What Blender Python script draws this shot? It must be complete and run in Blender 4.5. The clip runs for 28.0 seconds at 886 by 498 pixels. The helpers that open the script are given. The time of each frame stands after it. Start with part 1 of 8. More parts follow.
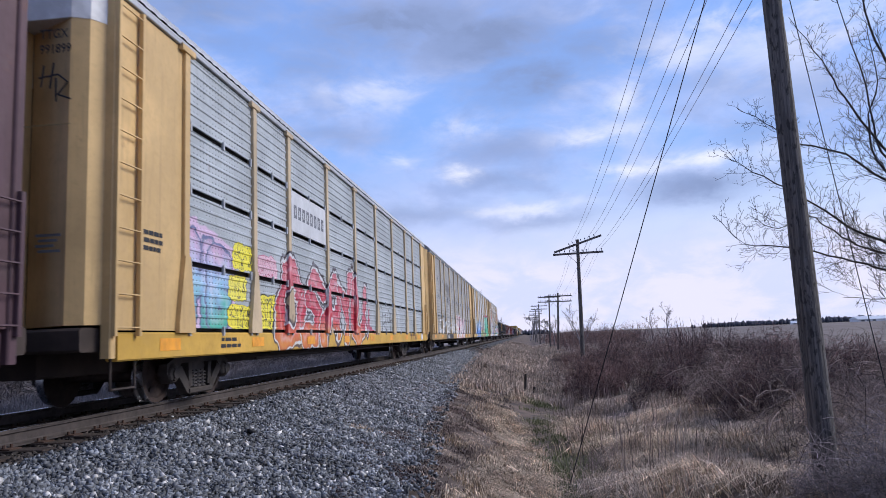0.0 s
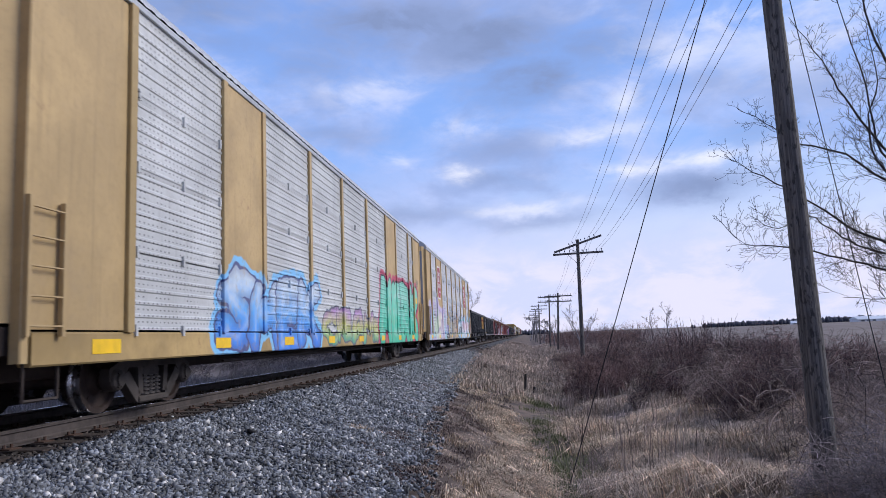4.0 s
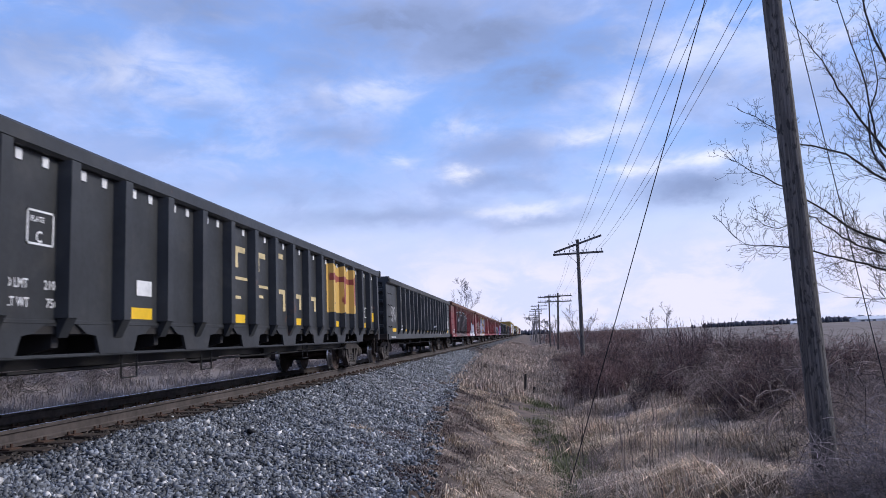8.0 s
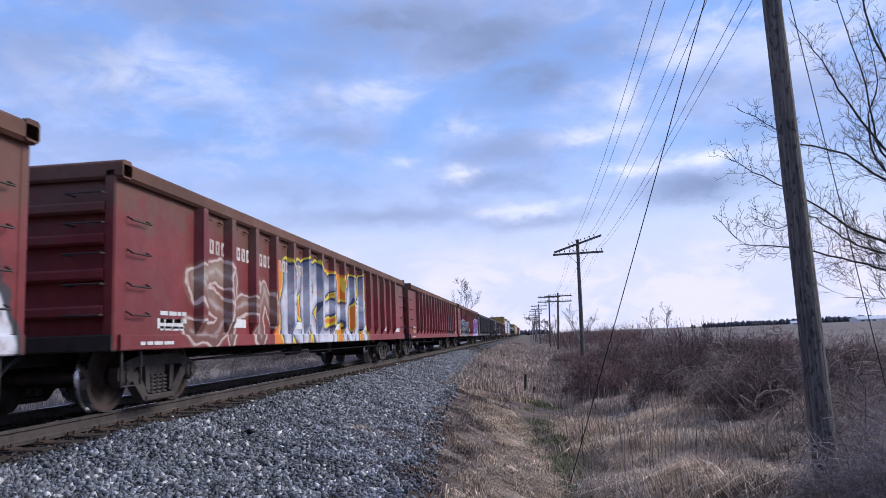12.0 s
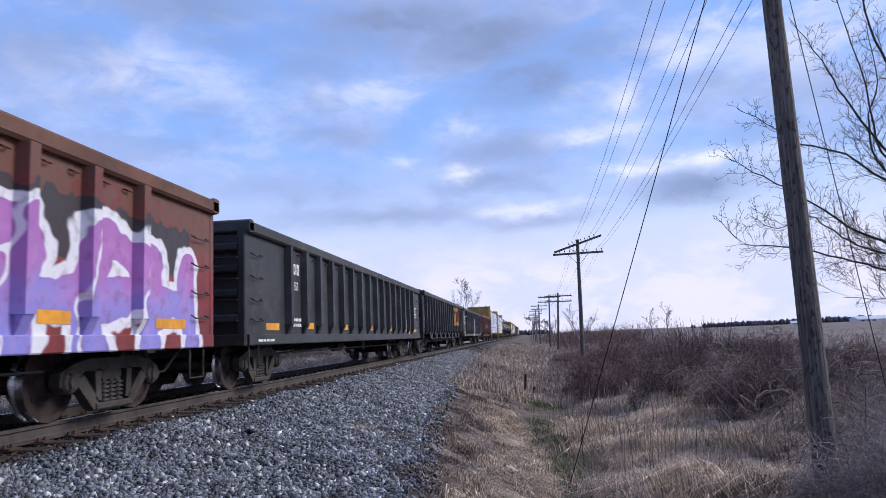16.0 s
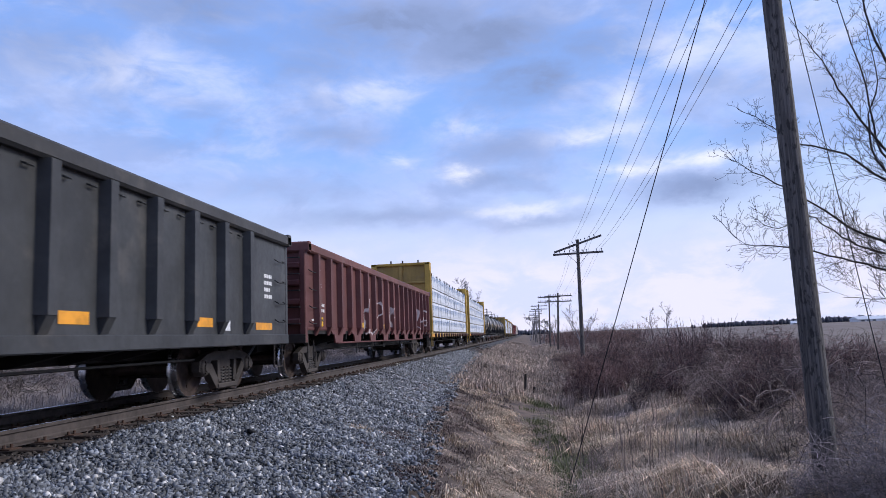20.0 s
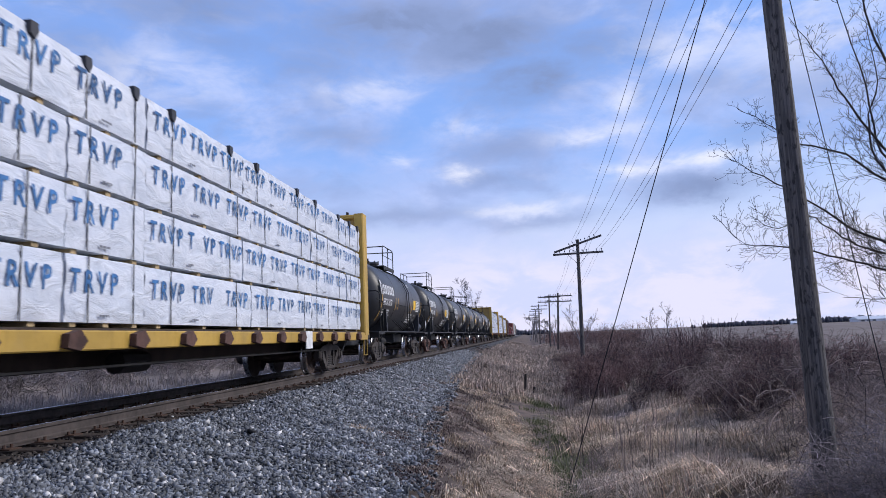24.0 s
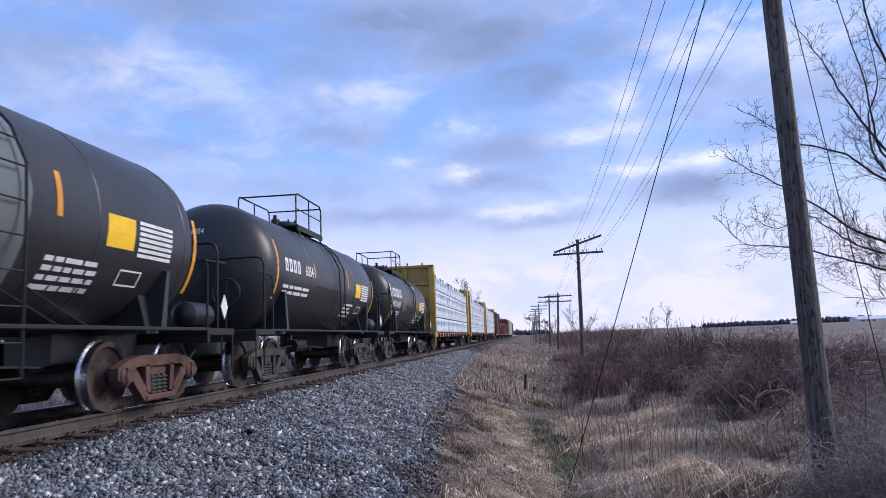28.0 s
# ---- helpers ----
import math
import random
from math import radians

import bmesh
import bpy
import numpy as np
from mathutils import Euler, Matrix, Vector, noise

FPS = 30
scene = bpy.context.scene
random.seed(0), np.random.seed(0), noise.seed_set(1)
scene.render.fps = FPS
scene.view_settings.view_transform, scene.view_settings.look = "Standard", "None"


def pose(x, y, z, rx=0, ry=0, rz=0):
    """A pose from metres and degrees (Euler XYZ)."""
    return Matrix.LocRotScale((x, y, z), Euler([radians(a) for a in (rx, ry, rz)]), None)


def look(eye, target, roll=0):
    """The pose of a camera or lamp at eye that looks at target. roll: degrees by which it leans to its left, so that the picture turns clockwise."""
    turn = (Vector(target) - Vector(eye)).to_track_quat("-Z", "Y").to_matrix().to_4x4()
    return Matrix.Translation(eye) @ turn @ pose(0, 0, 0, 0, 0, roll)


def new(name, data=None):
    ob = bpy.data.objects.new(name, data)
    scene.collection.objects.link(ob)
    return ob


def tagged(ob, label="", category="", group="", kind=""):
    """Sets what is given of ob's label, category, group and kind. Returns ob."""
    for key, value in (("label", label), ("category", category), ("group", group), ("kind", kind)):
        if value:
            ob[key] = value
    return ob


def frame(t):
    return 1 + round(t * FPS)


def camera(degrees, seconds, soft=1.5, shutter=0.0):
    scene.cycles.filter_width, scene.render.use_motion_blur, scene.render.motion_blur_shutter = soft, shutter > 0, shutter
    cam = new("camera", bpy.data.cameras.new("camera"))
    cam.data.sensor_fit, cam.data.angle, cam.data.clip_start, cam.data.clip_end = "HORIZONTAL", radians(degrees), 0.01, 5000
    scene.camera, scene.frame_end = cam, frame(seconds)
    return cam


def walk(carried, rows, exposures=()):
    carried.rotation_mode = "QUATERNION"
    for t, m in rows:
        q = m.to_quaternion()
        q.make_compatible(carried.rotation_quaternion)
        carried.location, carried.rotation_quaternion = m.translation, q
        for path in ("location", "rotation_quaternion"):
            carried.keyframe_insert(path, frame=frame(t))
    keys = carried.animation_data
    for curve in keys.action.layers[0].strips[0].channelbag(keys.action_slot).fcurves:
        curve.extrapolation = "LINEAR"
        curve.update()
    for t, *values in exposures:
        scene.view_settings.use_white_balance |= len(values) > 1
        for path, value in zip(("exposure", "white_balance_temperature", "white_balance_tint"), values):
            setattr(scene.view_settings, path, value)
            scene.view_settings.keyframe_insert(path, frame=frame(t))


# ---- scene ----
cam = camera(63.86, 28.0, soft=0.9, shutter=0.08)
EYE = Vector((0.0, 0.0, 0.795))
AIM = EYE + Vector((-0.11141, 0.98616, 0.12279)) * 20
walk(cam, [(0.0, look(EYE, AIM, -2.27)), (28.0, look(EYE, AIM, -2.27))], exposures=[(0.0, 0.20), (3.0, 0.16), (7.0, 0.16), (8.0, 0.21), (21.0, 0.24), (23.0, 0.14), (24.3, 0.14), (25.0, 0.23), (28.0, 0.27)])

# ---- plan: the track runs along +y; the train comes towards the camera ----
SPEED, GAIN = 14.166, 0.0405   # metres a second, and what it gains each second
NEAR_RAIL = -5.513     # x of the near rail's head
TRACK = -6.2655        # x of the track's centre line
DAY = 28.0


def travel(t):
    """How far the train has come at t seconds."""
    return SPEED * t + GAIN * t * t / 2


# ---- world and sun ----
world = bpy.data.worlds.new("sky")
scene.world = world
world.use_nodes = True


class Nodes:
    """Short ways to add nodes to a tree."""

    def __init__(self, tree):
        self.t = tree
        tree.nodes.clear()

    def add(self, kind, **props):
        n = self.t.nodes.new(kind)
        for k, val in props.items():
            if k == "operation":
                n.operation = val
            elif k == "blend_type":
                n.blend_type = val
            elif k == "data_type":
                n.data_type = val
            elif k == "feature":
                n.feature = val
        return n

    def set(self, sock, val):
        if isinstance(val, bpy.types.NodeSocket):
            self.t.links.new(val, sock)
        elif isinstance(val, (tuple, list)) and len(val) == 3 and sock.type == "RGBA":
            sock.default_value = (*val, 1)
        else:
            sock.default_value = val

    def m(self, op, a, b=0.0, c=0.0):
        n = self.add("ShaderNodeMath", operation=op)
        self.set(n.inputs[0], a)
        self.set(n.inputs[1], b)
        self.set(n.inputs[2], c)
        return n.outputs[0]

    def mix(self, f, a, b, blend="MIX"):
        n = self.add("ShaderNodeMix", data_type="RGBA", blend_type=blend)
        self.set(n.inputs[0], f)
        self.set(n.inputs[6], a)
        self.set(n.inputs[7], b)
        return n.outputs[2]

    def ramp(self, f, *stops):
        n = self.add("ShaderNodeValToRGB")
        self.set(n.inputs[0], f)
        el = n.color_ramp.elements
        while len(el) < len(stops):
            el.new(0.5)
        for e, (pos, col) in zip(el, stops):
            e.position = pos
            e.color = (col, col, col, 1) if isinstance(col, (int, float)) else (*col, 1)
        return n.outputs[0]

    def step(self, x, a, b):
        """0 below a, 1 above b, smooth between."""
        n = self.add("ShaderNodeMapRange")
        n.interpolation_type = "SMOOTHSTEP"
        self.set(n.inputs[0], x)
        self.set(n.inputs[1], a)
        self.set(n.inputs[2], b)
        return n.outputs[0]

    def noise(self, vec, scale, detail=4.0, rough=0.55, dist=0.0, color=False):
        n = self.add("ShaderNodeTexNoise")
        self.set(n.inputs["Vector"], vec)
        n.inputs["Scale"].default_value = scale
        n.inputs["Detail"].default_value = detail
        n.inputs["Roughness"].default_value = rough
        n.inputs["Distortion"].default_value = dist
        return n.outputs[1] if color else n.outputs[0]

    def xyz(self, x, y, z):
        n = self.add("ShaderNodeCombineXYZ")
        for i, val in enumerate((x, y, z)):
            self.set(n.inputs[i], val)
        return n.outputs[0]

    def split(self, vec):
        n = self.add("ShaderNodeSeparateXYZ")
        self.set(n.inputs[0], vec)
        return n.outputs

    def vec(self, op, a, b):
        n = self.add("ShaderNodeVectorMath", operation=op)
        self.set(n.inputs[0], a)
        self.set(n.inputs[1], b)
        return n.outputs[0]


# cloud masses: azimuth, elevation, half-widths (degrees), weight
CLOUD_DARK = ((-9.5, 24.4, 9, 2.3, 1.0), (-2.5, 23.2, 7, 2.1, 1.0), (1, 19.9, 4, 1.5, 0.85), (6.3, 21.8, 4.5, 1.7, 0.65), (-16.5, 21.8, 4, 1.5, 0.6), (-26.5, 25.2, 8, 1.5, 0.7), (-36, 21.6, 5, 1.7, 0.55),
              (-22.6, 22.8, 5, 1.1, 0.45), (-14.6, 16.2, 4, 1.0, 0.5), (-20, 12.2, 6, 1.1, 0.35), (-1, 14.6, 3.5, 1.1, 0.55), (-10.2, 9.9, 8, 0.8, 0.5), (1.3, 9.0, 4.5, 0.6, 0.5), (-0.8, 12.4, 2.8, 0.7, 0.6),
              (14, 10.6, 4, 0.9, 0.8), (18.5, 13.9, 3, 1.4, 0.35), (15, 18.3, 3, 1.1, 0.4), (24.3, 16.5, 4, 2, 0.3))
CLOUD_LIGHT = ((-4.4, 12.9, 1.7, 0.38, 0.85), (-10.6, 14.2, 1.2, 0.36, 0.5), (-4.3, 17.0, 2.6, 0.9, 0.4), (-12.7, 19.6, 3.5, 0.8, 0.45), (-29.7, 20, 5, 1.5, 0.4), (9.5, 17.7, 1.6, 0.9, 0.7), (6.8, 15.4, 3.0, 0.7, 0.75),
               (13.7, 12.6, 3.4, 0.5, 1.0), (7.8, 12.1, 3.5, 0.5, 0.85), (0.4, 10.1, 3.5, 0.45, 0.7), (17.3, 22.5, 3.5, 1.3, 0.6), (13.2, 20.8, 4, 1.2, 0.5), (22.8, 20.2, 5, 2.5, 0.5), (20, 12.2, 3, 1, 0.4))


def build_sky():
    N = Nodes(world.node_tree)
    coords = N.add("ShaderNodeTexCoord").outputs["Generated"]
    d = N.split(coords)
    az = N.m("MULTIPLY", N.m("ARCTAN2", d[0], d[1]), 57.296)
    el = N.m("MULTIPLY", N.m("ARCSINE", d[2]), 57.296)
    # soft rolls of cloud, flattened towards the horizon
    deck = N.xyz(N.m("MULTIPLY", az, 0.085), N.m("MULTIPLY", el, 0.17), 3.7)
    big = N.noise(deck, 0.75, 5.0, 0.55, 0.3)
    fine = N.noise(deck, 2.3, 8.0, 0.60, 0.35)
    warp = N.split(N.noise(deck, 1.6, 6.0, 0.62, color=True))
    az2 = N.m("ADD", az, N.m("MULTIPLY", N.m("SUBTRACT", warp[0], 0.5), 7.5))
    el2 = N.m("ADD", el, N.m("MULTIPLY", N.m("SUBTRACT", warp[1], 0.5), 3.2))

    def veil(group):
        total = None
        for a, e, wa, we, k in group:
            p = N.m("DIVIDE", N.m("SUBTRACT", az2, a), wa)
            q = N.m("DIVIDE", N.m("SUBTRACT", el2, e), we)
            r = N.m("ADD", N.m("MULTIPLY", p, p), N.m("MULTIPLY", q, q))
            g = N.m("MULTIPLY", N.m("POWER", 2.718, N.m("MULTIPLY", r, -0.8)), k)
            total = g if total is None else N.m("MAXIMUM", total, g)
        return total

    sky = N.add("ShaderNodeTexSky")
    sky.sky_type = "NISHITA"
    sky.sun_disc = False
    sky.sun_elevation = radians(30)
    sky.sun_rotation = radians(70)
    blue = N.mix(0.2, N.ramp(N.m("DIVIDE", el, 90.0), (0.0, (0.64, 0.65, 0.90)), (0.09, (0.58, 0.67, 0.98)), (0.16, (0.27, 0.47, 1.0)), (0.28, (0.24, 0.43, 0.98)), (0.7, (0.24, 0.38, 0.85))),
                 N.mix(1.0, sky.outputs[0], (0.10, 0.10, 0.10), "MULTIPLY"))
    thin = N.m("MULTIPLY", N.step(N.m("ADD", N.m("MULTIPLY", big, 0.6), N.m("MULTIPLY", fine, 0.4)), 0.40, 0.62), 0.7)
    col = N.mix(thin, blue, (0.44, 0.54, 0.90))
    col = N.mix(N.m("MULTIPLY", N.step(fine, 0.50, 0.78), 0.28), col, (0.62, 0.69, 0.97))
    dark = N.m("MULTIPLY", veil(CLOUD_DARK), N.m("ADD", 0.62, N.m("MULTIPLY", N.step(fine, 0.30, 0.62), 0.5)))
    col = N.mix(N.m("MINIMUM", dark, 0.95), col, (0.215, 0.285, 0.50))
    mottle = N.m("MULTIPLY", N.m("MULTIPLY", N.step(N.noise(deck, 1.5, 6.0, 0.58, 0.3), 0.46, 0.66), N.step(el, 7.0, 12.0)), 0.52)
    col = N.mix(mottle, col, (0.27, 0.36, 0.64))
    high = N.m("MULTIPLY", N.step(el, 24.0, 34.0), N.m("MULTIPLY", N.step(big, 0.35, 0.6), 0.6))
    col = N.mix(high, col, (0.30, 0.33, 0.52))
    # a pale pink band above the horizon, brightest cloud edges over it
    glow = N.m("MULTIPLY", N.m("SUBTRACT", 1.0, N.step(N.m("ADD", el, N.m("MULTIPLY", N.m("SUBTRACT", warp[2], 0.5), 5.0)), 4.0, 9.0)), 0.88)
    col = N.mix(glow, col, N.mix(N.step(fine, 0.4, 0.62), (0.61, 0.66, 0.95), (0.77, 0.75, 0.94)))
    lit = N.m("MULTIPLY", veil(CLOUD_LIGHT), N.m("MULTIPLY", N.step(fine, 0.32, 0.62), 0.95))
    col = N.mix(N.m("MINIMUM", lit, 0.95), col, (0.82, 0.84, 0.98))
    col = N.mix(N.step(d[2], -0.02, 0.0), (0.12, 0.10, 0.10), col)
    bg = N.add("ShaderNodeBackground")
    N.set(bg.inputs[0], col)
    bg.inputs[1].default_value = 1.0
    out = N.add("ShaderNodeOutputWorld")
    N.t.links.new(bg.outputs[0], out.inputs[0])


build_sky()
sun = new("sun", bpy.data.lights.new("sun", "SUN"))
sun.data.energy, sun.data.angle, sun.data.color = 2.6, radians(26), (1.0, 0.95, 0.9)
sun.matrix_world = look((40, 24, 27), (0, 10, 0))

# ---- materials ----
MATS = {}


def finish(name, N, color, rough, metal=0.0, bump=None, depth=0.02, spec=0.5):
    b = N.add("ShaderNodeBsdfPrincipled")
    N.set(b.inputs["Base Color"], color)
    N.set(b.inputs["Roughness"], rough)
    N.set(b.inputs["Metallic"], metal)
    b.inputs["Specular IOR Level"].default_value = spec
    if bump is not None:
        bp = N.add("ShaderNodeBump")
        bp.inputs["Strength"].default_value = 0.6
        bp.inputs["Distance"].default_value = depth
        N.set(bp.inputs["Height"], bump)
        N.t.links.new(bp.outputs[0], b.inputs["Normal"])
    out = N.add("ShaderNodeOutputMaterial")
    N.t.links.new(b.outputs[0], out.inputs[0])


def fresh(name):
    mat = bpy.data.materials.new(name)
    mat.use_nodes = True
    MATS[name] = mat
    return mat, Nodes(mat.node_tree)


def spray(N, col, y, z, x, co, g):
    """One spray-painted piece: letter-like cells with outlines, over the paint below. g: y0, y1, z0, z1, cell width, height, fills, line, halo, seed."""
    y0, y1, z0, z1 = g["box"]
    wob = N.noise(co, 0.9, 3.0, 0.5, color=True)
    wv = N.split(wob)
    sy, sz = g.get("cell", (0.9, 1.4))
    yy = N.m("ADD", N.m("DIVIDE", y, sy), N.m("MULTIPLY", wv[0], 1.3))
    zz = N.m("ADD", N.m("DIVIDE", z, sz), N.m("MULTIPLY", wv[1], 1.3))
    vec = N.xyz(yy, zz, g.get("seed", 1) * 7.3)
    cells = N.add("ShaderNodeTexVoronoi")
    N.set(cells.inputs["Vector"], vec)
    cells.inputs["Scale"].default_value = 1.0
    edge = N.add("ShaderNodeTexVoronoi", feature="DISTANCE_TO_EDGE")
    N.set(edge.inputs["Vector"], vec)
    edge.inputs["Scale"].default_value = 1.0
    rnd = N.split(cells.outputs["Color"])[0]
    fills = g["fills"]
    fill = N.ramp(rnd, *[(0.15 + 0.7 * i / max(1, len(fills) - 1), c) for i, c in enumerate(fills)]) if len(fills) > 1 else fills[0]
    shade = N.noise(co, 2.5, 3.0)
    fill = N.mix(N.m("MULTIPLY", shade, 0.35), fill, g.get("tone", (0.05, 0.05, 0.06)))
    lw = g.get("width", 0.05) * (0.6 if g.get("hollow") else 1.0)
    line = N.m("SUBTRACT", 1.0, N.step(edge.outputs["Distance"], lw * 0.7, lw))
    paint_col = N.mix(line, fill, g["line"])
    jag = N.m("SUBTRACT", N.noise(N.xyz(N.m("MULTIPLY", y, 1.0 / max(0.3, sy)), g.get("seed", 1) * 3.1, 0.0), 1.3, 3.0, 0.6), 0.5)
    top = N.m("ADD", z1, N.m("MULTIPLY", jag, g.get("jag", 1.0)))
    dist = N.m("MINIMUM", N.m("MINIMUM", N.m("SUBTRACT", y, y0), N.m("SUBTRACT", y1, y)), N.m("MINIMUM", N.m("SUBTRACT", top, z), N.m("SUBTRACT", z, z0)))
    dist = N.m("ADD", dist, N.m("MULTIPLY", N.m("SUBTRACT", N.noise(co, 3.0, 2.0), 0.5), 0.12))
    inside = N.m("MULTIPLY", N.step(dist, 0.0, 0.02), N.step(x, 0.4, 0.5))
    rim = N.m("SUBTRACT", 1.0, N.step(dist, 0.07, 0.10))
    paint_col = N.mix(rim, paint_col, g.get("halo", g["line"]))
    if g.get("hollow"):
        worn = N.step(N.noise(co, 1.7, 2.0, 0.5), 0.26, 0.34)
        inside = N.m("MULTIPLY", N.m("MULTIPLY", inside, N.step(dist, 0.02, 0.12)), N.m("MULTIPLY", line, worn))
    return N.mix(N.m("MULTIPLY", inside, g.get("cover", 0.93)), col, paint_col)


# strokes of block letters in a unit box
GLYPHS = {
    "A": (((0, 0), (0.32, 1), (0.68, 1), (1, 0)), ((0.2, 0.36), (0.8, 0.36))),
    "B": (((0, 0), (0, 1), (0.7, 0.97), (0.85, 0.76), (0.1, 0.52), (0.95, 0.36), (0.8, 0.05), (0, 0)),),
    "C": (((1, 0.88), (0.55, 1), (0.1, 0.75), (0.02, 0.3), (0.4, 0), (1, 0.12)),),
    "D": (((0, 0), (0.08, 1), (0.6, 0.95), (1, 0.55), (0.8, 0.1), (0, 0)),),
    "E": (((1, 1), (0.05, 0.95), (0, 0.05), (1, 0)), ((0, 0.5), (0.75, 0.54))),
    "H": (((0, 0), (0.05, 1)), ((0, 0.48), (1, 0.55)), ((1, 0), (0.92, 1))),
    "I": (((0.5, 0), (0.5, 1)),),
    "K": (((0, 0), (0.05, 1)), ((0.95, 1), (0.08, 0.5), (1, 0))),
    "L": (((0, 1), (0.08, 0), (1, 0.05)),),
    "M": (((0, 0), (0.12, 1), (0.5, 0.4), (0.88, 1), (1, 0)),),
    "N": (((0, 0), (0.05, 1), (0.9, 0.05), (1, 1)),),
    "O": (((0.5, 1), (0.06, 0.75), (0.06, 0.25), (0.5, 0), (0.94, 0.25), (0.94, 0.75), (0.5, 1)),),
    "P": (((0, 0), (0, 1), (0.8, 0.95), (0.9, 0.6), (0.1, 0.42)),),
    "R": (((0, 0), (0, 1), (0.8, 0.95), (0.85, 0.62), (0.1, 0.46), (1, 0)),),
    "S": (((1, 0.88), (0.4, 1), (0.05, 0.74), (0.92, 0.34), (0.6, 0), (0, 0.1)),),
    "T": (((0, 0.95), (1, 1)), ((0.5, 1), (0.45, 0))),
    "U": (((0, 1), (0.05, 0.15), (0.5, 0), (0.95, 0.2), (1, 1)),),
    "V": (((0, 0.85), (0.45, 0), (0.85, 1.1)),),
    "W": (((0, 1), (0.2, 0), (0.5, 0.6), (0.78, 0), (1, 1.1)),),
    "Y": (((0.5, 0), (0.5, 0.5), (0, 0.9)), ((0.5, 0.5), (0.8, 1.25))),
}


def stroke_group():
    """Distance from a point to one straight stroke, or the distance so far where that is less."""
    tree = bpy.data.node_groups.new("stroke_distance", "ShaderNodeTree")
    for nm, kind in (("point", "NodeSocketVector"), ("start", "NodeSocketVector"), ("run", "NodeSocketVector"), ("inverse", "NodeSocketFloat"), ("so_far", "NodeSocketFloat")):
        tree.interface.new_socket(name=nm, in_out="INPUT", socket_type=kind)
    tree.interface.new_socket(name="least", in_out="OUTPUT", socket_type="NodeSocketFloat")
    N = Nodes(tree)
    gi, go = N.add("NodeGroupInput"), N.add("NodeGroupOutput")
    pa = N.vec("SUBTRACT", gi.outputs[0], gi.outputs[1])
    dot = N.add("ShaderNodeVectorMath", operation="DOT_PRODUCT")
    N.set(dot.inputs[0], pa)
    N.set(dot.inputs[1], gi.outputs[2])
    h = N.m("MINIMUM", N.m("MAXIMUM", N.m("MULTIPLY", dot.outputs["Value"], gi.outputs[3]), 0.0), 1.0)
    along = N.add("ShaderNodeVectorMath", operation="SCALE")
    N.set(along.inputs[0], gi.outputs[2])
    N.set(along.inputs["Scale"], h)
    ln = N.add("ShaderNodeVectorMath", operation="LENGTH")
    N.set(ln.inputs[0], N.vec("SUBTRACT", pa, along.outputs[0]))
    N.set(go.inputs[0], N.m("MINIMUM", ln.outputs["Value"], gi.outputs[4]))
    return tree


STROKE = stroke_group()


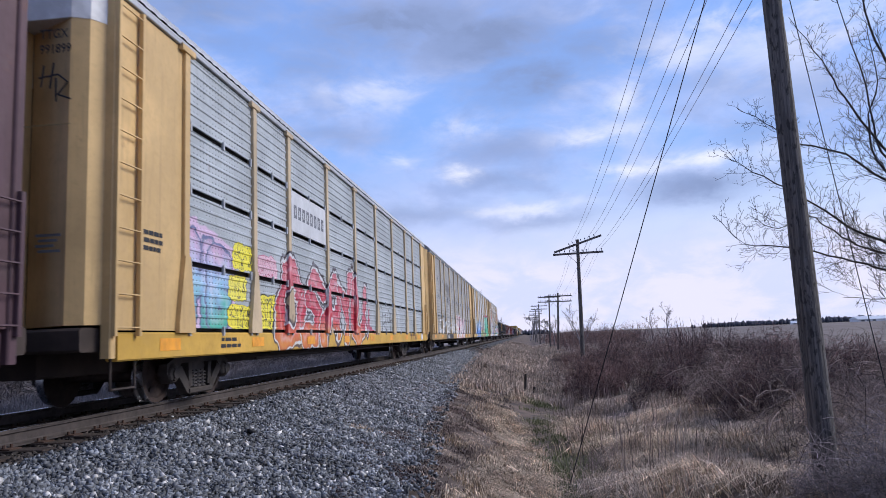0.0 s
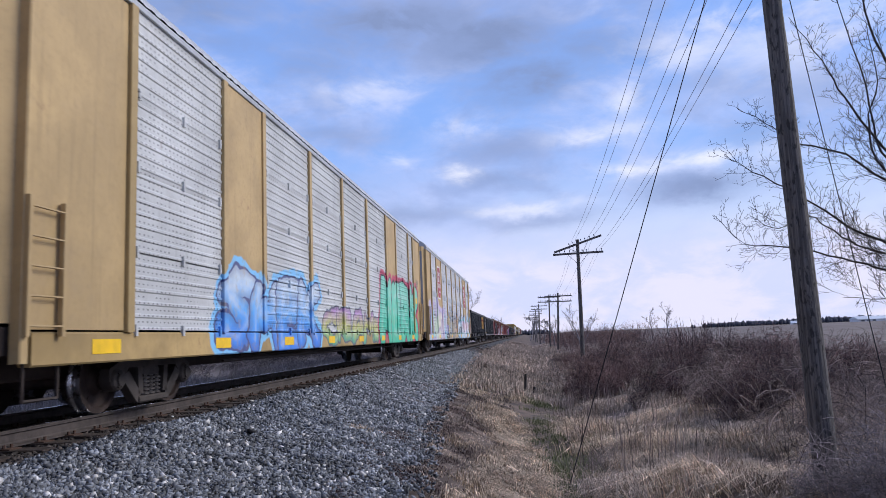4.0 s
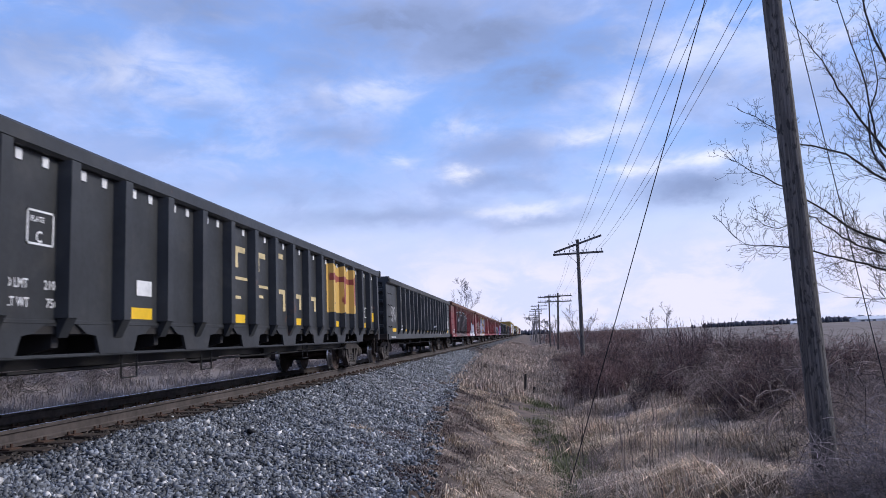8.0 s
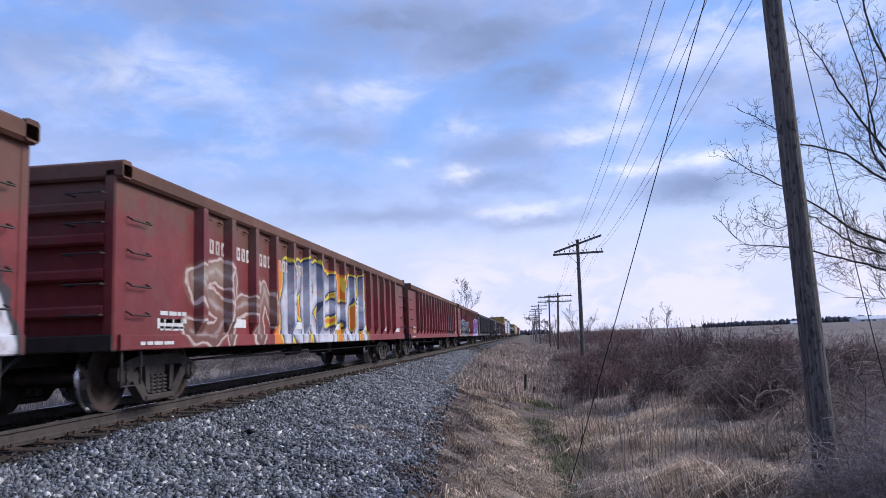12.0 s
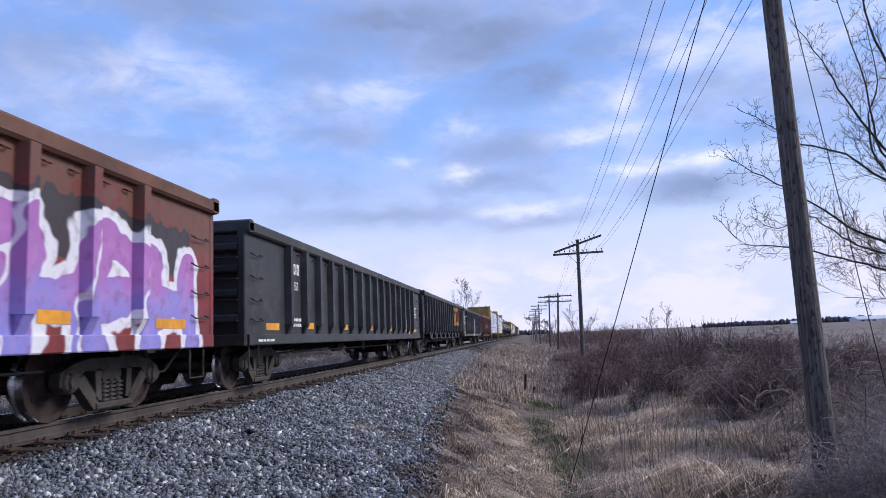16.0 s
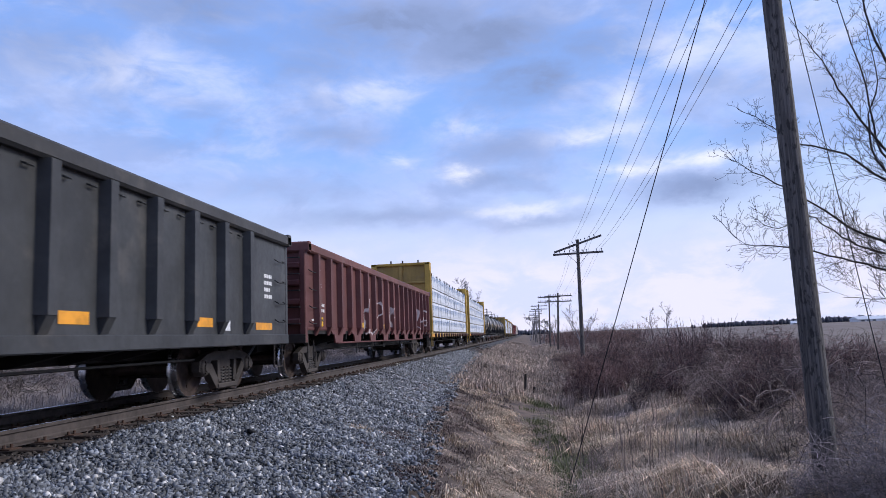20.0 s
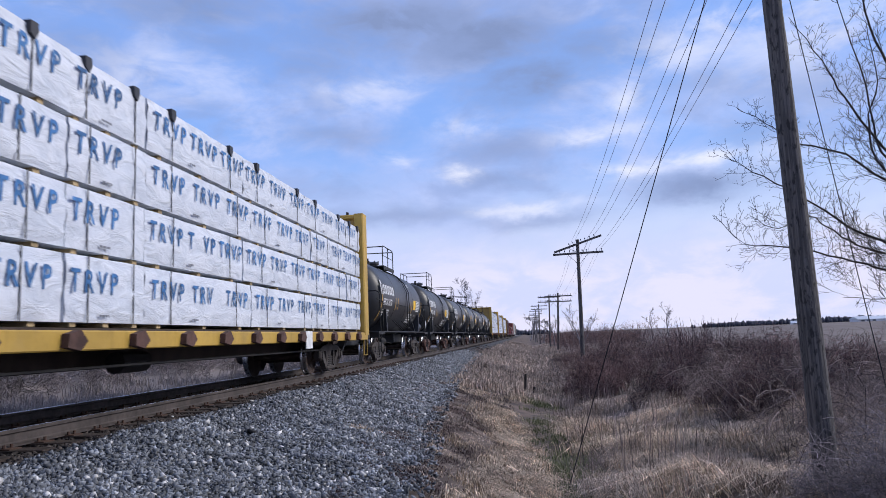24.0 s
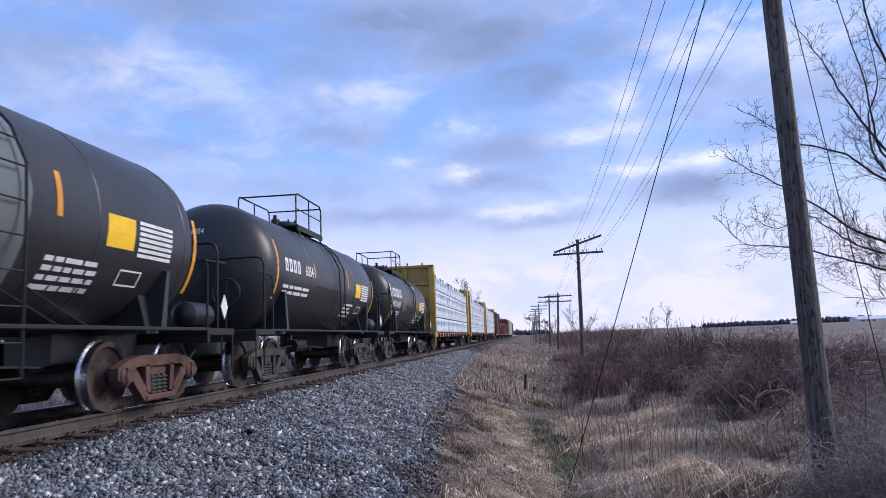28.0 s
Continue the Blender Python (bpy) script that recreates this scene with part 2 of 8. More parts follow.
def throwup(N, col, y, z, x, co, g):
    """Sprayed letters as fat strokes: each letter has its fill, its outline and lies over the one before; a halo behind all. Thin ones are tags."""
    y0, y1, z0, z1 = g["box"]
    rng = random.Random(g.get("seed", 1))
    shapes, w, lw = g["throw"], g.get("fat", 0.2), g.get("rim_w", 0.05)
    wv = N.split(N.noise(co, g.get("wave", 1.5), 2.0, 0.5, color=True))
    amp = g.get("warp", 0.5)
    p = N.xyz(N.m("ADD", y, N.m("MULTIPLY", N.m("SUBTRACT", wv[0], 0.5), amp)), N.m("ADD", z, N.m("MULTIPLY", N.m("SUBTRACT", wv[1], 0.5), amp)), 0.0)
    step = (y1 - y0) / len(shapes)
    dists = []
    for i, ch in enumerate(shapes):
        wide, base = step * 1.12 - 1.5 * w, z0 + w * 0.8 + rng.uniform(0, 0.06)
        tall = (z1 - z0) * rng.uniform(1 - g.get("jag", 0.25), 1.0) - 1.6 * w
        left = y0 + step * i + w * 0.7
        lean = g.get("slant", 0.06) * rng.uniform(0.5, 1.5)
        d = 9.0
        for line in GLYPHS[ch]:
            pts = [(left + wide * a + lean * b * tall + rng.uniform(-0.05, 0.05) * step, base + tall * b + rng.uniform(-0.03, 0.03)) for a, b in line]
            for q, r in zip(pts, pts[1:]):
                run = (r[0] - q[0], r[1] - q[1], 0.0)
                n = N.add("ShaderNodeGroup")
                n.node_tree = STROKE
                N.set(n.inputs[0], p)
                n.inputs[1].default_value = (q[0], q[1], 0.0)
                n.inputs[2].default_value = run
                n.inputs[3].default_value = 1.0 / (run[0] ** 2 + run[1] ** 2 + 1e-6)
                N.set(n.inputs[4], d)
                d = n.outputs[0]
        dists.append(d)
    near = N.step(x, 0.4, 0.5)
    wear = N.m("MULTIPLY", near, N.m("ADD", 0.66, N.m("MULTIPLY", N.step(N.noise(co, 6.0, 4.0, 0.6), 0.32, 0.5), 0.32)))
    grain = N.noise(co, 2.4, 3.0, 0.6)
    fills = g["fills"]
    key = N.m("ADD", N.m("MULTIPLY", N.m("DIVIDE", N.m("SUBTRACT", z, z0), z1 - z0), 0.75), N.m("MULTIPLY", grain, 0.5))
    m = max(1, len(fills) - 1)
    blend = N.ramp(key, *[(0.3 + 0.6 * k / m, c) for k, c in enumerate(fills)]) if len(fills) > 1 else fills[0]
    tints = g.get("tints")
    piece, cover = g.get("halo", fills[0]), 0.0
    if "halo" in g:
        least = dists[0]
        for d in dists[1:]:
            least = N.m("MINIMUM", least, d)
        hw = w + lw + g.get("halo_w", 0.12)
        cover = N.m("SUBTRACT", 1.0, N.step(least, hw - 0.03, hw + 0.01))
    for i, d in enumerate(dists):
        body = N.mix(0.62, blend, tints[i % len(tints)]) if tints else blend
        if w > 0.1:
            body = N.mix(N.m("MULTIPLY", N.step(d, w * 0.35, w * 0.95), g.get("round", 0.35)), body, g.get("edge", g["line"]))
            body = N.mix(N.m("MULTIPLY", N.m("SUBTRACT", 1.0, N.step(d, 0.0, w * 0.4)), N.m("MULTIPLY", grain, 0.5)), body, g.get("shine", (0.72, 0.72, 0.74)))
            body = N.mix(N.step(d, w - 0.012, w + 0.008), body, g["line"])
        edge = w + lw if w > 0.1 else w
        inside = N.m("SUBTRACT", 1.0, N.step(d, edge - 0.014, edge + 0.008))
        piece = N.mix(inside, piece, body)
        cover = N.m("MAXIMUM", cover, inside)
    return N.mix(N.m("MULTIPLY", wear, cover), col, piece)


def bubble(N, col, y, z, x, co, g):
    """A sprayed round-cornered bubble with a dark rim and scribbled strokes in it."""
    y0, y1, z0, z1 = g["box"]
    w = N.split(N.noise(co, 5.0, 2.0, 0.5, color=True))
    p = N.m("ABSOLUTE", N.m("DIVIDE", N.m("SUBTRACT", N.m("ADD", y, N.m("MULTIPLY", w[0], 0.2)), (y0 + y1) / 2 + 0.1), (y1 - y0) / 2))
    q = N.m("ABSOLUTE", N.m("DIVIDE", N.m("SUBTRACT", N.m("ADD", z, N.m("MULTIPLY", w[1], 0.2)), (z0 + z1) / 2 + 0.1), (z1 - z0) / 2))
    e = N.m("SUBTRACT", 1.0, N.m("ADD", N.m("POWER", p, 4.0), N.m("POWER", q, 4.0)))
    strokes = N.noise(N.xyz(N.m("MULTIPLY", y, 9.0), N.m("MULTIPLY", z, 4.0), g.get("seed", 1)), 1.0, 1.0, 0.5, 0.8)
    ink = N.m("MULTIPLY", N.m("SUBTRACT", 1.0, N.step(N.m("ABSOLUTE", N.m("SUBTRACT", strokes, 0.5)), 0.02, 0.035)), N.step(e, 0.45, 0.6))
    c = N.mix(ink, g["fills"][0], g["line"])
    c = N.mix(N.m("SUBTRACT", 1.0, N.step(e, 0.12, 0.2)), c, g["line"])
    return N.mix(N.m("MULTIPLY", N.m("MULTIPLY", N.step(e, 0.0, 0.06), N.step(x, 0.4, 0.5)), 0.95), col, c)


def paint(name, col, rough=0.55, metal=0.0, vary=0.25, rust=0.0, rustcol=(0.16, 0.06, 0.03), streak=0.35, dust=0.15,
          pieces=(), holes=False, bump=0.25, spec=0.4, high=0.0, dent=2.0):
    """Weathered paint or steel in the car's own space: stains, vertical streaks, rust, dust and sprayed pieces."""
    mat, N = fresh(name)
    co = N.add("ShaderNodeTexCoord").outputs["Object"]
    x, y, z = N.split(co)
    coarse = N.noise(co, 0.8, 4.0, 0.6)
    grain = N.noise(co, 14.0, 4.0, 0.6)
    runs = N.noise(N.xyz(N.m("MULTIPLY", x, 5.0), N.m("MULTIPLY", y, 5.0), N.m("MULTIPLY", z, 0.35)), 1.6, 4.0, 0.6)
    dark = tuple(c * (1 - vary) for c in col)
    light = tuple(min(1, c * (1 + vary * 0.6)) for c in col)
    base = N.mix(N.step(coarse, 0.35, 0.68), dark, light)
    base = N.mix(N.m("MULTIPLY", N.step(runs, 0.52, 0.75), streak), base, tuple(c * 0.45 for c in col))
    base = N.mix(N.m("MULTIPLY", N.step(grain, 0.45, 0.75), 0.22), base, tuple(c * 0.6 for c in col))
    if rust > 0:
        spots = N.m("ADD", N.m("MULTIPLY", coarse, 0.55), N.m("MULTIPLY", N.noise(co, 5.0, 6.0, 0.65), 0.45))
        if high:
            spots = N.m("ADD", spots, N.m("MULTIPLY", N.m("SUBTRACT", z, 1.75), high))
        base = N.mix(N.m("MULTIPLY", N.step(spots, 0.62 - 0.22 * rust, 0.74 - 0.12 * rust), 0.85), base, rustcol)
    for g in pieces:
        way = throwup if g.get("throw") else bubble if g.get("bubble") else spray
        base = way(N, base, y, z, x, co, g)
    if holes:
        fy = N.m("ABSOLUTE", N.m("SUBTRACT", N.m("FRACT", N.m("DIVIDE", y, 0.105)), 0.5))
        fz = N.m("ABSOLUTE", N.m("SUBTRACT", N.m("FRACT", N.m("DIVIDE", z, 0.0775)), 0.5))
        some = N.step(N.noise(N.xyz(0.0, N.m("FLOOR", N.m("DIVIDE", y, 0.21)), N.m("FLOOR", N.m("DIVIDE", z, 0.155))), 2.7, 1.0), 0.40, 0.46)
        hole = N.m("MULTIPLY", N.m("MULTIPLY", N.m("LESS_THAN", fy, 0.14), N.m("LESS_THAN", fz, 0.13)), some)
        base = N.mix(N.m("MULTIPLY", hole, 0.8), base, (0.03, 0.03, 0.035))
    base = N.mix(N.m("MULTIPLY", N.step(N.noise(co, 2.2, 5.0, 0.6), 0.5, 0.8), dust), base, (0.22, 0.19, 0.16))
    r = N.m("ADD", rough - 0.08, N.m("MULTIPLY", grain, 0.2))
    finish(name, N, base, r, metal, N.m("ADD", N.m("MULTIPLY", grain, bump), N.m("MULTIPLY", N.noise(co, 2.0, 2.0), bump * dent)), 0.01, spec)
    return mat


def plain(name, col, rough=0.6, metal=0.0, vary=0.2, scale=6.0, bump=0.3, depth=0.01, second=None, island=0.0, spec=0.4):
    """A small-scale material: two noises, an optional second tone, an optional shift from piece to piece."""
    mat, N = fresh(name)
    co = N.add("ShaderNodeTexCoord").outputs["Object"]
    a = N.noise(co, scale, 5.0, 0.6)
    b = N.noise(co, scale * 0.13, 3.0, 0.5)
    f = N.m("ADD", N.m("MULTIPLY", a, 0.55), N.m("MULTIPLY", b, 0.45))
    lo = second or tuple(c * (1 - vary * 1.5) for c in col)
    base = N.mix(N.step(f, 0.36, 0.64), lo, tuple(min(1, c * (1 + vary * 0.5)) for c in col))
    if island:
        rnd = N.add("ShaderNodeNewGeometry").outputs["Random Per Island"]
        base = N.mix(1.0, base, N.ramp(rnd, (0.0, 1 - island), (0.55, 1 - island * 0.15), (0.9, 1 + island * 0.6), (1.0, 1 + island * 1.8)), "MULTIPLY")
    finish(name, N, base, N.m("ADD", rough - 0.1, N.m("MULTIPLY", a, 0.2)), metal, a if bump else None, depth, spec)
    return mat


plain("rail_side", (0.082, 0.067, 0.062), 0.8, 0.2, 0.3, 9.0)
plain("rail_top", (0.62, 0.62, 0.66), 0.22, 1.0, 0.1, 30.0, 0.05)
plain("tie_wood", (0.058, 0.042, 0.035), 0.9, 0, 0.45, 12.0, 0.6, 0.02, second=(0.03, 0.022, 0.018))
plain("tie_steel", (0.10, 0.06, 0.045), 0.8, 0.3, 0.3, 20.0)
plain("ballast_stone", (0.192, 0.203, 0.220), 0.6, 0, 0.3, 14.0, 0.4, 0.01, island=0.75)
# bed coloured far darker than its stones: shade in the gaps
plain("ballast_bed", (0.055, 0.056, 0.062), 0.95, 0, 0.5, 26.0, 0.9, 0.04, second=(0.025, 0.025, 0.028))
plain("white_stone", (0.62, 0.60, 0.58), 0.8, 0, 0.15, 12.0, island=0.2)
plain("faded_print", (0.26, 0.26, 0.27), 0.6, 0, 0.2, 6.0, 0)
plain("dry_grass_pale", (0.74, 0.58, 0.42), 0.9, 0, 0.25, 5.0, 0, island=0.6)
plain("dry_grass_brown", (0.150, 0.100, 0.084), 0.9, 0, 0.35, 2.0, 0, island=0.7)
plain("dry_grass_grey", (0.60, 0.48, 0.385), 0.9, 0, 0.35, 1.2, 0, island=0.75)
plain("far_side_grass", (0.30, 0.262, 0.25), 0.9, 0, 0.3, 3.0, 0, island=0.4)
plain("green_grass", (0.17, 0.185, 0.085), 0.9, 0, 0.3, 4.0, 0, island=0.4)
plain("thicket_twig", (0.185, 0.112, 0.105), 0.85, 0, 0.45, 0.9, 0, island=0.85, second=(0.085, 0.056, 0.054))
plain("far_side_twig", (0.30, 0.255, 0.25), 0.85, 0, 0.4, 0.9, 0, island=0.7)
plain("dark_bark", (0.050, 0.043, 0.043), 0.9, 0, 0.4, 14.0, 0.6)
plain("briar_grey", (0.33, 0.285, 0.29), 0.85, 0, 0.3, 1.0, 0, island=0.75)
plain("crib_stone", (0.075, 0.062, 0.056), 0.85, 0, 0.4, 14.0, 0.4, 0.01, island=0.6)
plain("vine_grey", (0.46, 0.36, 0.32), 0.85, 0, 0.3, 1.0, 0, island=0.6)
plain("twig_red", (0.19, 0.112, 0.10), 0.85, 0, 0.45, 0.9, 0, island=0.75, second=(0.12, 0.085, 0.082))
plain("twig_grey", (0.38, 0.295, 0.26), 0.85, 0, 0.3, 1.0, 0, island=0.75)
plain("bark", (0.055, 0.046, 0.042), 0.9, 0, 0.4, 14.0, 0.6)
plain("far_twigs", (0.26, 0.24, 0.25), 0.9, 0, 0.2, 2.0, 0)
plain("far_trees", (0.065, 0.07, 0.09), 0.95, 0, 0.3, 0.3, 0)
plain("line_wire", (0.23, 0.23, 0.27), 0.5, 0.4, 0.1, 3.0, 0)
plain("worn_white", (0.62, 0.58, 0.55), 0.6, 0, 0.3, 9.0, 0, second=(0.40, 0.30, 0.28))
plain("wire", (0.03, 0.03, 0.035), 0.5, 0.6, 0.1, 3.0, 0)
plain("insulator", (0.06, 0.07, 0.09), 0.2, 0, 0.1, 9.0, 0)
plain("white_wall", (0.7, 0.7, 0.72), 0.7, 0, 0.1, 1.0, 0)
plain("metal_roof", (0.62, 0.66, 0.70), 0.45, 0.2, 0.1, 1.0, 0)
plain("wheel_face", (0.075, 0.052, 0.045), 0.75, 0.3, 0.35, 7.0, 0.4)
plain("wheel_tread", (0.50, 0.50, 0.53), 0.28, 1.0, 0.15, 12.0, 0.1)
plain("truck_steel", (0.062, 0.052, 0.048), 0.75, 0.2, 0.35, 6.0, 0.4)
plain("truck_rusty", (0.115, 0.062, 0.05), 0.8, 0.2, 0.35, 6.0, 0.4)
plain("spring_steel", (0.10, 0.09, 0.085), 0.55, 0.5, 0.3, 9.0)
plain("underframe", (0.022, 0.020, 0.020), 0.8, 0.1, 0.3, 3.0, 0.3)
plain("brown_underframe", (0.055, 0.040, 0.034), 0.8, 0.1, 0.3, 3.0, 0.3)
plain("hose", (0.012, 0.012, 0.012), 0.6, 0, 0.2, 9.0)
plain("white_paint", (0.74, 0.74, 0.74), 0.55, 0, 0.14, 7.0, 0)
plain("cream_paint", (0.62, 0.50, 0.27), 0.6, 0, 0.2, 7.0, 0)
plain("black_paint", (0.02, 0.02, 0.022), 0.55, 0, 0.2, 6.0, 0)
plain("yellow_paint", (0.85, 0.52, 0.015), 0.5, 0, 0.12, 5.0, 0)
plain("orange_tape", (0.80, 0.34, 0.03), 0.5, 0, 0.2, 5.0, 0)
plain("tan_paint", (0.56, 0.36, 0.10), 0.6, 0, 0.2, 5.0, 0)
plain("red_paint", (0.36, 0.035, 0.05), 0.55, 0, 0.25, 5.0, 0)
plain("maroon_paint", (0.20, 0.035, 0.035), 0.6, 0, 0.3, 6.0, 0)
plain("grey_paint", (0.14, 0.15, 0.16), 0.6, 0, 0.25, 5.0, 0)
plain("dark_red_brown", (0.10, 0.03, 0.022), 0.6, 0, 0.25, 5.0, 0)
plain("blue_stencil", (0.05, 0.18, 0.42), 0.6, 0, 0.35, 9.0, 0)
plain("grey_print", (0.16, 0.17, 0.20), 0.6, 0, 0.25, 9.0, 0)
plain("lumber", (0.50, 0.37, 0.20), 0.75, 0, 0.3, 4.0, 0.2)
plain("strap", (0.03, 0.03, 0.035), 0.5, 0, 0.1, 9.0, 0)


def wrap_mat():
    mat, N = fresh("lumber_wrap")
    co = N.add("ShaderNodeTexCoord").outputs["Object"]
    x, y, z = N.split(co)
    folds = N.noise(N.xyz(x, N.m("MULTIPLY", y, 0.6), N.m("MULTIPLY", z, 1.6)), 3.2, 5.0, 0.6, 1.2)
    fine = N.noise(co, 16.0, 3.0)
    base = N.mix(N.step(folds, 0.35, 0.65), (0.56, 0.60, 0.67), (0.69, 0.72, 0.78))
    base = N.mix(N.m("MULTIPLY", N.step(N.noise(co, 1.1, 4.0, 0.6), 0.55, 0.72), 0.25), base, (0.42, 0.43, 0.47))
    finish("lumber_wrap", N, base, N.m("ADD", 0.32, N.m("MULTIPLY", fine, 0.2)), 0.0, N.m("ADD", N.m("MULTIPLY", folds, 1.6), N.m("MULTIPLY", fine, 0.2)), 0.032)


wrap_mat()


def pole_mat():
    mat, N = fresh("pole_wood")
    co = N.add("ShaderNodeTexCoord").outputs["Object"]
    x, y, z = N.split(co)
    grain = N.noise(N.xyz(N.m("MULTIPLY", x, 40.0), N.m("MULTIPLY", y, 40.0), N.m("MULTIPLY", z, 1.6)), 1.0, 5.0, 0.6)
    pits = N.noise(N.xyz(N.m("MULTIPLY", x, 22.0), N.m("MULTIPLY", y, 22.0), N.m("MULTIPLY", z, 8.0)), 1.0, 3.0, 0.6)
    base = N.mix(N.step(grain, 0.35, 0.66), (0.055, 0.050, 0.048), (0.145, 0.130, 0.122))
    base = N.mix(N.m("MULTIPLY", N.step(pits, 0.53, 0.64), 0.85), base, (0.018, 0.016, 0.015))
    finish("pole_wood", N, base, 0.85, 0.0, N.m("SUBTRACT", grain, N.m("MULTIPLY", pits, 0.8)), 0.03)


pole_mat()


def ground_mat():
    mat, N = fresh("field_soil")
    co = N.add("ShaderNodeTexCoord").outputs["Object"]
    x, y, z = N.split(co)
    a = N.noise(co, 1.7, 6.0, 0.65)
    b = N.noise(co, 0.05, 4.0, 0.5)
    rows = N.noise(N.xyz(N.m("MULTIPLY", x, 0.02), N.m("MULTIPLY", y, 0.15), 0.0), 1.0, 4.0)
    near = N.mix(N.step(a, 0.35, 0.65), (0.05, 0.036, 0.028), (0.15, 0.105, 0.08))
    far = N.mix(N.step(rows, 0.4, 0.6), (0.095, 0.072, 0.062), (0.15, 0.116, 0.10))
    far = N.mix(N.m("MULTIPLY", N.step(b, 0.45, 0.65), 0.5), far, (0.185, 0.148, 0.125))
    base = N.mix(N.step(x, 14.0, 26.0), near, far)
    # soil beyond the track lightened in colour, against the train's shade on it
    base = N.mix(N.m("MULTIPLY", N.m("SUBTRACT", 1.0, N.step(x, -9.5, -8.5)), 0.95), base, (0.22, 0.19, 0.18))
    finish("field_soil", N, base, 0.95, 0.0, a, 0.05)


ground_mat()


# ---- mesh building ----
class MB:
    """Gathers simple solids into one mesh."""

    def __init__(self):
        self.v, self.f = [], []

    def add(self, v, f):
        o = len(self.v)
        self.v.extend(v)
        self.f.extend([[i + o for i in q] for q in f])
        return self

    def box(self, x0, x1, y0, y1, z0, z1, c=0.0):
        if c <= 0:
            v = [(x, y, z) for x in (x0, x1) for y in (y0, y1) for z in (z0, z1)]
            return self.add(v, [[0, 1, 3, 2], [4, 6, 7, 5], [0, 4, 5, 1], [2, 3, 7, 6], [0, 2, 6, 4], [1, 5, 7, 3]])
        # a section with its corners cut, along the longest side
        size = (x1 - x0, y1 - y0, z1 - z0)
        k = max(range(3), key=lambda i: size[i])
        lo, hi = (x0, y0, z0), (x1, y1, z1)
        a, b = [i for i in range(3) if i != k]
        ring = [(lo[a] + c, lo[b]), (hi[a] - c, lo[b]), (hi[a], lo[b] + c), (hi[a], hi[b] - c), (hi[a] - c, hi[b]), (lo[a] + c, hi[b]), (lo[a], hi[b] - c), (lo[a], lo[b] + c)]
        v = []
        for e in (lo[k], hi[k]):
            for p, q in ring:
                w = [0, 0, 0]
                w[k], w[a], w[b] = e, p, q
                v.append(tuple(w))
        n = 8
        return self.add(v, [list(range(n))[::-1], list(range(n, 2 * n))] + [[i, (i + 1) % n, n + (i + 1) % n, n + i] for i in range(n)])

    def prism(self, poly, axis, lo, hi):
        """A polygon in the plane across the axis, drawn out along it."""
        n = len(poly)
        put = {"x": lambda e, p: (e, p[0], p[1]), "y": lambda e, p: (p[0], e, p[1]), "z": lambda e, p: (p[0], p[1], e)}[axis]
        v = [put(e, p) for e in (lo, hi) for p in poly]
        return self.add(v, [list(range(n))[::-1], list(range(n, 2 * n))] + [[i, (i + 1) % n, n + (i + 1) % n, n + i] for i in range(n)])

    def cyl(self, p0, p1, r, n=10, r2=None, cap=True):
        p0, p1 = Vector(p0), Vector(p1)
        d = (p1 - p0).normalized()
        a = d.orthogonal().normalized()
        b = d.cross(a)
        r2 = r if r2 is None else r2
        v = [tuple(p + (a * math.cos(2 * math.pi * i / n) + b * math.sin(2 * math.pi * i / n)) * rr) for p, rr in ((p0, r), (p1, r2)) for i in range(n)]
        f = [[i, (i + 1) % n, n + (i + 1) % n, n + i] for i in range(n)]
        if cap:
            f += [list(range(n))[::-1], list(range(n, 2 * n))]
        return self.add(v, f)

    def tube(self, pts, r, n=6):
        """One bent bar through the points."""
        pts = [Vector(p) for p in pts]
        ref, v, f = None, [], []
        for i, p in enumerate(pts):
            d = (pts[min(i + 1, len(pts) - 1)] - pts[max(i - 1, 0)]).normalized()
            ref = d.orthogonal() if ref is None else ref - d * ref.dot(d)
            ref.normalize()
            b = d.cross(ref)
            v += [tuple(p + (ref * math.cos(2 * math.pi * k / n) + b * math.sin(2 * math.pi * k / n)) * r) for k in range(n)]
        for i in range(len(pts) - 1):
            f += [[i * n + k, i * n + (k + 1) % n, (i + 1) * n + (k + 1) % n, (i + 1) * n + k] for k in range(n)]
        f += [list(range(n))[::-1], list(range((len(pts) - 1) * n, len(pts) * n))]
        return self.add(v, f)

    def lathe(self, prof, axis="x", n=24, at=(0, 0, 0)):
        """A profile of (along, radius) turned round an axis."""
        v, f = [], []
        for e, r in prof:
            for i in range(n):
                c, s = math.cos(2 * math.pi * i / n) * r, math.sin(2 * math.pi * i / n) * r
                p = {"x": (e, c, s), "y": (s, e, c), "z": (c, s, e)}[axis]
                v.append((p[0] + at[0], p[1] + at[1], p[2] + at[2]))
        for k in range(len(prof) - 1):
            f += [[k * n + i, k * n + (i + 1) % n, (k + 1) * n + (i + 1) % n, (k + 1) * n + i] for i in range(n)]
        return self.add(v, f)

    def mesh(self, name, smooth=False):
        me = bpy.data.meshes.new(name)
        me.from_pydata(self.v, [], self.f)
        if smooth:
            me.polygons.foreach_set("use_smooth", [True] * len(me.polygons))
            me.set_sharp_from_angle(angle=radians(40))
        return me


def np_mesh(name, V, F):
    """A mesh of triangles from arrays."""
    me = bpy.data.meshes.new(name)
    V, F = np.asarray(V, np.float32), np.asarray(F, np.int32)
    me.vertices.add(len(V))
    me.vertices.foreach_set("co", V.ravel())
    me.loops.add(F.size)
    me.loops.foreach_set("vertex_index", F.ravel())
    me.polygons.add(len(F))
    me.polygons.foreach_set("loop_start", np.arange(0, F.size, 3, dtype=np.int32))
    me.update(calc_edges=True)
    return me


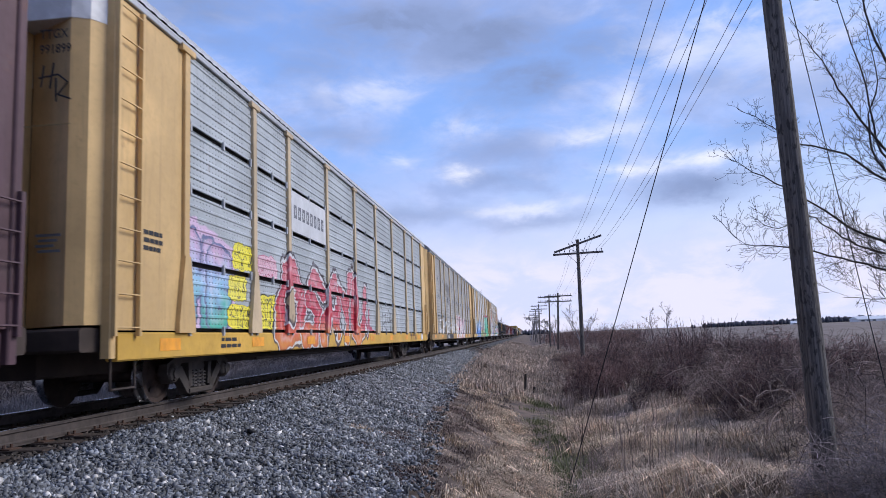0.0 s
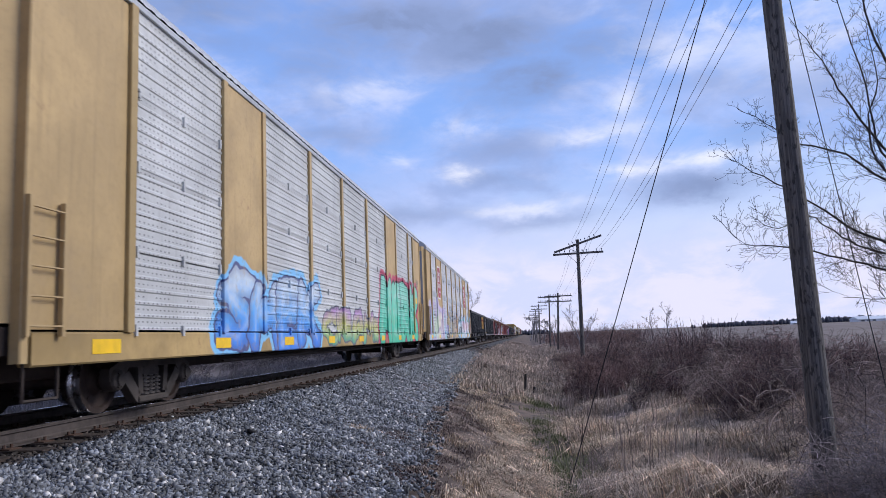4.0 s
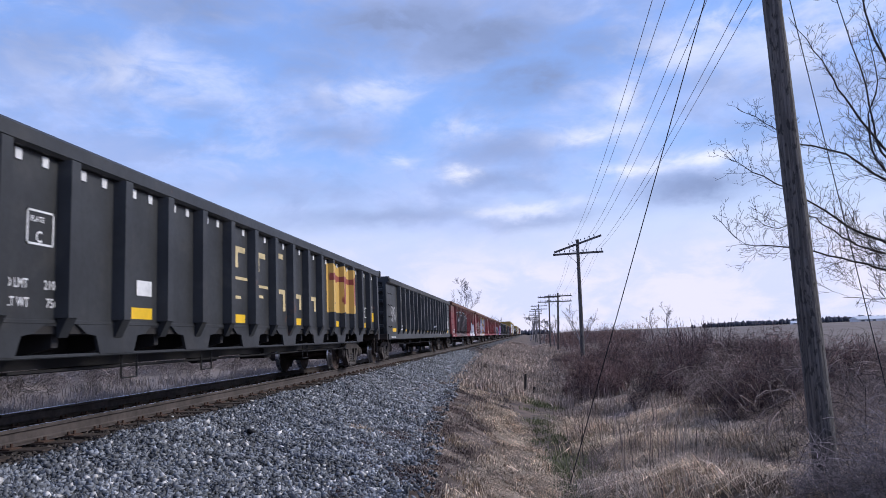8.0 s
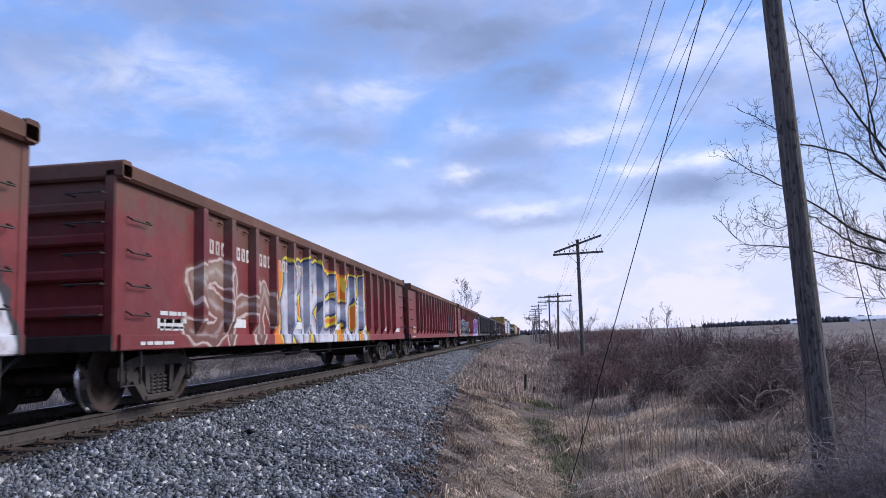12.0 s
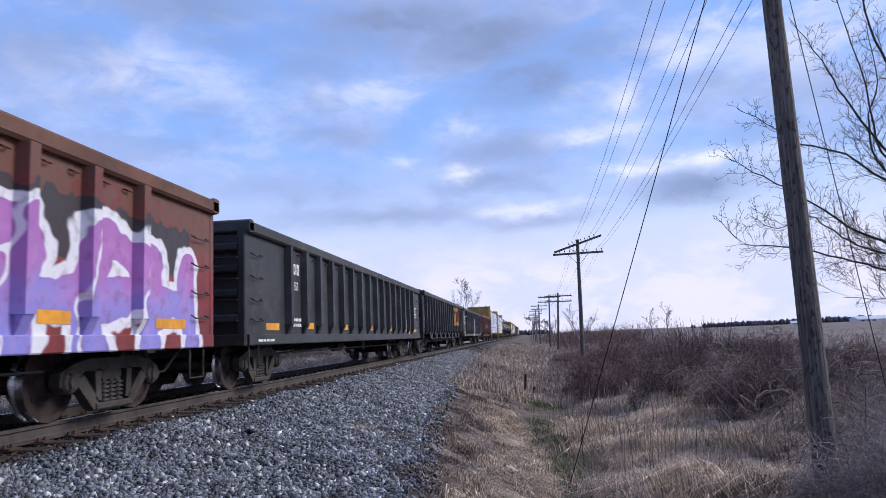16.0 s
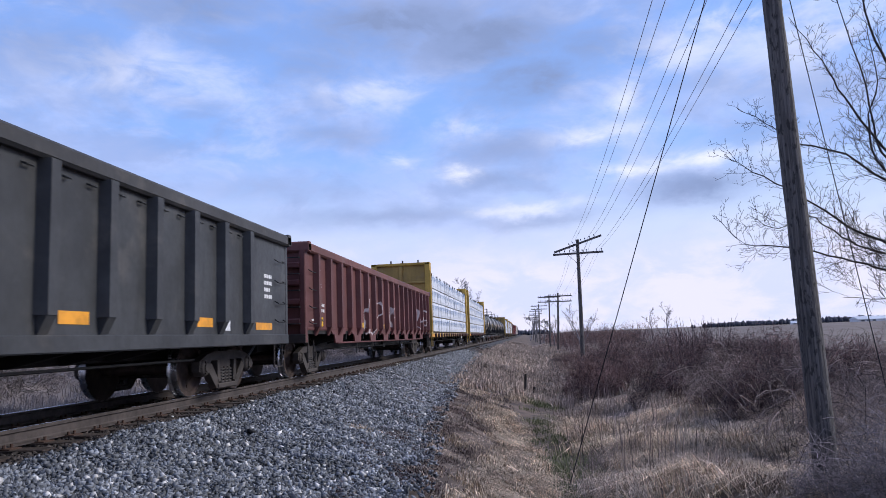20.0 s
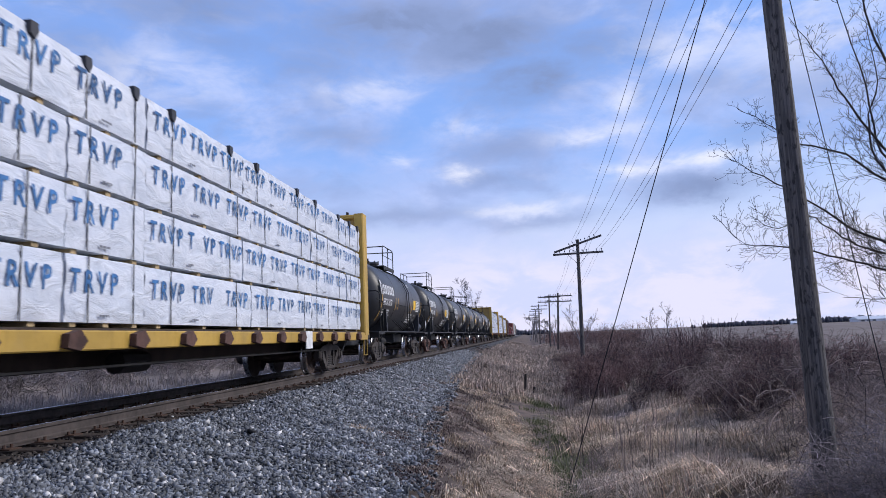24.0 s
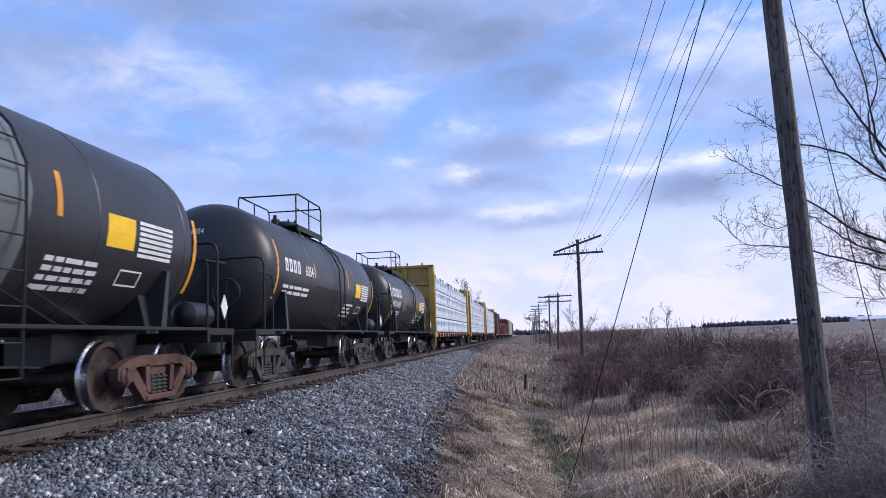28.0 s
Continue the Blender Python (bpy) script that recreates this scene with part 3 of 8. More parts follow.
def part(name, bm, material, parent=None, label="", smooth=False):
    """Links a mesh as one object under a thing or a part."""
    me = bm.mesh(name, smooth) if isinstance(bm, MB) else bm
    if not me.materials:
        me.materials.append(MATS[material])
    ob = new(name, me)
    ob.parent = parent
    if label:
        ob["label"] = label
    return ob


def lettering(s, size, wide=1.0):
    """The built-in font as a flat mesh: its x to the car's y, its y to z."""
    cu = bpy.data.curves.new("lettering", "FONT")
    cu.body, cu.size, cu.align_x, cu.resolution_u = s, size, "LEFT", 2
    cu.offset = 0.016 * size
    ob = bpy.data.objects.new("lettering", cu)
    me = bpy.data.meshes.new_from_object(ob)
    bpy.data.objects.remove(ob)
    bpy.data.curves.remove(cu)
    return [(0.0, v.co.x * wide, v.co.y) for v in me.vertices], [list(p.vertices) for p in me.polygons]


def sign_text(parent, s, y, z, size, material, at, name="lettering", wide=0.9):
    """Words on a car's near side; at gives x for a height."""
    v, f = lettering(s, size, wide)
    mb = MB().add([(at(z + c) + 0.006, y + b, z + c) for a, b, c in v], f)
    return part(name, mb, material, parent)


def sign_bars(parent, rects, material, at, name="stencil_mark"):
    """Flat painted bars (y0, y1, z0, z1) on a car's near side."""
    mb = MB()
    for y0, y1, z0, z1 in rects:
        k = max(1, int((z1 - z0) / 0.15))
        zs = [z0 + (z1 - z0) * i / k for i in range(k + 1)]
        v = [(at(z) + 0.006, y, z) for z in zs for y in (y0, y1)]
        mb.add(v, [[2 * i, 2 * i + 1, 2 * i + 3, 2 * i + 2] for i in range(k)])
    return part(name, mb, material, parent)


def small_print(parent, y, z, w, h, rows, material, at, seed=0):
    """Lines too small to read, as broken bars."""
    rng = random.Random(seed)
    rects = []
    for r in range(rows):
        zz = z + h * (1 - (r + 0.75) / rows)
        a = y + rng.uniform(0, 0.08) * w
        while a < y + w * rng.uniform(0.75, 1.0):
            b = min(a + w * rng.uniform(0.12, 0.3), y + w)
            rects.append((a, b, zz, zz + h / rows * 0.55))
            a = b + w * 0.04
    return sign_bars(parent, rects, material, at, "small_print")


# ---- the ground ----
PROFILE_X = [-3000, -60, -16, -12.5, -9.8, -8.6, -4.5, -4.2, -1.5, -0.2, 0.8, 1.8, 3.5, 8, 20, 120, 600, 3000]
PROFILE_Z = [0.6, 0.6, -0.1, -0.75, -0.55, -0.36, -0.36, -0.42, -0.98, -1.42, -1.62, -1.45, -1.1, -0.75, -0.6, -0.3, 2.2, 2.4]


def ground_z(x, y):
    z = np.interp(x, PROFILE_X, PROFILE_Z)
    near = np.clip((np.abs(np.asarray(x) - TRACK) - 2.5) / 2, 0, 1)
    wave = 0.06 * np.sin(np.asarray(x) * 1.9 + np.asarray(y) * 0.37) + 0.05 * np.sin(np.asarray(y) * 1.13 + 1.7 * np.asarray(x))
    return z + wave * near * np.clip(30 / (5 + np.abs(np.asarray(x))), 0, 1)


def toe_x(y):
    """Where the ballast gives out on the camera's side."""
    return np.interp(y, [-40, 6, 9, 14, 26, 45, 70, 400], [-1.3, -1.4, -1.65, -2.1, -2.85, -3.5, -4.0, -4.1])


def sheet(name, xs, ys, zf):
    X, Y = np.meshgrid(xs, ys)
    Z = zf(X, Y)
    V = np.stack([X, Y, Z], -1).reshape(-1, 3)
    nx, ny = len(xs), len(ys)
    i = np.arange((nx - 1) * (ny - 1))
    a = (i // (nx - 1)) * nx + i % (nx - 1)
    F = np.concatenate([np.stack([a, a + 1, a + nx + 1], 1), np.stack([a, a + nx + 1, a + nx], 1)])
    me = np_mesh(name, V, F)
    me.polygons.foreach_set("use_smooth", [True] * len(me.polygons))
    return me


gx = np.concatenate([[-3000, -900, -300, -120, -60, -35, -25], np.arange(-20, 12, 0.4), np.arange(12, 30, 2), [35, 50, 80, 120, 200, 350, 600, 1200, 3000]])
gy = np.concatenate([[-600, -200, -80, -40], np.arange(-20, 60, 0.8), np.arange(60, 140, 4), [150, 180, 220, 280, 360, 480, 700, 1100, 1800, 3200]])
ground = tagged(part("ground", sheet("ground", gx, gy, ground_z), "field_soil"), "bare brown winter soil and stubble field", "ground", kind="structure")


def bed_z(x, y):
    flat = np.interp(x, [-9.2, -8.4, -7.9, -4.85, -4.6, -4.3], [-0.62, -0.34, -0.25, -0.25, -0.23, -0.27])
    toe = toe_x(y)
    f = np.clip((x + 4.3) / (toe + 4.3), 0, 1)
    slope = -0.27 + f * (ground_z(toe, y) + 0.27)
    z = np.where(x < -4.3, flat, slope)
    lump = 0.025 * np.sin(7.1 * x + 3.3 * y) * np.sin(5.7 * y - 2.1 * x) + 0.03 * np.sin(1.3 * y + 2 * x)
    return z + lump * np.where(np.abs(x - TRACK) < 1.5, 0.3, 1.0)


def make_bed():
    ys = np.concatenate([np.arange(-25, 40, 0.3), np.arange(40, 120, 1.5), np.arange(120, 720, 20)])
    cross = np.linspace(0, 1, 26)
    X = np.array([np.concatenate([np.linspace(-9.3, -4.5, 12), -4.3 + (toe_x(y) + 0.35 * math.sin(y * 0.9) * math.sin(2.3 * y) + 4.3) * cross[1:]]) for y in ys])
    Y = np.repeat(ys[:, None], X.shape[1], 1)
    Z = bed_z(X, Y) + 0.03
    Z[:, -1] -= 0.10
    Z[:, 0] -= 0.15
    V = np.stack([X, Y, Z], -1).reshape(-1, 3)
    nx, ny = X.shape[1], len(ys)
    i = np.arange((nx - 1) * (ny - 1))
    a = (i // (nx - 1)) * nx + i % (nx - 1)
    F = np.concatenate([np.stack([a, a + 1, a + nx + 1], 1), np.stack([a, a + nx + 1, a + nx], 1)])
    return np_mesh("ballast_bed", V, F)


tagged(part("ballast_bed", make_bed(), "ballast_bed"), "bed of crushed stone under the track, darkened for shaded gaps", "ballast", kind="structure")


def stones(name, n, spots, sizes, material, seed, flat=0.7):
    """Broken stones, eight corners each, set at the spots (n, 3)."""
    rng = np.random.default_rng(seed)
    cube = np.array([(x, y, z) for x in (-1, 1) for y in (-1, 1) for z in (-1, 1)], float)
    tri = np.array([[0, 1, 3], [0, 3, 2], [4, 6, 7], [4, 7, 5], [0, 4, 5], [0, 5, 1], [2, 3, 7], [2, 7, 6], [0, 2, 6], [0, 6, 4], [1, 5, 7], [1, 7, 3]])
    V = cube[None] * rng.uniform(0.30, 1.15, (n, 8, 3)) * np.array([1.15, 0.8, flat])
    V[:, ::3] *= rng.uniform(0.3, 1.0, (n, 3, 1))
    V *= sizes[:, None, None]
    ax = rng.normal(size=(n, 3))
    ax /= np.linalg.norm(ax, axis=1)[:, None]
    th = rng.uniform(0, 6.28, n)
    K = np.zeros((n, 3, 3))
    K[:, 0, 1], K[:, 0, 2], K[:, 1, 0], K[:, 1, 2], K[:, 2, 0], K[:, 2, 1] = -ax[:, 2], ax[:, 1], ax[:, 2], -ax[:, 0], -ax[:, 1], ax[:, 0]
    R = np.eye(3)[None] + np.sin(th)[:, None, None] * K + (1 - np.cos(th))[:, None, None] * (K @ K)
    V = np.einsum("nij,nkj->nki", R, V) + spots[:, None, :]
    F = (tri[None] + (np.arange(n) * 8)[:, None, None]).reshape(-1, 3)
    return part(name, np_mesh(name, V.reshape(-1, 3), F), material)


def scatter_ballast():
    rng = np.random.default_rng(11)
    n = 125000
    y = 4.5 + 46 * rng.random(n) ** 2.0
    lim = toe_x(y)
    f = rng.random(n)
    x = -4.80 + (lim + 4.80 + 0.5 * rng.random(n) ** 3) * f
    z = bed_z(x, y) + 0.035 + rng.uniform(-0.012, 0.015, n)
    size = (0.013 + 0.024 * rng.random(n) ** 2.0) * (1 + 0.02 * y)
    tagged(stones("ballast_gravel", n, np.stack([x, y, z], 1), size, "ballast_stone", 3, 0.55), "loose grey crushed stone on the track's shoulder", "gravel", kind="stuff")
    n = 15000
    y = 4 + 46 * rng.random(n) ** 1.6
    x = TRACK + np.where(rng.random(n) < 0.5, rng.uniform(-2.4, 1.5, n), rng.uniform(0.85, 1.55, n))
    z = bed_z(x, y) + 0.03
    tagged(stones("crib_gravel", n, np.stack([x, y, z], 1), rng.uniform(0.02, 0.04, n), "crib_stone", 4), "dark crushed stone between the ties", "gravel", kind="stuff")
    n = 900
    y = 5.5 + 26 * rng.random(n) ** 1.6
    lim = toe_x(y)
    x = lim - 0.9 + 1.3 * rng.random(n) - 2.6 * rng.random(n) * (rng.random(n) < 0.6)
    z = bed_z(np.minimum(x, lim), y) + 0.05
    z = np.where(x > lim, ground_z(x, y) + 0.03, z)
    tagged(stones("pale_stones", n, np.stack([x, y, z], 1), rng.uniform(0.02, 0.045, n), "white_stone", 5), "scattered pale limestone chips", "gravel", kind="stuff")
    for i, (x, y, s) in enumerate([(-3.72, 9.3, 0.085), (-2.75, 8.6, 0.06)]):
        z = float(bed_z(np.array(x), np.array(y))) + 0.06
        ob = stones("dark_rock", 1, np.zeros((1, 3)), np.array([s]), "black_paint", 20 + i, 0.8)
        ob.location = (x, y, z)
        tagged(ob, "single black lump of rock on the grey ballast", "rock")


scatter_ballast()


# ---- the track ----
track = new("track")
tagged(track, "single railway track of steel rails on dark wooden ties", "railway track", kind="structure")


def make_track():
    prof = [(-0.075, -0.18), (0.075, -0.18), (0.075, -0.165), (0.02, -0.145), (0.011, -0.13), (0.011, -0.05), (0.034, -0.036), (0.036, -0.008), (0.028, -0.002),
            (-0.028, -0.002), (-0.036, -0.008), (-0.034, -0.036), (-0.011, -0.05), (-0.011, -0.13), (-0.02, -0.145), (-0.075, -0.165)]
    for x in (NEAR_RAIL, NEAR_RAIL - 1.505):
        rail = part("rail", MB().prism([(x + a, b) for a, b in prof], "y", -60, 720), "rail_side", track, "rust-brown steel rail")
        part("running_surface", MB().prism([(x - 0.027, -0.003), (x + 0.027, -0.003), (x + 0.024, 0.0), (x - 0.024, 0.0)], "y", -60, 720), "rail_top", rail, "polished bright rail head")
    rng = random.Random(5)
    tie = MB().box(-1.3, 1.3, -0.115, 0.115, -0.36, -0.185, 0.012).mesh("tie")
    tie.materials.append(MATS["tie_wood"])
    pl = MB().box(-0.19, 0.19, -0.09, 0.09, -0.187, -0.172, 0.005)
    for sx in (-1, 1):
        for sy in (-1, 1):
            pl.cyl((sx * 0.1, sy * 0.055, -0.175), (sx * 0.1, sy * 0.055, -0.135), 0.016, 6)
    plate = pl.mesh("tie_plate")
    plate.materials.append(MATS["tie_steel"])
    y = -14.0
    far = MB()
    k = 0
    while y < 330:
        dx, dr = rng.uniform(-0.06, 0.06), rng.uniform(-1.5, 1.5)
        if y < 110:
            t = part("tie", tie, "tie_wood", track)
            t.matrix_basis = pose(TRACK + dx, y, rng.uniform(-0.008, 0.004), 0, 0, dr)
            if y < 32:
                for x in (NEAR_RAIL, NEAR_RAIL - 1.505):
                    p = part("tie_plate", plate, "tie_steel", track)
                    p.matrix_basis = pose(x, y, 0)
        else:
            far.box(TRACK - 1.3, TRACK + 1.3, y - 0.115, y + 0.115, -0.36, -0.185)
        y += 0.51 + rng.uniform(-0.02, 0.02)
        k += 1
    tagged(part("far_ties", far, "tie_wood", track), kind="stuff")


make_track()


# ---- grass, weeds and brush ----
def blades(name, roots, height, width, lean, material, seed, droop=0.5, comb=None, swirl=0.0):
    """Bent blades, five corners each; comb: a direction in which they are laid; swirl: how far they lean together in patches."""
    rng = np.random.default_rng(seed)
    n = len(roots)
    h = height * rng.uniform(0.55, 1.25, n)
    px, py = roots[:, 0], roots[:, 1]
    if swirl:
        h = h * (0.75 + 0.35 * np.sin(1.9 * px + 0.7 * py) * np.sin(1.1 * py - 0.8 * px + 2) + 0.2 * np.sin(4.3 * px + 3.1 * py))
    az = rng.uniform(0, 2 * np.pi, n)
    side = np.stack([np.cos(az), np.sin(az), np.zeros(n)], 1)
    la = rng.uniform(0, 2 * np.pi, n)
    amount = np.abs(rng.normal(0, lean, n))
    tilt = np.stack([np.cos(la), np.sin(la), np.zeros(n)], 1) * amount[:, None]
    if comb is not None:
        tilt = tilt * 0.5 + np.array([comb[0], comb[1], comb[2]])
    if swirl:
        way = 3.0 * np.sin(1.3 * px + 0.9 * py) + 2.5 * np.sin(0.8 * py - 1.7 * px)
        much = swirl * (0.6 + 0.6 * np.sin(2.6 * px - 1.9 * py))
        tilt = tilt + np.stack([np.cos(way), np.sin(way), -0.3 * np.ones(n)], 1) * much[:, None]
    upv = np.array([0, 0, 1.0])
    w = (width * rng.uniform(0.6, 1.3, n))[:, None]
    mid = roots + (upv + tilt * 0.5) * (h * 0.55)[:, None]
    tip = roots + (upv * (1 - droop * np.minimum(amount, 1.4)[:, None] * 0.6) + tilt * 1.4) * h[:, None]
    V = np.stack([roots - side * w, roots + side * w, mid - side * w * 0.8, mid + side * w * 0.8, tip], 1)
    b = (np.arange(n) * 5)[:, None]
    F = np.concatenate([b + [0, 1, 3], b + [0, 3, 2], b + [2, 3, 4]])
    return part(name, np_mesh(name, V.reshape(-1, 3), F), material)


def clumped(rng, n, x0, x1, y0, y1, power=1.7, clumps=200, spread=0.22):
    """Spots in tufts, denser near y0."""
    cy = y0 + (y1 - y0) * rng.random(clumps) ** power
    cx = x0 + (x1 - x0) * rng.random(clumps)
    k = rng.integers(0, clumps, n)
    x = cx[k] + rng.normal(0, spread, n)
    y = cy[k] + rng.normal(0, spread, n)
    return x, y


def on_ground(x, y, dz=-0.02):
    return np.stack([x, y, ground_z(x, y) + dz], 1)


def patchy(rng, n, x0, x1, y0, y1, power=1.7, scale=1.0, cut=0.0):
    """Spots that keep to patches of a few waves' making."""
    x = x0 + (x1 - x0) * rng.random(3 * n)
    y = y0 + (y1 - y0) * rng.random(3 * n) ** power
    w = np.sin(2.1 * x * scale + 0.9 * y * scale) + np.sin(1.3 * y * scale - 3.3 * x * scale + 1) + np.sin(3.7 * y * scale + x) + rng.normal(0, 0.6, 3 * n)
    k = np.nonzero(w > cut)[0][:n]
    return x[k], y[k]


def sow():
    rng = np.random.default_rng(21)

    def bank(x, y):
        return np.stack([x, y, np.maximum(ground_z(x, y), np.where(x < toe_x(y) + 0.3, bed_z(np.minimum(x, toe_x(y)), y) + 0.02, -9)) - 0.01], 1)

    # brown thatch laid down the bank, in patches that run up into the stones
    x, y = patchy(rng, 52000, -0.7, 2.0, 5.0, 70, 1.9, 1.6, -0.2)
    x = toe_x(y) + x
    tagged(blades("brown_thatch", bank(x, y), 0.12, 0.006, 0.9, "dry_grass_brown", 32, 0.9, comb=(0.7, -0.35, -0.4), swirl=0.35), "low matted brown grass laid down the bank", "grass", kind="stuff")
    x, y = patchy(rng, 20000, -0.5, 1.9, 5.0, 70, 1.8, 2.3, 0.4)
    x = toe_x(y) + x
    tagged(blades("bank_straw", bank(x, y), 0.11, 0.0055, 1.1, "dry_grass_grey", 40, 0.9, comb=(0.5, -0.3, -0.3), swirl=0.5), "short faded straw lying on the bank", "grass", kind="stuff")
    # pale dead grass in tufts along the ditch's edge, thickest on the near bank
    x, y = clumped(rng, 9000, 0.0, 1.0, 5.6, 60, 1.6, 110, 0.14)
    x = toe_x(y) + 0.75 + x * 1.35 - 0.02 * np.minimum(y, 20)
    x2, y2 = clumped(rng, 46000, -0.40, 0.45, 5.6, 19, 1.2, 110, 0.12)
    x2 = x2 + np.interp(y2, [6, 10, 12.5, 17.5, 19], [-0.45, -0.42, -0.15, -0.75, -0.7])
    x3, y3 = clumped(rng, 10000, -0.5, 0.15, 22, 58, 1.0, 40, 0.22)
    x3 = x3 - 0.012 * (y3 - 26)
    x, y = np.concatenate([x, x2, x3]), np.concatenate([y, y2, y3])
    tagged(blades("pale_grass", bank(x, y), 0.27, 0.0062, 1.1, "dry_grass_pale", 31, 0.9, comb=(0.35, -0.25, -0.15), swirl=0.6), "pale bent dead grass along the ditch's edge", "grass", kind="stuff")
    x, y = clumped(rng, 9000, -0.1, 1.1, 7, 30, 1.3, 120, 0.2)
    tagged(blades("green_grass", on_ground(x, y), 0.17, 0.006, 0.7, "green_grass", 33), "sparse dull green grass in the ditch", "grass", kind="stuff")
    x, y = clumped(rng, 40000, -3.2, 3.0, 24, 130, 1.5, 700, 0.4)
    keep = x > toe_x(y) + 0.2
    x, y = x[keep], y[keep]
    tagged(blades("far_ditch_grass", on_ground(x, y), 0.34, 0.014, 0.7, "dry_grass_grey", 38), "dry grass further along the ditch", "grass", kind="stuff")
    # taller tan grass beside the ditch, bent in swirls
    x, y = clumped(rng, 78000, 0.8, 6.2, 4.0, 22, 1.4, 330, 0.17)
    tagged(blades("tall_dry_grass", on_ground(x, y), 0.46, 0.0048, 1.0, "dry_grass_grey", 34, 0.7, swirl=0.75), "tall tan dry grass beside the ditch", "grass", kind="stuff")
    x, y = clumped(rng, 46000, 0.9, 5.4, 4.6, 18, 1.3, 190, 0.20)
    tagged(blades("pale_tall_grass", on_ground(x, y), 0.46, 0.0052, 1.2, "dry_grass_pale", 35, 0.9, comb=(-0.2, -0.25, 0.0), swirl=0.8), "pale bent dry grass beside the ditch", "grass", kind="stuff")
    # tall dead weed stalks in the ditch
    x, y = clumped(rng, 170, 0.7, 2.6, 9, 24, 1.0, 60, 0.2)
    tagged(blades("weed_stalks", on_ground(x, y), 0.95, 0.006, 0.14, "twig_grey", 39, 0.2), "thin upright dead weed stalks in the ditch", "weeds", kind="stuff")
    # beyond the track
    x, y = clumped(rng, 46000, -14, -9.3, 4.0, 90, 1.5, 900, 0.3)
    tagged(blades("far_side_grass", on_ground(x, y), 0.34, 0.010, 0.4, "far_side_grass", 36), "dark dry grass beyond the track", "grass", kind="stuff")
    x, y = -2.72 + rng.normal(0, 0.12, 160), 11.4 + rng.normal(0, 0.10, 160)
    roots = np.stack([x, y, bed_z(x, y) + 0.03], 1)
    tagged(blades("grass_tuft", roots, 0.10, 0.005, 0.9, "dry_grass_pale", 37), "small pale grass tuft growing in the ballast", "grass", kind="stuff")


sow()


def limb_tree(rng, height, levels, spread, start_r, first=0.25, kids=4, bend=0.18, lift=0.25, stems=None):
    """Branches as a list of (points, radii, level). stems: given first limbs (height, azimuth, rise, length)."""
    out = []

    def fork(d, angle):
        ax = d.orthogonal().normalized()
        ax.rotate(Matrix.Rotation(rng.uniform(0, 2 * math.pi), 3, d))
        q = d.copy()
        q.rotate(Matrix.Rotation(angle, 3, ax))
        return (q + Vector((0, 0, lift * 0.5))).normalized()

    def grow(p, d, length, r, level):
        pts, rad = [p.copy()], [r]
        steps = (6, 9, 6, 4, 3)[min(level, 4)]
        curl = Vector((rng.gauss(0, bend * 0.5), rng.gauss(0, bend * 0.5), abs(rng.gauss(0, bend * 0.4)) + lift * 0.1))
        for i in range(steps):
            d = (d + curl * 0.6 + Vector((rng.gauss(0, bend * 0.75), rng.gauss(0, bend * 0.75), rng.gauss(0, bend * 0.8)))).normalized()
            p = p + d * (length / steps)
            pts.append(p.copy())
            rad.append(r * (1 - 0.78 * (i + 1) / steps))
        out.append((pts, rad, level))
        if level >= levels:
            return
        if level == 0 and stems:
            for z, az, rise, ln in stems:
                f = min(0.98, z / length)
                k = min(int(f * steps), steps - 1)
                q = pts[k].lerp(pts[k + 1], f * steps - k)
                dd = Vector((math.cos(radians(az)) * math.cos(radians(rise)), math.sin(radians(az)) * math.cos(radians(rise)), math.sin(radians(rise))))
                grow(q, dd, ln, rad[k] * 0.36, 1)
            return
        n = kids + rng.randint(-1, 1) + (2 if level == 0 else 0)
        for j in range(n):
            f = first + (1 - first) * (j + rng.random()) / n if level == 0 else 0.22 + 0.76 * (j + rng.random()) / n
            k = min(int(f * steps), steps - 1)
            q = pts[k].lerp(pts[k + 1], f * steps - k)
            dd = fork((pts[k + 1] - pts[k]).normalized(), spread * rng.uniform(0.7, 1.3))
            grow(q, dd, length * rng.uniform(0.38, 0.62) * (1.15 - 0.42 * f), max(0.003, rad[k] * 0.6), level + 1)

    grow(Vector((0, 0, 0)), Vector((rng.gauss(0, 0.04), rng.gauss(0, 0.04), 1)).normalized(), height * (0.62 if not stems else 0.95), start_r, 0)
    return out


def limbs_mesh(limbs, keep, n=5, thin=3):
    V, F = [], []
    for pts, rad, level in limbs:
        if not keep(level):
            continue
        m = n if level < 2 else thin
        base = len(V)
        for i, (p, r) in enumerate(zip(pts, rad)):
            d = (pts[min(i + 1, len(pts) - 1)] - pts[max(i - 1, 0)]).normalized()
            a = d.orthogonal().normalized()
            b = d.cross(a)
            for k in range(m):
                an = 2 * math.pi * k / m
                V.append(p + (a * math.cos(an) + b * math.sin(an)) * r)
        for i in range(len(pts) - 1):
            for k in range(m):
                q = [base + i * m + k, base + i * m + (k + 1) % m, base + (i + 1) * m + (k + 1) % m, base + (i + 1) * m + k]
                F += [[q[0], q[1], q[2]], [q[0], q[2], q[3]]]
    return np.array([tuple(v) for v in V]), np.array(F)


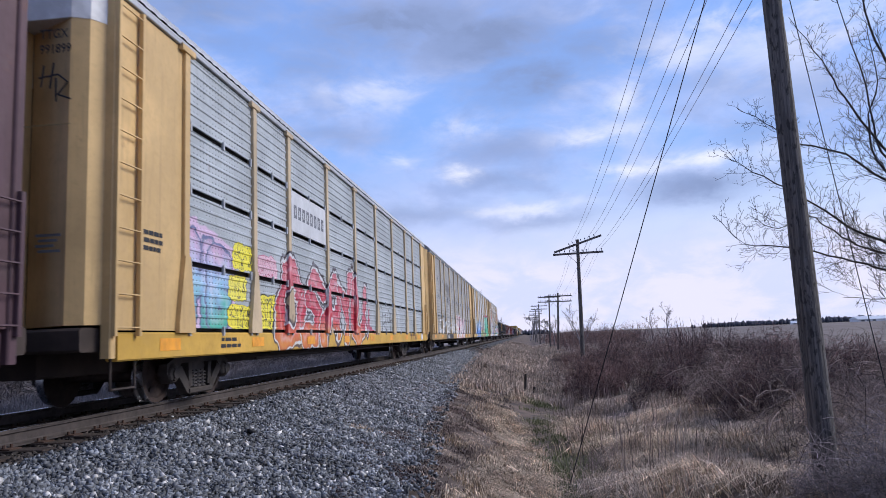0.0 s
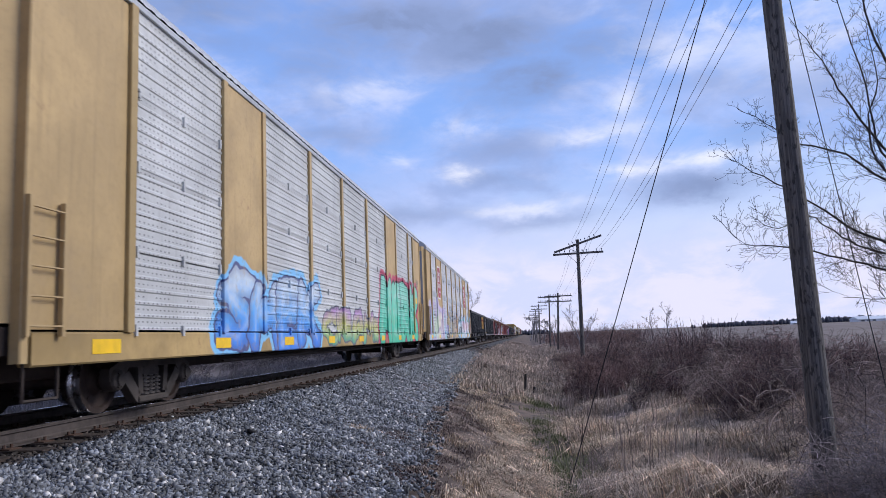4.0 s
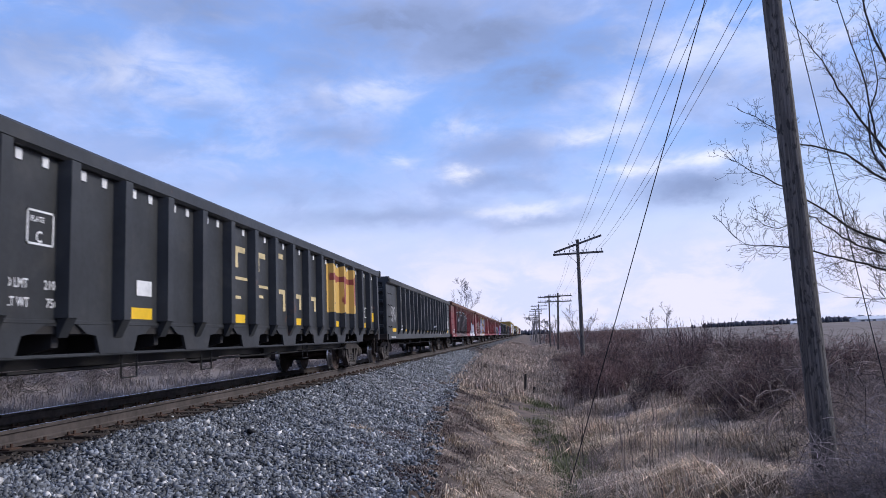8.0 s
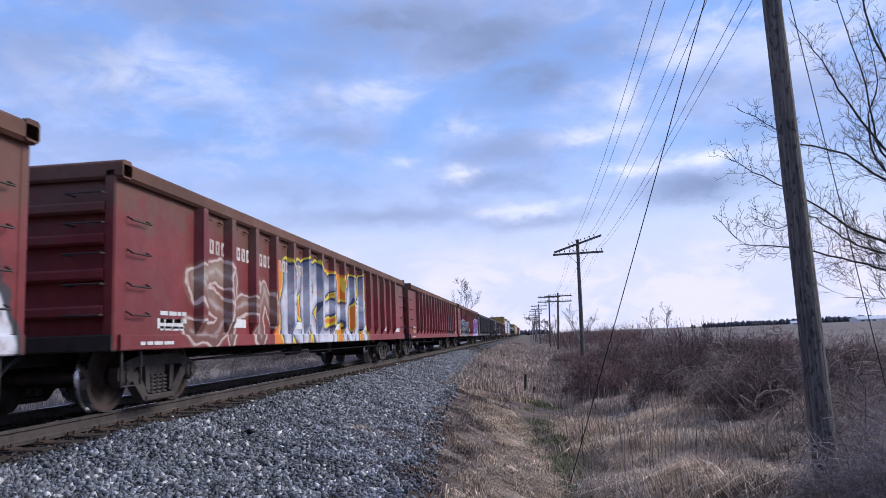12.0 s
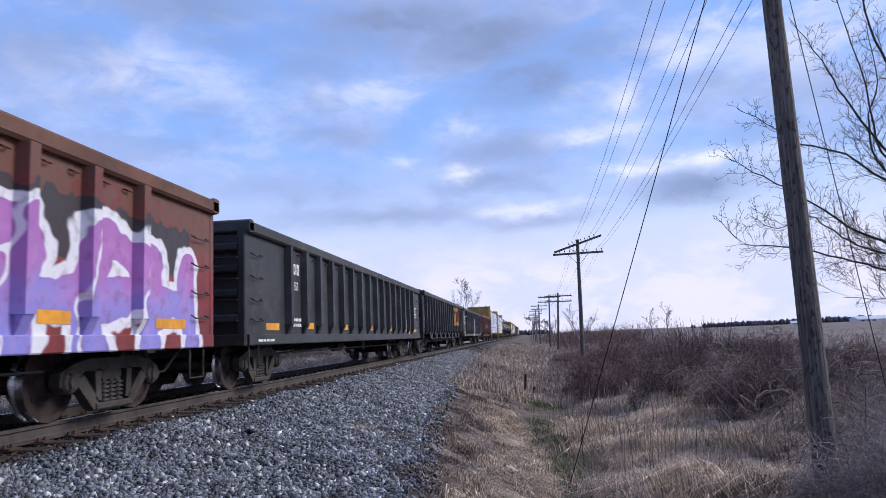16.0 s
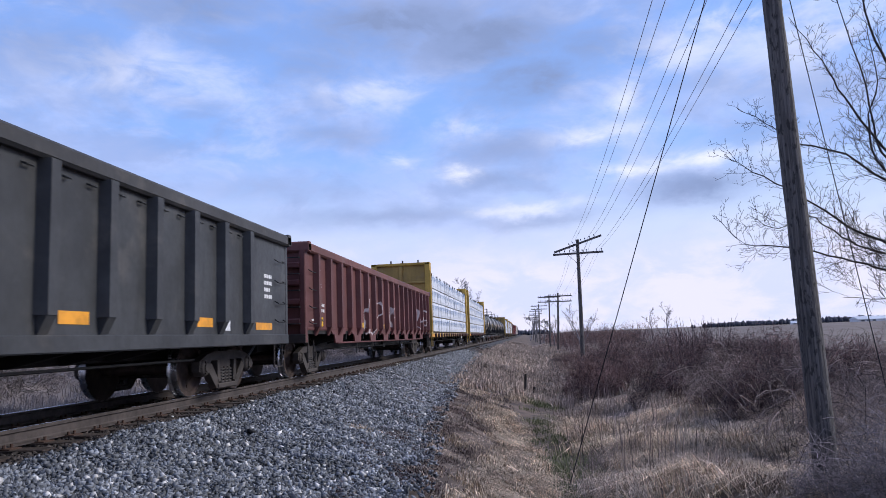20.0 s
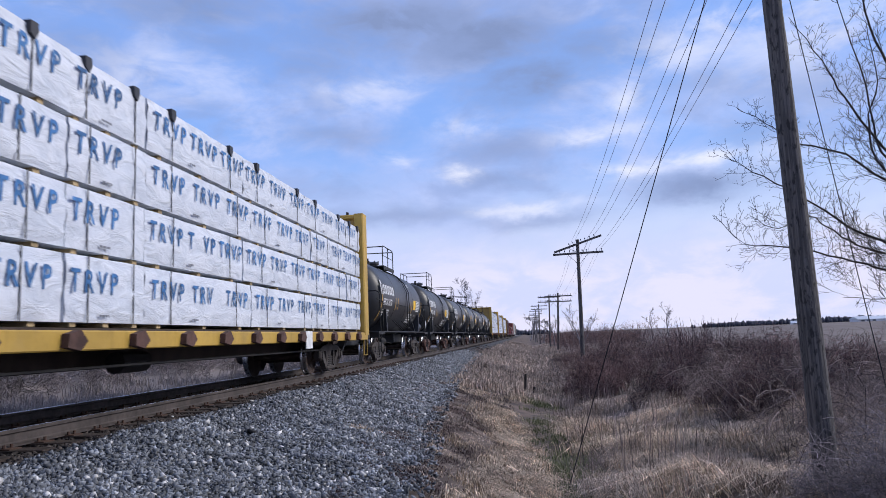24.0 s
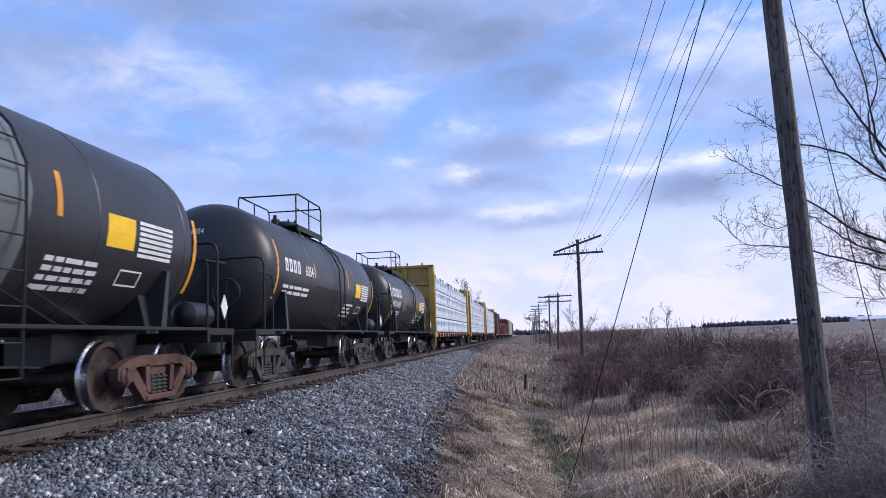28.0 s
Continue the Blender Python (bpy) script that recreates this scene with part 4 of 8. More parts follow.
def bare_tree(x, y, z, height, seed, label, levels=3, spread=0.6, radius=None, kids=4, material="bark", turn=0, thick=1.0, first=0.25, bend=0.18, lift=0.25, stems=None):
    rng = random.Random(seed)
    limbs = limb_tree(rng, height, levels, spread, radius or height * 0.018, first, kids, bend, lift, stems)
    limbs = [(p, [max(r, 0.0035 * thick) for r in rr], lv) for p, rr, lv in limbs]
    tree = new("bare_tree")
    tree.matrix_basis = pose(x, y, z, 0, 0, turn)
    tagged(tree, label, "tree")
    V, F = limbs_mesh(limbs, lambda lv: lv == 0, 8)
    part("trunk", np_mesh("trunk", V, F), material, tree)
    V, F = limbs_mesh(limbs, lambda lv: lv > 0)
    part("crown", np_mesh("crown", V, F), material, tree)
    return tree


def brush():
    """Tangled leafless brush: a few shrubs repeated at many turns and sizes, joined."""
    rng = random.Random(8)
    protos = []
    for k in range(7):
        V, F, base = [], [], 0
        for s in range(9):
            az, ln = rng.uniform(0, 6.28), rng.uniform(0.1, 0.5)
            limbs = limb_tree(rng, rng.uniform(0.9, 1.6), 2, 0.8, 0.007, 0.15, 3, 0.22, 0.2)
            m = pose(rng.gauss(0, 0.22), rng.gauss(0, 0.22), 0) @ Matrix.Rotation(ln, 4, Vector((math.cos(az), math.sin(az), 0)))
            limbs = [([m @ p for p in pts], [max(r, 0.0022) for r in rr], lv) for pts, rr, lv in limbs]
            v, f = limbs_mesh(limbs, lambda lv: True, 3)
            V.append(v)
            F.append(f + base)
            base += len(v)
        protos.append((np.concatenate(V), np.concatenate(F)))
    nr = np.random.default_rng(9)

    def spread_out(name, spots, material, label, tall):
        V, F, base = [], [], 0
        for x, y, s in spots:
            v, f = protos[nr.integers(0, 7)]
            a = nr.uniform(0, 6.28)
            c, t = math.cos(a), math.sin(a)
            q = v @ np.array([[c, t, 0], [-t, c, 0], [0, 0, 1.0]]) * np.array([s, s, s * tall])
            V.append(q + np.array([x, y, float(ground_z(x, y)) - 0.03]))
            F.append(f + base)
            base += len(v)
        tagged(part(name, np_mesh(name, np.concatenate(V), np.concatenate(F)), material), label, "brush", kind="stuff")

    red = [(nr.uniform(1.7, 3.6), 23 + 30 * nr.random() ** 1.3, nr.uniform(0.7, 1.15)) for i in range(90)]
    red += [(nr.uniform(3.6, 9.5), 19 + 40 * nr.random() ** 1.3, nr.uniform(0.75, 1.25)) for i in range(150)]
    red = [q for q in red if math.sin(1.7 * q[0] + 0.45 * q[1]) + math.sin(0.9 * q[1] - q[0]) > -0.7]
    spread_out("reddish_brush", red, "twig_red", "tangled leafless reddish-brown brush along the ditch", 0.95)
    grey = [(nr.uniform(3.6, 9.0), nr.uniform(8.5, 18), nr.uniform(0.45, 0.85)) for i in range(80)]
    grey += [(nr.uniform(0.6, 1.8), nr.uniform(11, 34), nr.uniform(0.3, 0.6)) for i in range(34)]
    spread_out("grey_brush", grey, "twig_grey", "tangled greyish bramble stems in the dry grass", 0.9)
    mixed = [(nr.uniform(2.6, 9.5), 16 + 36 * nr.random() ** 1.4, nr.uniform(0.6, 1.05)) for i in range(80)]
    spread_out("grey_brush_mixed", mixed, "twig_grey", "greyish leafless stems standing among the reddish brush", 1.0)

    def thicket(name, mounds, material, label, thick=1.0):
        """Rounded mounds filled with short curved twigs. mounds: x, y, half-width, height, twigs."""
        Vs, Fs, base = [], [], 0
        for mx, my, w, h, n in mounds:
            a, rr = nr.uniform(0, 6.28, n), nr.random(n) ** 0.5
            up = nr.random(n) ** 0.7 * (1 - 0.75 * rr ** 2)
            lump = 1 + 0.22 * np.sin(3 * a + mx * 5) + 0.12 * np.sin(7 * a + my)
            c = np.stack([mx + w * rr * lump * np.cos(a), my + w * rr * lump * np.sin(a), h * up * lump], 1)
            c[:, 2] += ground_z(c[:, 0], c[:, 1])
            d = nr.normal(size=(n, 3)) * np.array([1, 1, 0.8]) + np.stack([np.cos(a) * rr, np.sin(a) * rr, np.full(n, 0.5)], 1)
            d /= np.linalg.norm(d, axis=1)[:, None]
            side = np.cross(d, nr.normal(size=(n, 3)))
            side /= np.linalg.norm(side, axis=1)[:, None]
            other = np.cross(d, side)
            ln = nr.uniform(0.16, 0.5, n)[:, None] * (0.7 + 0.3 * w)
            curl = nr.uniform(-0.35, 0.35, n)[:, None]
            r = (nr.uniform(0.0022, 0.0042, n) * thick)[:, None]
            rings = []
            for f in (-0.5, -0.17, 0.17, 0.5):
                q = c + d * ln * f + side * ln * curl * (1 - 4 * f * f) + nr.normal(0, 0.008, (n, 3))
                rr2 = r * (1 - 0.5 * (f + 0.5))
                for k in range(3):
                    t = 2.094 * k
                    rings.append(q + (side * math.cos(t) + other * math.sin(t)) * rr2)
            Vs.append(np.stack(rings, 1).reshape(-1, 3))
            b = (np.arange(n) * 12)[:, None] + base
            for i in range(3):
                for k in range(3):
                    p, q = i * 3 + k, i * 3 + (k + 1) % 3
                    Fs.append(b + [p, q, q + 3])
                    Fs.append(b + [p, q + 3, p + 3])
            base += n * 12
        tagged(part(name, np_mesh(name, np.concatenate(Vs), np.concatenate(Fs)), material), label, "brush", kind="stuff")

    thicket("thicket", [(4.25, 14.6, 0.62, 1.15, 2600), (4.75, 15.2, 0.75, 1.0, 2600), (3.95, 16.2, 0.5, 0.8, 1200)], "thicket_twig", "dark rounded thicket of tangled leafless twigs in the grass")
    thicket("thicket", [(4.8, 21.8, 0.8, 1.25, 2200), (5.6, 22.4, 0.9, 1.4, 2200), (6.6, 22.5, 1.1, 1.1, 2000), (8.0, 21.5, 1.3, 1.1, 2400), (6.3, 17.0, 0.8, 0.8, 1600), (7.4, 17.6, 1.2, 1.0, 2400)], "thicket_twig", "dark maroon thicket of leafless shrubs", 1.4)
    thicket("thicket", [(2.3 + 0.25 * i + 0.5 * math.sin(5 * i), 24 + 2.1 * i, 0.8 + 0.2 * math.sin(3 * i), 1.0 + 0.25 * math.sin(7 * i), 1500) for i in range(9)], "thicket_twig", "dark reddish thicket along the ditch", 1.9)
    thicket("vine_tangle", [(5.15, 20.4, 0.7, 1.35, 900), (5.9, 20.6, 0.5, 1.0, 420), (4.6, 14.3, 0.7, 1.0, 140), (6.2, 12.8, 0.9, 0.9, 420), (5.2, 11.5, 0.7, 0.7, 260)], "vine_grey", "pale tangled vines grown over the thicket", 1.2)
    thicket("thicket", [(6.0, 12.6, 0.9, 1.1, 2200), (7.4, 13.6, 1.2, 1.4, 2600), (5.2, 10.6, 0.7, 0.8, 1300), (6.6, 10.8, 0.9, 1.0, 1600), (8.6, 15.5, 1.2, 1.3, 2000)], "twig_grey", "greyish thicket of thin leafless twigs beside the pole", 0.95)
    thicket("thicket", [(3.4, 19.5, 0.7, 0.75, 1300), (3.9, 26.5, 1.0, 1.0, 1500), (5.0, 29.0, 1.3, 1.2, 1800), (6.8, 27.0, 1.3, 1.1, 1800), (8.8, 27.0, 1.4, 1.2, 1800), (4.6, 36.0, 1.6, 1.3, 1600), (7.0, 35.0, 1.7, 1.3, 1600), (9.6, 33, 1.6, 1.2, 1500)], "thicket_twig", "dull brown thicket at the field's edge", 2.0)
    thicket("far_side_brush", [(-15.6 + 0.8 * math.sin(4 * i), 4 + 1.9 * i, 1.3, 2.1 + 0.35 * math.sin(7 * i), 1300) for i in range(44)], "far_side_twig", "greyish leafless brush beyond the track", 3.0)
    thicket("briar", [(3.35, 7.5, 0.45, 0.95, 1500), (4.0, 7.3, 0.55, 1.05, 1700), (4.4, 8.3, 0.6, 1.2, 1700), (3.0, 8.0, 0.35, 0.75, 700), (3.7, 6.5, 0.5, 0.7, 1200), (5.0, 9.4, 0.7, 1.1, 1500)], "briar_grey", "bluish-grey tangle of thin briar stems round the pole's foot", 0.85)
    whips = MB()
    for i in range(130):
        c = Vector((nr.normal(5.4, 0.45), nr.normal(24.5, 0.6), 0))
        c.z = float(ground_z(c.x, c.y)) - 0.05
        lean = Vector((nr.normal(0, 0.22), nr.normal(0, 0.2), 1.0)) * nr.uniform(1.0, 2.1)
        whips.tube([c, c + lean * 0.5 + Vector((nr.normal(0, 0.04), 0, 0)), c + lean], 0.006, 3)
    tagged(part("upright_shoots", whips, "twig_red"), "reddish upright leafless shoots above the thicket", "brush", kind="stuff")
    logs = MB()
    for i in range(14):
        c = Vector((nr.uniform(5.6, 8.8), nr.uniform(12.5, 18), 0))
        c.z = float(ground_z(c.x, c.y)) + nr.uniform(0.25, 1.0)
        a, ln = nr.normal(0, 0.5), nr.uniform(0.8, 2.2)
        logs.tube([c + Vector((math.cos(a) * ln * f, math.sin(a) * ln * f, 0.16 * math.sin(4 * f + i) + 0.1 * f)) for f in (-0.5, -0.25, 0, 0.25, 0.5)], nr.uniform(0.004, 0.010), 5)
    tagged(part("fallen_branches", logs, "vine_grey"), "pale fallen branches lying over the brush", "brush", kind="stuff")
    arcs = MB()
    for i in range(260):
        c = Vector((nr.uniform(3.0, 7.5), nr.uniform(8.0, 15.5), 0))
        c.z = float(ground_z(c.x, c.y))
        a, ln, h = nr.uniform(0, 6.28), nr.uniform(0.5, 1.5), nr.uniform(0.5, 1.15)
        pts = [c + Vector((math.cos(a) * ln * f + 0.08 * math.sin(9 * f + i), math.sin(a) * ln * f, h * 4 * f * (1 - 0.72 * f) * 0.72)) for f in (0, 0.15, 0.3, 0.45, 0.6, 0.75, 0.9, 1.0)]
        arcs.tube(pts, nr.uniform(0.0025, 0.0045), 3)
    tagged(part("bramble_arcs", arcs, "twig_grey"), "arching pale bramble canes in the grass", "brush", kind="stuff")
    far = [(nr.uniform(3.0, 14), 55 + 130 * nr.random() ** 1.2, nr.uniform(1.3, 2.0)) for i in range(170)]
    spread_out("far_brush", far, "twig_red", "leafless brush further along the line", 1.1)


brush()

def guided_tree(x, y, trunk, limbs, seed, label):
    """A leafless tree whose main limbs follow given lines (x, z) across the view; side branches and twigs grow from them."""
    rng = random.Random(seed)
    out = []

    def sprout(p, d, length, r, level):
        pts, rad = [p.copy()], [r]
        steps = 6 if level < 3 else 4
        curl = Vector((rng.gauss(0, 0.10), rng.gauss(0, 0.10), rng.gauss(0.05, 0.08)))
        for i in range(steps):
            d = (d + curl + Vector((rng.gauss(0, 0.12), rng.gauss(0, 0.12), rng.gauss(0, 0.12)))).normalized()
            p = p + d * (length / steps)
            pts.append(p.copy())
            rad.append(max(0.0030, r * (1 - 0.7 * (i + 1) / steps)))
        out.append((pts, rad, level))
        if level < 4:
            n = max(2, int(length / 0.13))
            for j in range(n):
                k = min(steps - 1, int((0.15 + 0.85 * (j + rng.random()) / n) * steps))
                side = 1 if (j + level) % 2 else -1
                branch(pts[k], (pts[k + 1] - pts[k]).normalized(), side, length * rng.uniform(0.28, 0.55), max(0.0034, rad[k] * 0.55), level + 1)

    def branch(p, d, side, length, r, level):
        flat = Vector((-d.z, rng.gauss(0, 0.45), d.x)).normalized() * side
        a = rng.uniform(0.5, 1.0)
        sprout(p, (d * math.cos(a) + flat * math.sin(a) + Vector((0, 0, 0.12))).normalized(), length, r, level)

    for guide, r0, r1 in limbs:
        deep = rng.uniform(-0.8, 0.8)
        ctl = [Vector((a - x, deep * (1 - i / len(guide)), b)) for i, (a, b) in enumerate(guide)]
        ctl = [ctl[0] * 2 - ctl[1]] + ctl + [ctl[-1] * 2 - ctl[-2]]
        pts = []
        for i in range(1, len(ctl) - 2):
            for k in range(4):
                f = k / 4
                a, b, c, d = ctl[i - 1:i + 3]
                q = (b * 2 + (c - a) * f + (a * 2 - b * 5 + c * 4 - d) * f * f + (b * 3 - a - c * 3 + d) * f ** 3) * 0.5
                pts.append(q + Vector((rng.gauss(0, 0.012), rng.gauss(0, 0.03), rng.gauss(0, 0.012))))
        pts.append(ctl[-2])
        n = len(pts)
        rad = [r0 + (r1 - r0) * i / (n - 1) for i in range(n)]
        out.append((pts, rad, 1))
        side = 1
        for i in range(2, n - 1):
            side = -side
            for k in range(2 if rng.random() < 0.7 else 1):
                branch(pts[i], (pts[i + 1] - pts[i]).normalized(), side if k == 0 else -side, rng.uniform(0.3, 0.95) * (1.1 - 0.5 * i / n), max(0.005, rad[i] * 0.36), 2)
    tree = new("bare_tree")
    z = float(ground_z(x, y)) - 0.1
    tree.matrix_basis = pose(x, y, 0)
    tagged(tree, label, "tree")
    V, F = limbs_mesh([([Vector((0, 0, z + (trunk - z) * i / 8)) + Vector((0.05 * math.sin(i), 0.05 * math.cos(2 * i), 0)) for i in range(9)], [0.19 * (1 - 0.09 * i) for i in range(9)], 0)], lambda lv: True, 10)
    part("trunk", np_mesh("trunk", V, F), "dark_bark", tree)
    V, F = limbs_mesh(out, lambda lv: True, 6)
    part("crown", np_mesh("crown", V, F), "dark_bark", tree)
    return tree


guided_tree(7.5, 13.2, 7.4, [
    (((7.5, 2.9), (6.9, 3.3), (6.44, 4.0), (6.28, 5.4), (5.9, 7.0)), 0.031, 0.006),
    (((7.5, 2.6), (6.43, 3.85), (5.93, 4.8), (5.57, 5.5), (5.1, 6.4)), 0.028, 0.005),
    (((7.5, 2.3), (6.37, 3.35), (6.19, 4.2), (6.42, 5.0), (6.4, 6.2)), 0.026, 0.005),
    (((7.5, 2.2), (6.35, 3.14), (5.7, 3.7), (5.0, 3.95), (4.6, 4.3), (4.0, 4.75)), 0.026, 0.004),
    (((7.5, 1.5), (6.24, 2.14), (5.69, 2.5), (5.0, 3.03), (4.2, 3.55), (3.75, 3.9)), 0.030, 0.004),
    (((7.5, 1.4), (6.19, 1.72), (5.63, 1.9), (4.7, 2.17), (4.0, 2.24), (3.47, 2.8)), 0.024, 0.004),
    (((7.5, 1.6), (6.22, 2.0), (5.67, 2.3), (5.1, 2.7), (4.6, 2.5), (4.1, 2.75)), 0.020, 0.004),
    (((7.5, 4.5), (7.0, 5.5), (6.6, 6.5), (6.5, 7.6)), 0.034, 0.008)], 42, "large leafless tree with long spreading dark branches")
bare_tree(9.6, 16.5, float(ground_z(9.6, 16.5)) - 0.1, 5.0, 47, "leafless tree with thin upswept branches", 4, 0.6, 0.08, 5, "dark_bark", thick=1.3, bend=0.2,
          stems=[(0.8, 180, 22, 2.3), (1.3, 165, 25, 2.6), (1.8, 195, 20, 2.4), (2.4, 175, 25, 2.0), (2.0, 20, 40, 2.2)])
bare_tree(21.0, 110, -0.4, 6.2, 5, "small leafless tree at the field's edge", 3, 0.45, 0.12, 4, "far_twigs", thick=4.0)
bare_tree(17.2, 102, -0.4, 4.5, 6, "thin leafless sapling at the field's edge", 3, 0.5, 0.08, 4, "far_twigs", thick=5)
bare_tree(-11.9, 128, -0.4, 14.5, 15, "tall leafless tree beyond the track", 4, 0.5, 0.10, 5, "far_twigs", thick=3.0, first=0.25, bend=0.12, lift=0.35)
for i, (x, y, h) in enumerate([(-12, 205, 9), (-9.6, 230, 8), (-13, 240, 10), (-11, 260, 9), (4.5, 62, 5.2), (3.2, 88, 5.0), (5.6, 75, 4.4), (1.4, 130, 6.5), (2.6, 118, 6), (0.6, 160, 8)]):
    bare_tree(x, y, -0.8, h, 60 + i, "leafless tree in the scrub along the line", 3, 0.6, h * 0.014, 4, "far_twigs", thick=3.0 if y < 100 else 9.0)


# ---- poles, wires and the guy ----
def utility_pole(x, y, z, top, lean, arms, radius, seed, label):
    """A tapered wooden pole with its cross-arms; lean: how far the top stands off, in x. arms: (height below the top, turn, tilt)."""
    rng = random.Random(seed)
    pole = new("utility_pole")
    pole.matrix_basis = pose(x, y, z)
    tagged(pole, label, "utility pole", "poles along the line")
    h = top - z
    V, F, n, m = [], [], 20, 14
    for i in range(n + 1):
        f = i / n
        r = radius * (1 - 0.30 * f)
        for k in range(m):
            a = 2 * math.pi * k / m
            w = r * (1 + 0.03 * math.sin(3 * a + 5 * f) + 0.015 * rng.gauss(0, 1))
            V.append((lean * f + w * math.cos(a), w * math.sin(a), h * f))
    for i in range(n):
        F += [[i * m + k, i * m + (k + 1) % m, (i + 1) * m + (k + 1) % m, (i + 1) * m + k] for k in range(m)]
    F.append(list(range(n * m, (n + 1) * m)))
    part("shaft", MB().add(V, F), "pole_wood", pole, "weathered grey wooden shaft", True)
    for drop, turn, tilt in arms:
        mount = pose(lean * (1 - drop / h), -radius * 0.75, h - drop, 0, tilt, turn)
        arm = part("cross_arm", MB().box(-1.5, 1.5, -0.05, 0.05, -0.06, 0.06, 0.01), "pole_wood", pole)
        arm.matrix_basis = mount
        for px in (-1.4, -1.1, -0.8, -0.5, -0.25, 0.25, 0.5, 0.8, 1.1, 1.4):
            if rng.random() < 0.12:
                continue
            part("insulator", MB().lathe([(0.06, 0.0), (0.06, 0.012), (0.13, 0.012), (0.14, 0.034), (0.18, 0.036), (0.21, 0.028), (0.23, 0.0)], "z", 8, (px, 0, 0)), "insulator", arm)
        for s in (-1, 1):
            b = part("brace", MB().cyl((0.06 * s, -0.02, -0.65), (0.62 * s, -0.03, -0.05), 0.012, 5), "wire", pole)
            b.matrix_basis = mount
    return pole


POLES = [(3.2, 8.5, 6.9, -0.12, 0.135), (3.2, 43.5, 6.35, 0.12, 0.135), (3.3, 80, 5.15, 0.3, 0.135), (2.9, 95, 5.8, 0.2, 0.12),
         (2.3, 135, 6.2, 0.1, 0.13), (2.2, 170, 6.3, 0.0, 0.13), (2.2, 205, 6.2, 0.0, 0.13), (2.1, 245, 6.3, 0.1, 0.13)]
for i, (x, y, top, lean, r) in enumerate(POLES):
    arms = [(0.35, 0, 0), (0.95, 0, 0)]
    if i == 1:
        arms = [(0.28, 0, -17.5), (0.85, 0, -1.0)]
    z = float(ground_z(x, y)) - 0.2
    utility_pole(x, y, z, top, lean, arms, r, 70 + i, "weathered wooden pole standing among the brush" if i == 0 else "old wooden line pole with two cross-arms and insulators")


def wire(a, b, sag, r, name, label):
    pts = []
    for i in range(25):
        f = i / 24
        p = Vector(a).lerp(Vector(b), f)
        pts.append((p.x, p.y, p.z - sag * 4 * f * (1 - f)))
    tagged(part(name, MB().tube(pts, r, 5), "line_wire" if name == "line_wire" else "wire"), label, "wire")


for near, far, z in ((2.41, 2.98, 6.33), (2.64, 3.26, 6.49), (3.13, 3.94, 6.45), (3.34, 4.28, 6.53), (3.95, 4.43, 5.73), (4.14, 4.63, 5.72)):
    wire((near, 8.5, 6.7), (far, 43.4, z), 0.5, 0.0062, "line_wire", "thin sagging wire strung between the poles")
    wire((far, 43.4, z), (far + 0.2, 80, z - 1.3), 0.5, 0.006, "line_wire", "thin sagging wire strung between the poles")
    wire((near, 8.5, 6.7), (near, -28, 6.7), 0.5, 0.0062, "line_wire", "thin sagging wire strung between the poles")
wire((3.0, 8.5, 6.6), (0.47, 11.3, -1.65), 0.0, 0.0070, "guy_wire", "dark steel guy wire slanting down into the ditch")
wire((3.2, 8.6, 5.9), (4.35, 9.2, -1.0), 0.0, 0.006, "ground_wire", "thin wire hanging slack beside the wooden pole")

# stubs of old posts in the ditch
for x, y, h in ((-0.20, 27.0, 0.95), (0.10, 25.0, 0.62)):
    post = part("fence_post", MB().cyl((0, 0, 0), (0.02, 0, h), 0.055, 8, 0.045), "bark")
    post.matrix_basis = pose(x, y, float(ground_z(x, y)) - 0.15, 3, 2, 0)
    tagged(post, "short dark broken wooden post in the ditch", "post")


# ---- the distance ----
def woods(name, x0, x1, y0, y1, n, h0, h1, seed, label):
    """A far wood as many rough clumps."""
    rng = np.random.default_rng(seed)
    ico = np.array([(0, 0, 1), (0.89, 0, 0.45), (0.28, 0.85, 0.45), (-0.72, 0.53, 0.45), (-0.72, -0.53, 0.45), (0.28, -0.85, 0.45), (0.72, 0.53, -0.45), (-0.28, 0.85, -0.45), (-0.89, 0, -0.45), (-0.28, -0.85, -0.45), (0.72, -0.53, -0.45), (0, 0, -1)])
    tri = np.array([[0, 1, 2], [0, 2, 3], [0, 3, 4], [0, 4, 5], [0, 5, 1], [1, 6, 2], [2, 7, 3], [3, 8, 4], [4, 9, 5], [5, 10, 1], [2, 6, 7], [3, 7, 8], [4, 8, 9], [5, 9, 10], [1, 10, 6], [11, 7, 6], [11, 8, 7], [11, 9, 8], [11, 10, 9], [11, 6, 10]])
    f = rng.random(n)
    x = x0 + (x1 - x0) * f + rng.normal(0, 6, n)
    y = y0 + (y1 - y0) * f + rng.normal(0, 12, n)
    h = rng.uniform(h0, h1, n)
    zz = ground_z(x, y)
    V = ico[None] * rng.uniform(0.6, 1.25, (n, 12, 1)) * np.stack([h * 0.35, h * 0.35, h * 0.62], 1)[:, None, :]
    V = V + np.stack([x, y, zz + h * 0.42], 1)[:, None, :]
    F = (tri[None] + (np.arange(n) * 12)[:, None, None]).reshape(-1, 3)
    tagged(part(name, np_mesh(name, V.reshape(-1, 3), F), "far_trees"), label, "woods", kind="stuff")


woods("far_woods", 150, 250, 630, 560, 380, 2.4, 4.4, 3, "dark line of evergreen woods across the field")
woods("far_woods", 330, 700, 900, 700, 400, 3, 6, 4, "dark line of evergreen woods across the field")
woods("far_woods", -60, 30, 1000, 1100, 200, 4, 8, 6, "bluish woods at the end of the line")


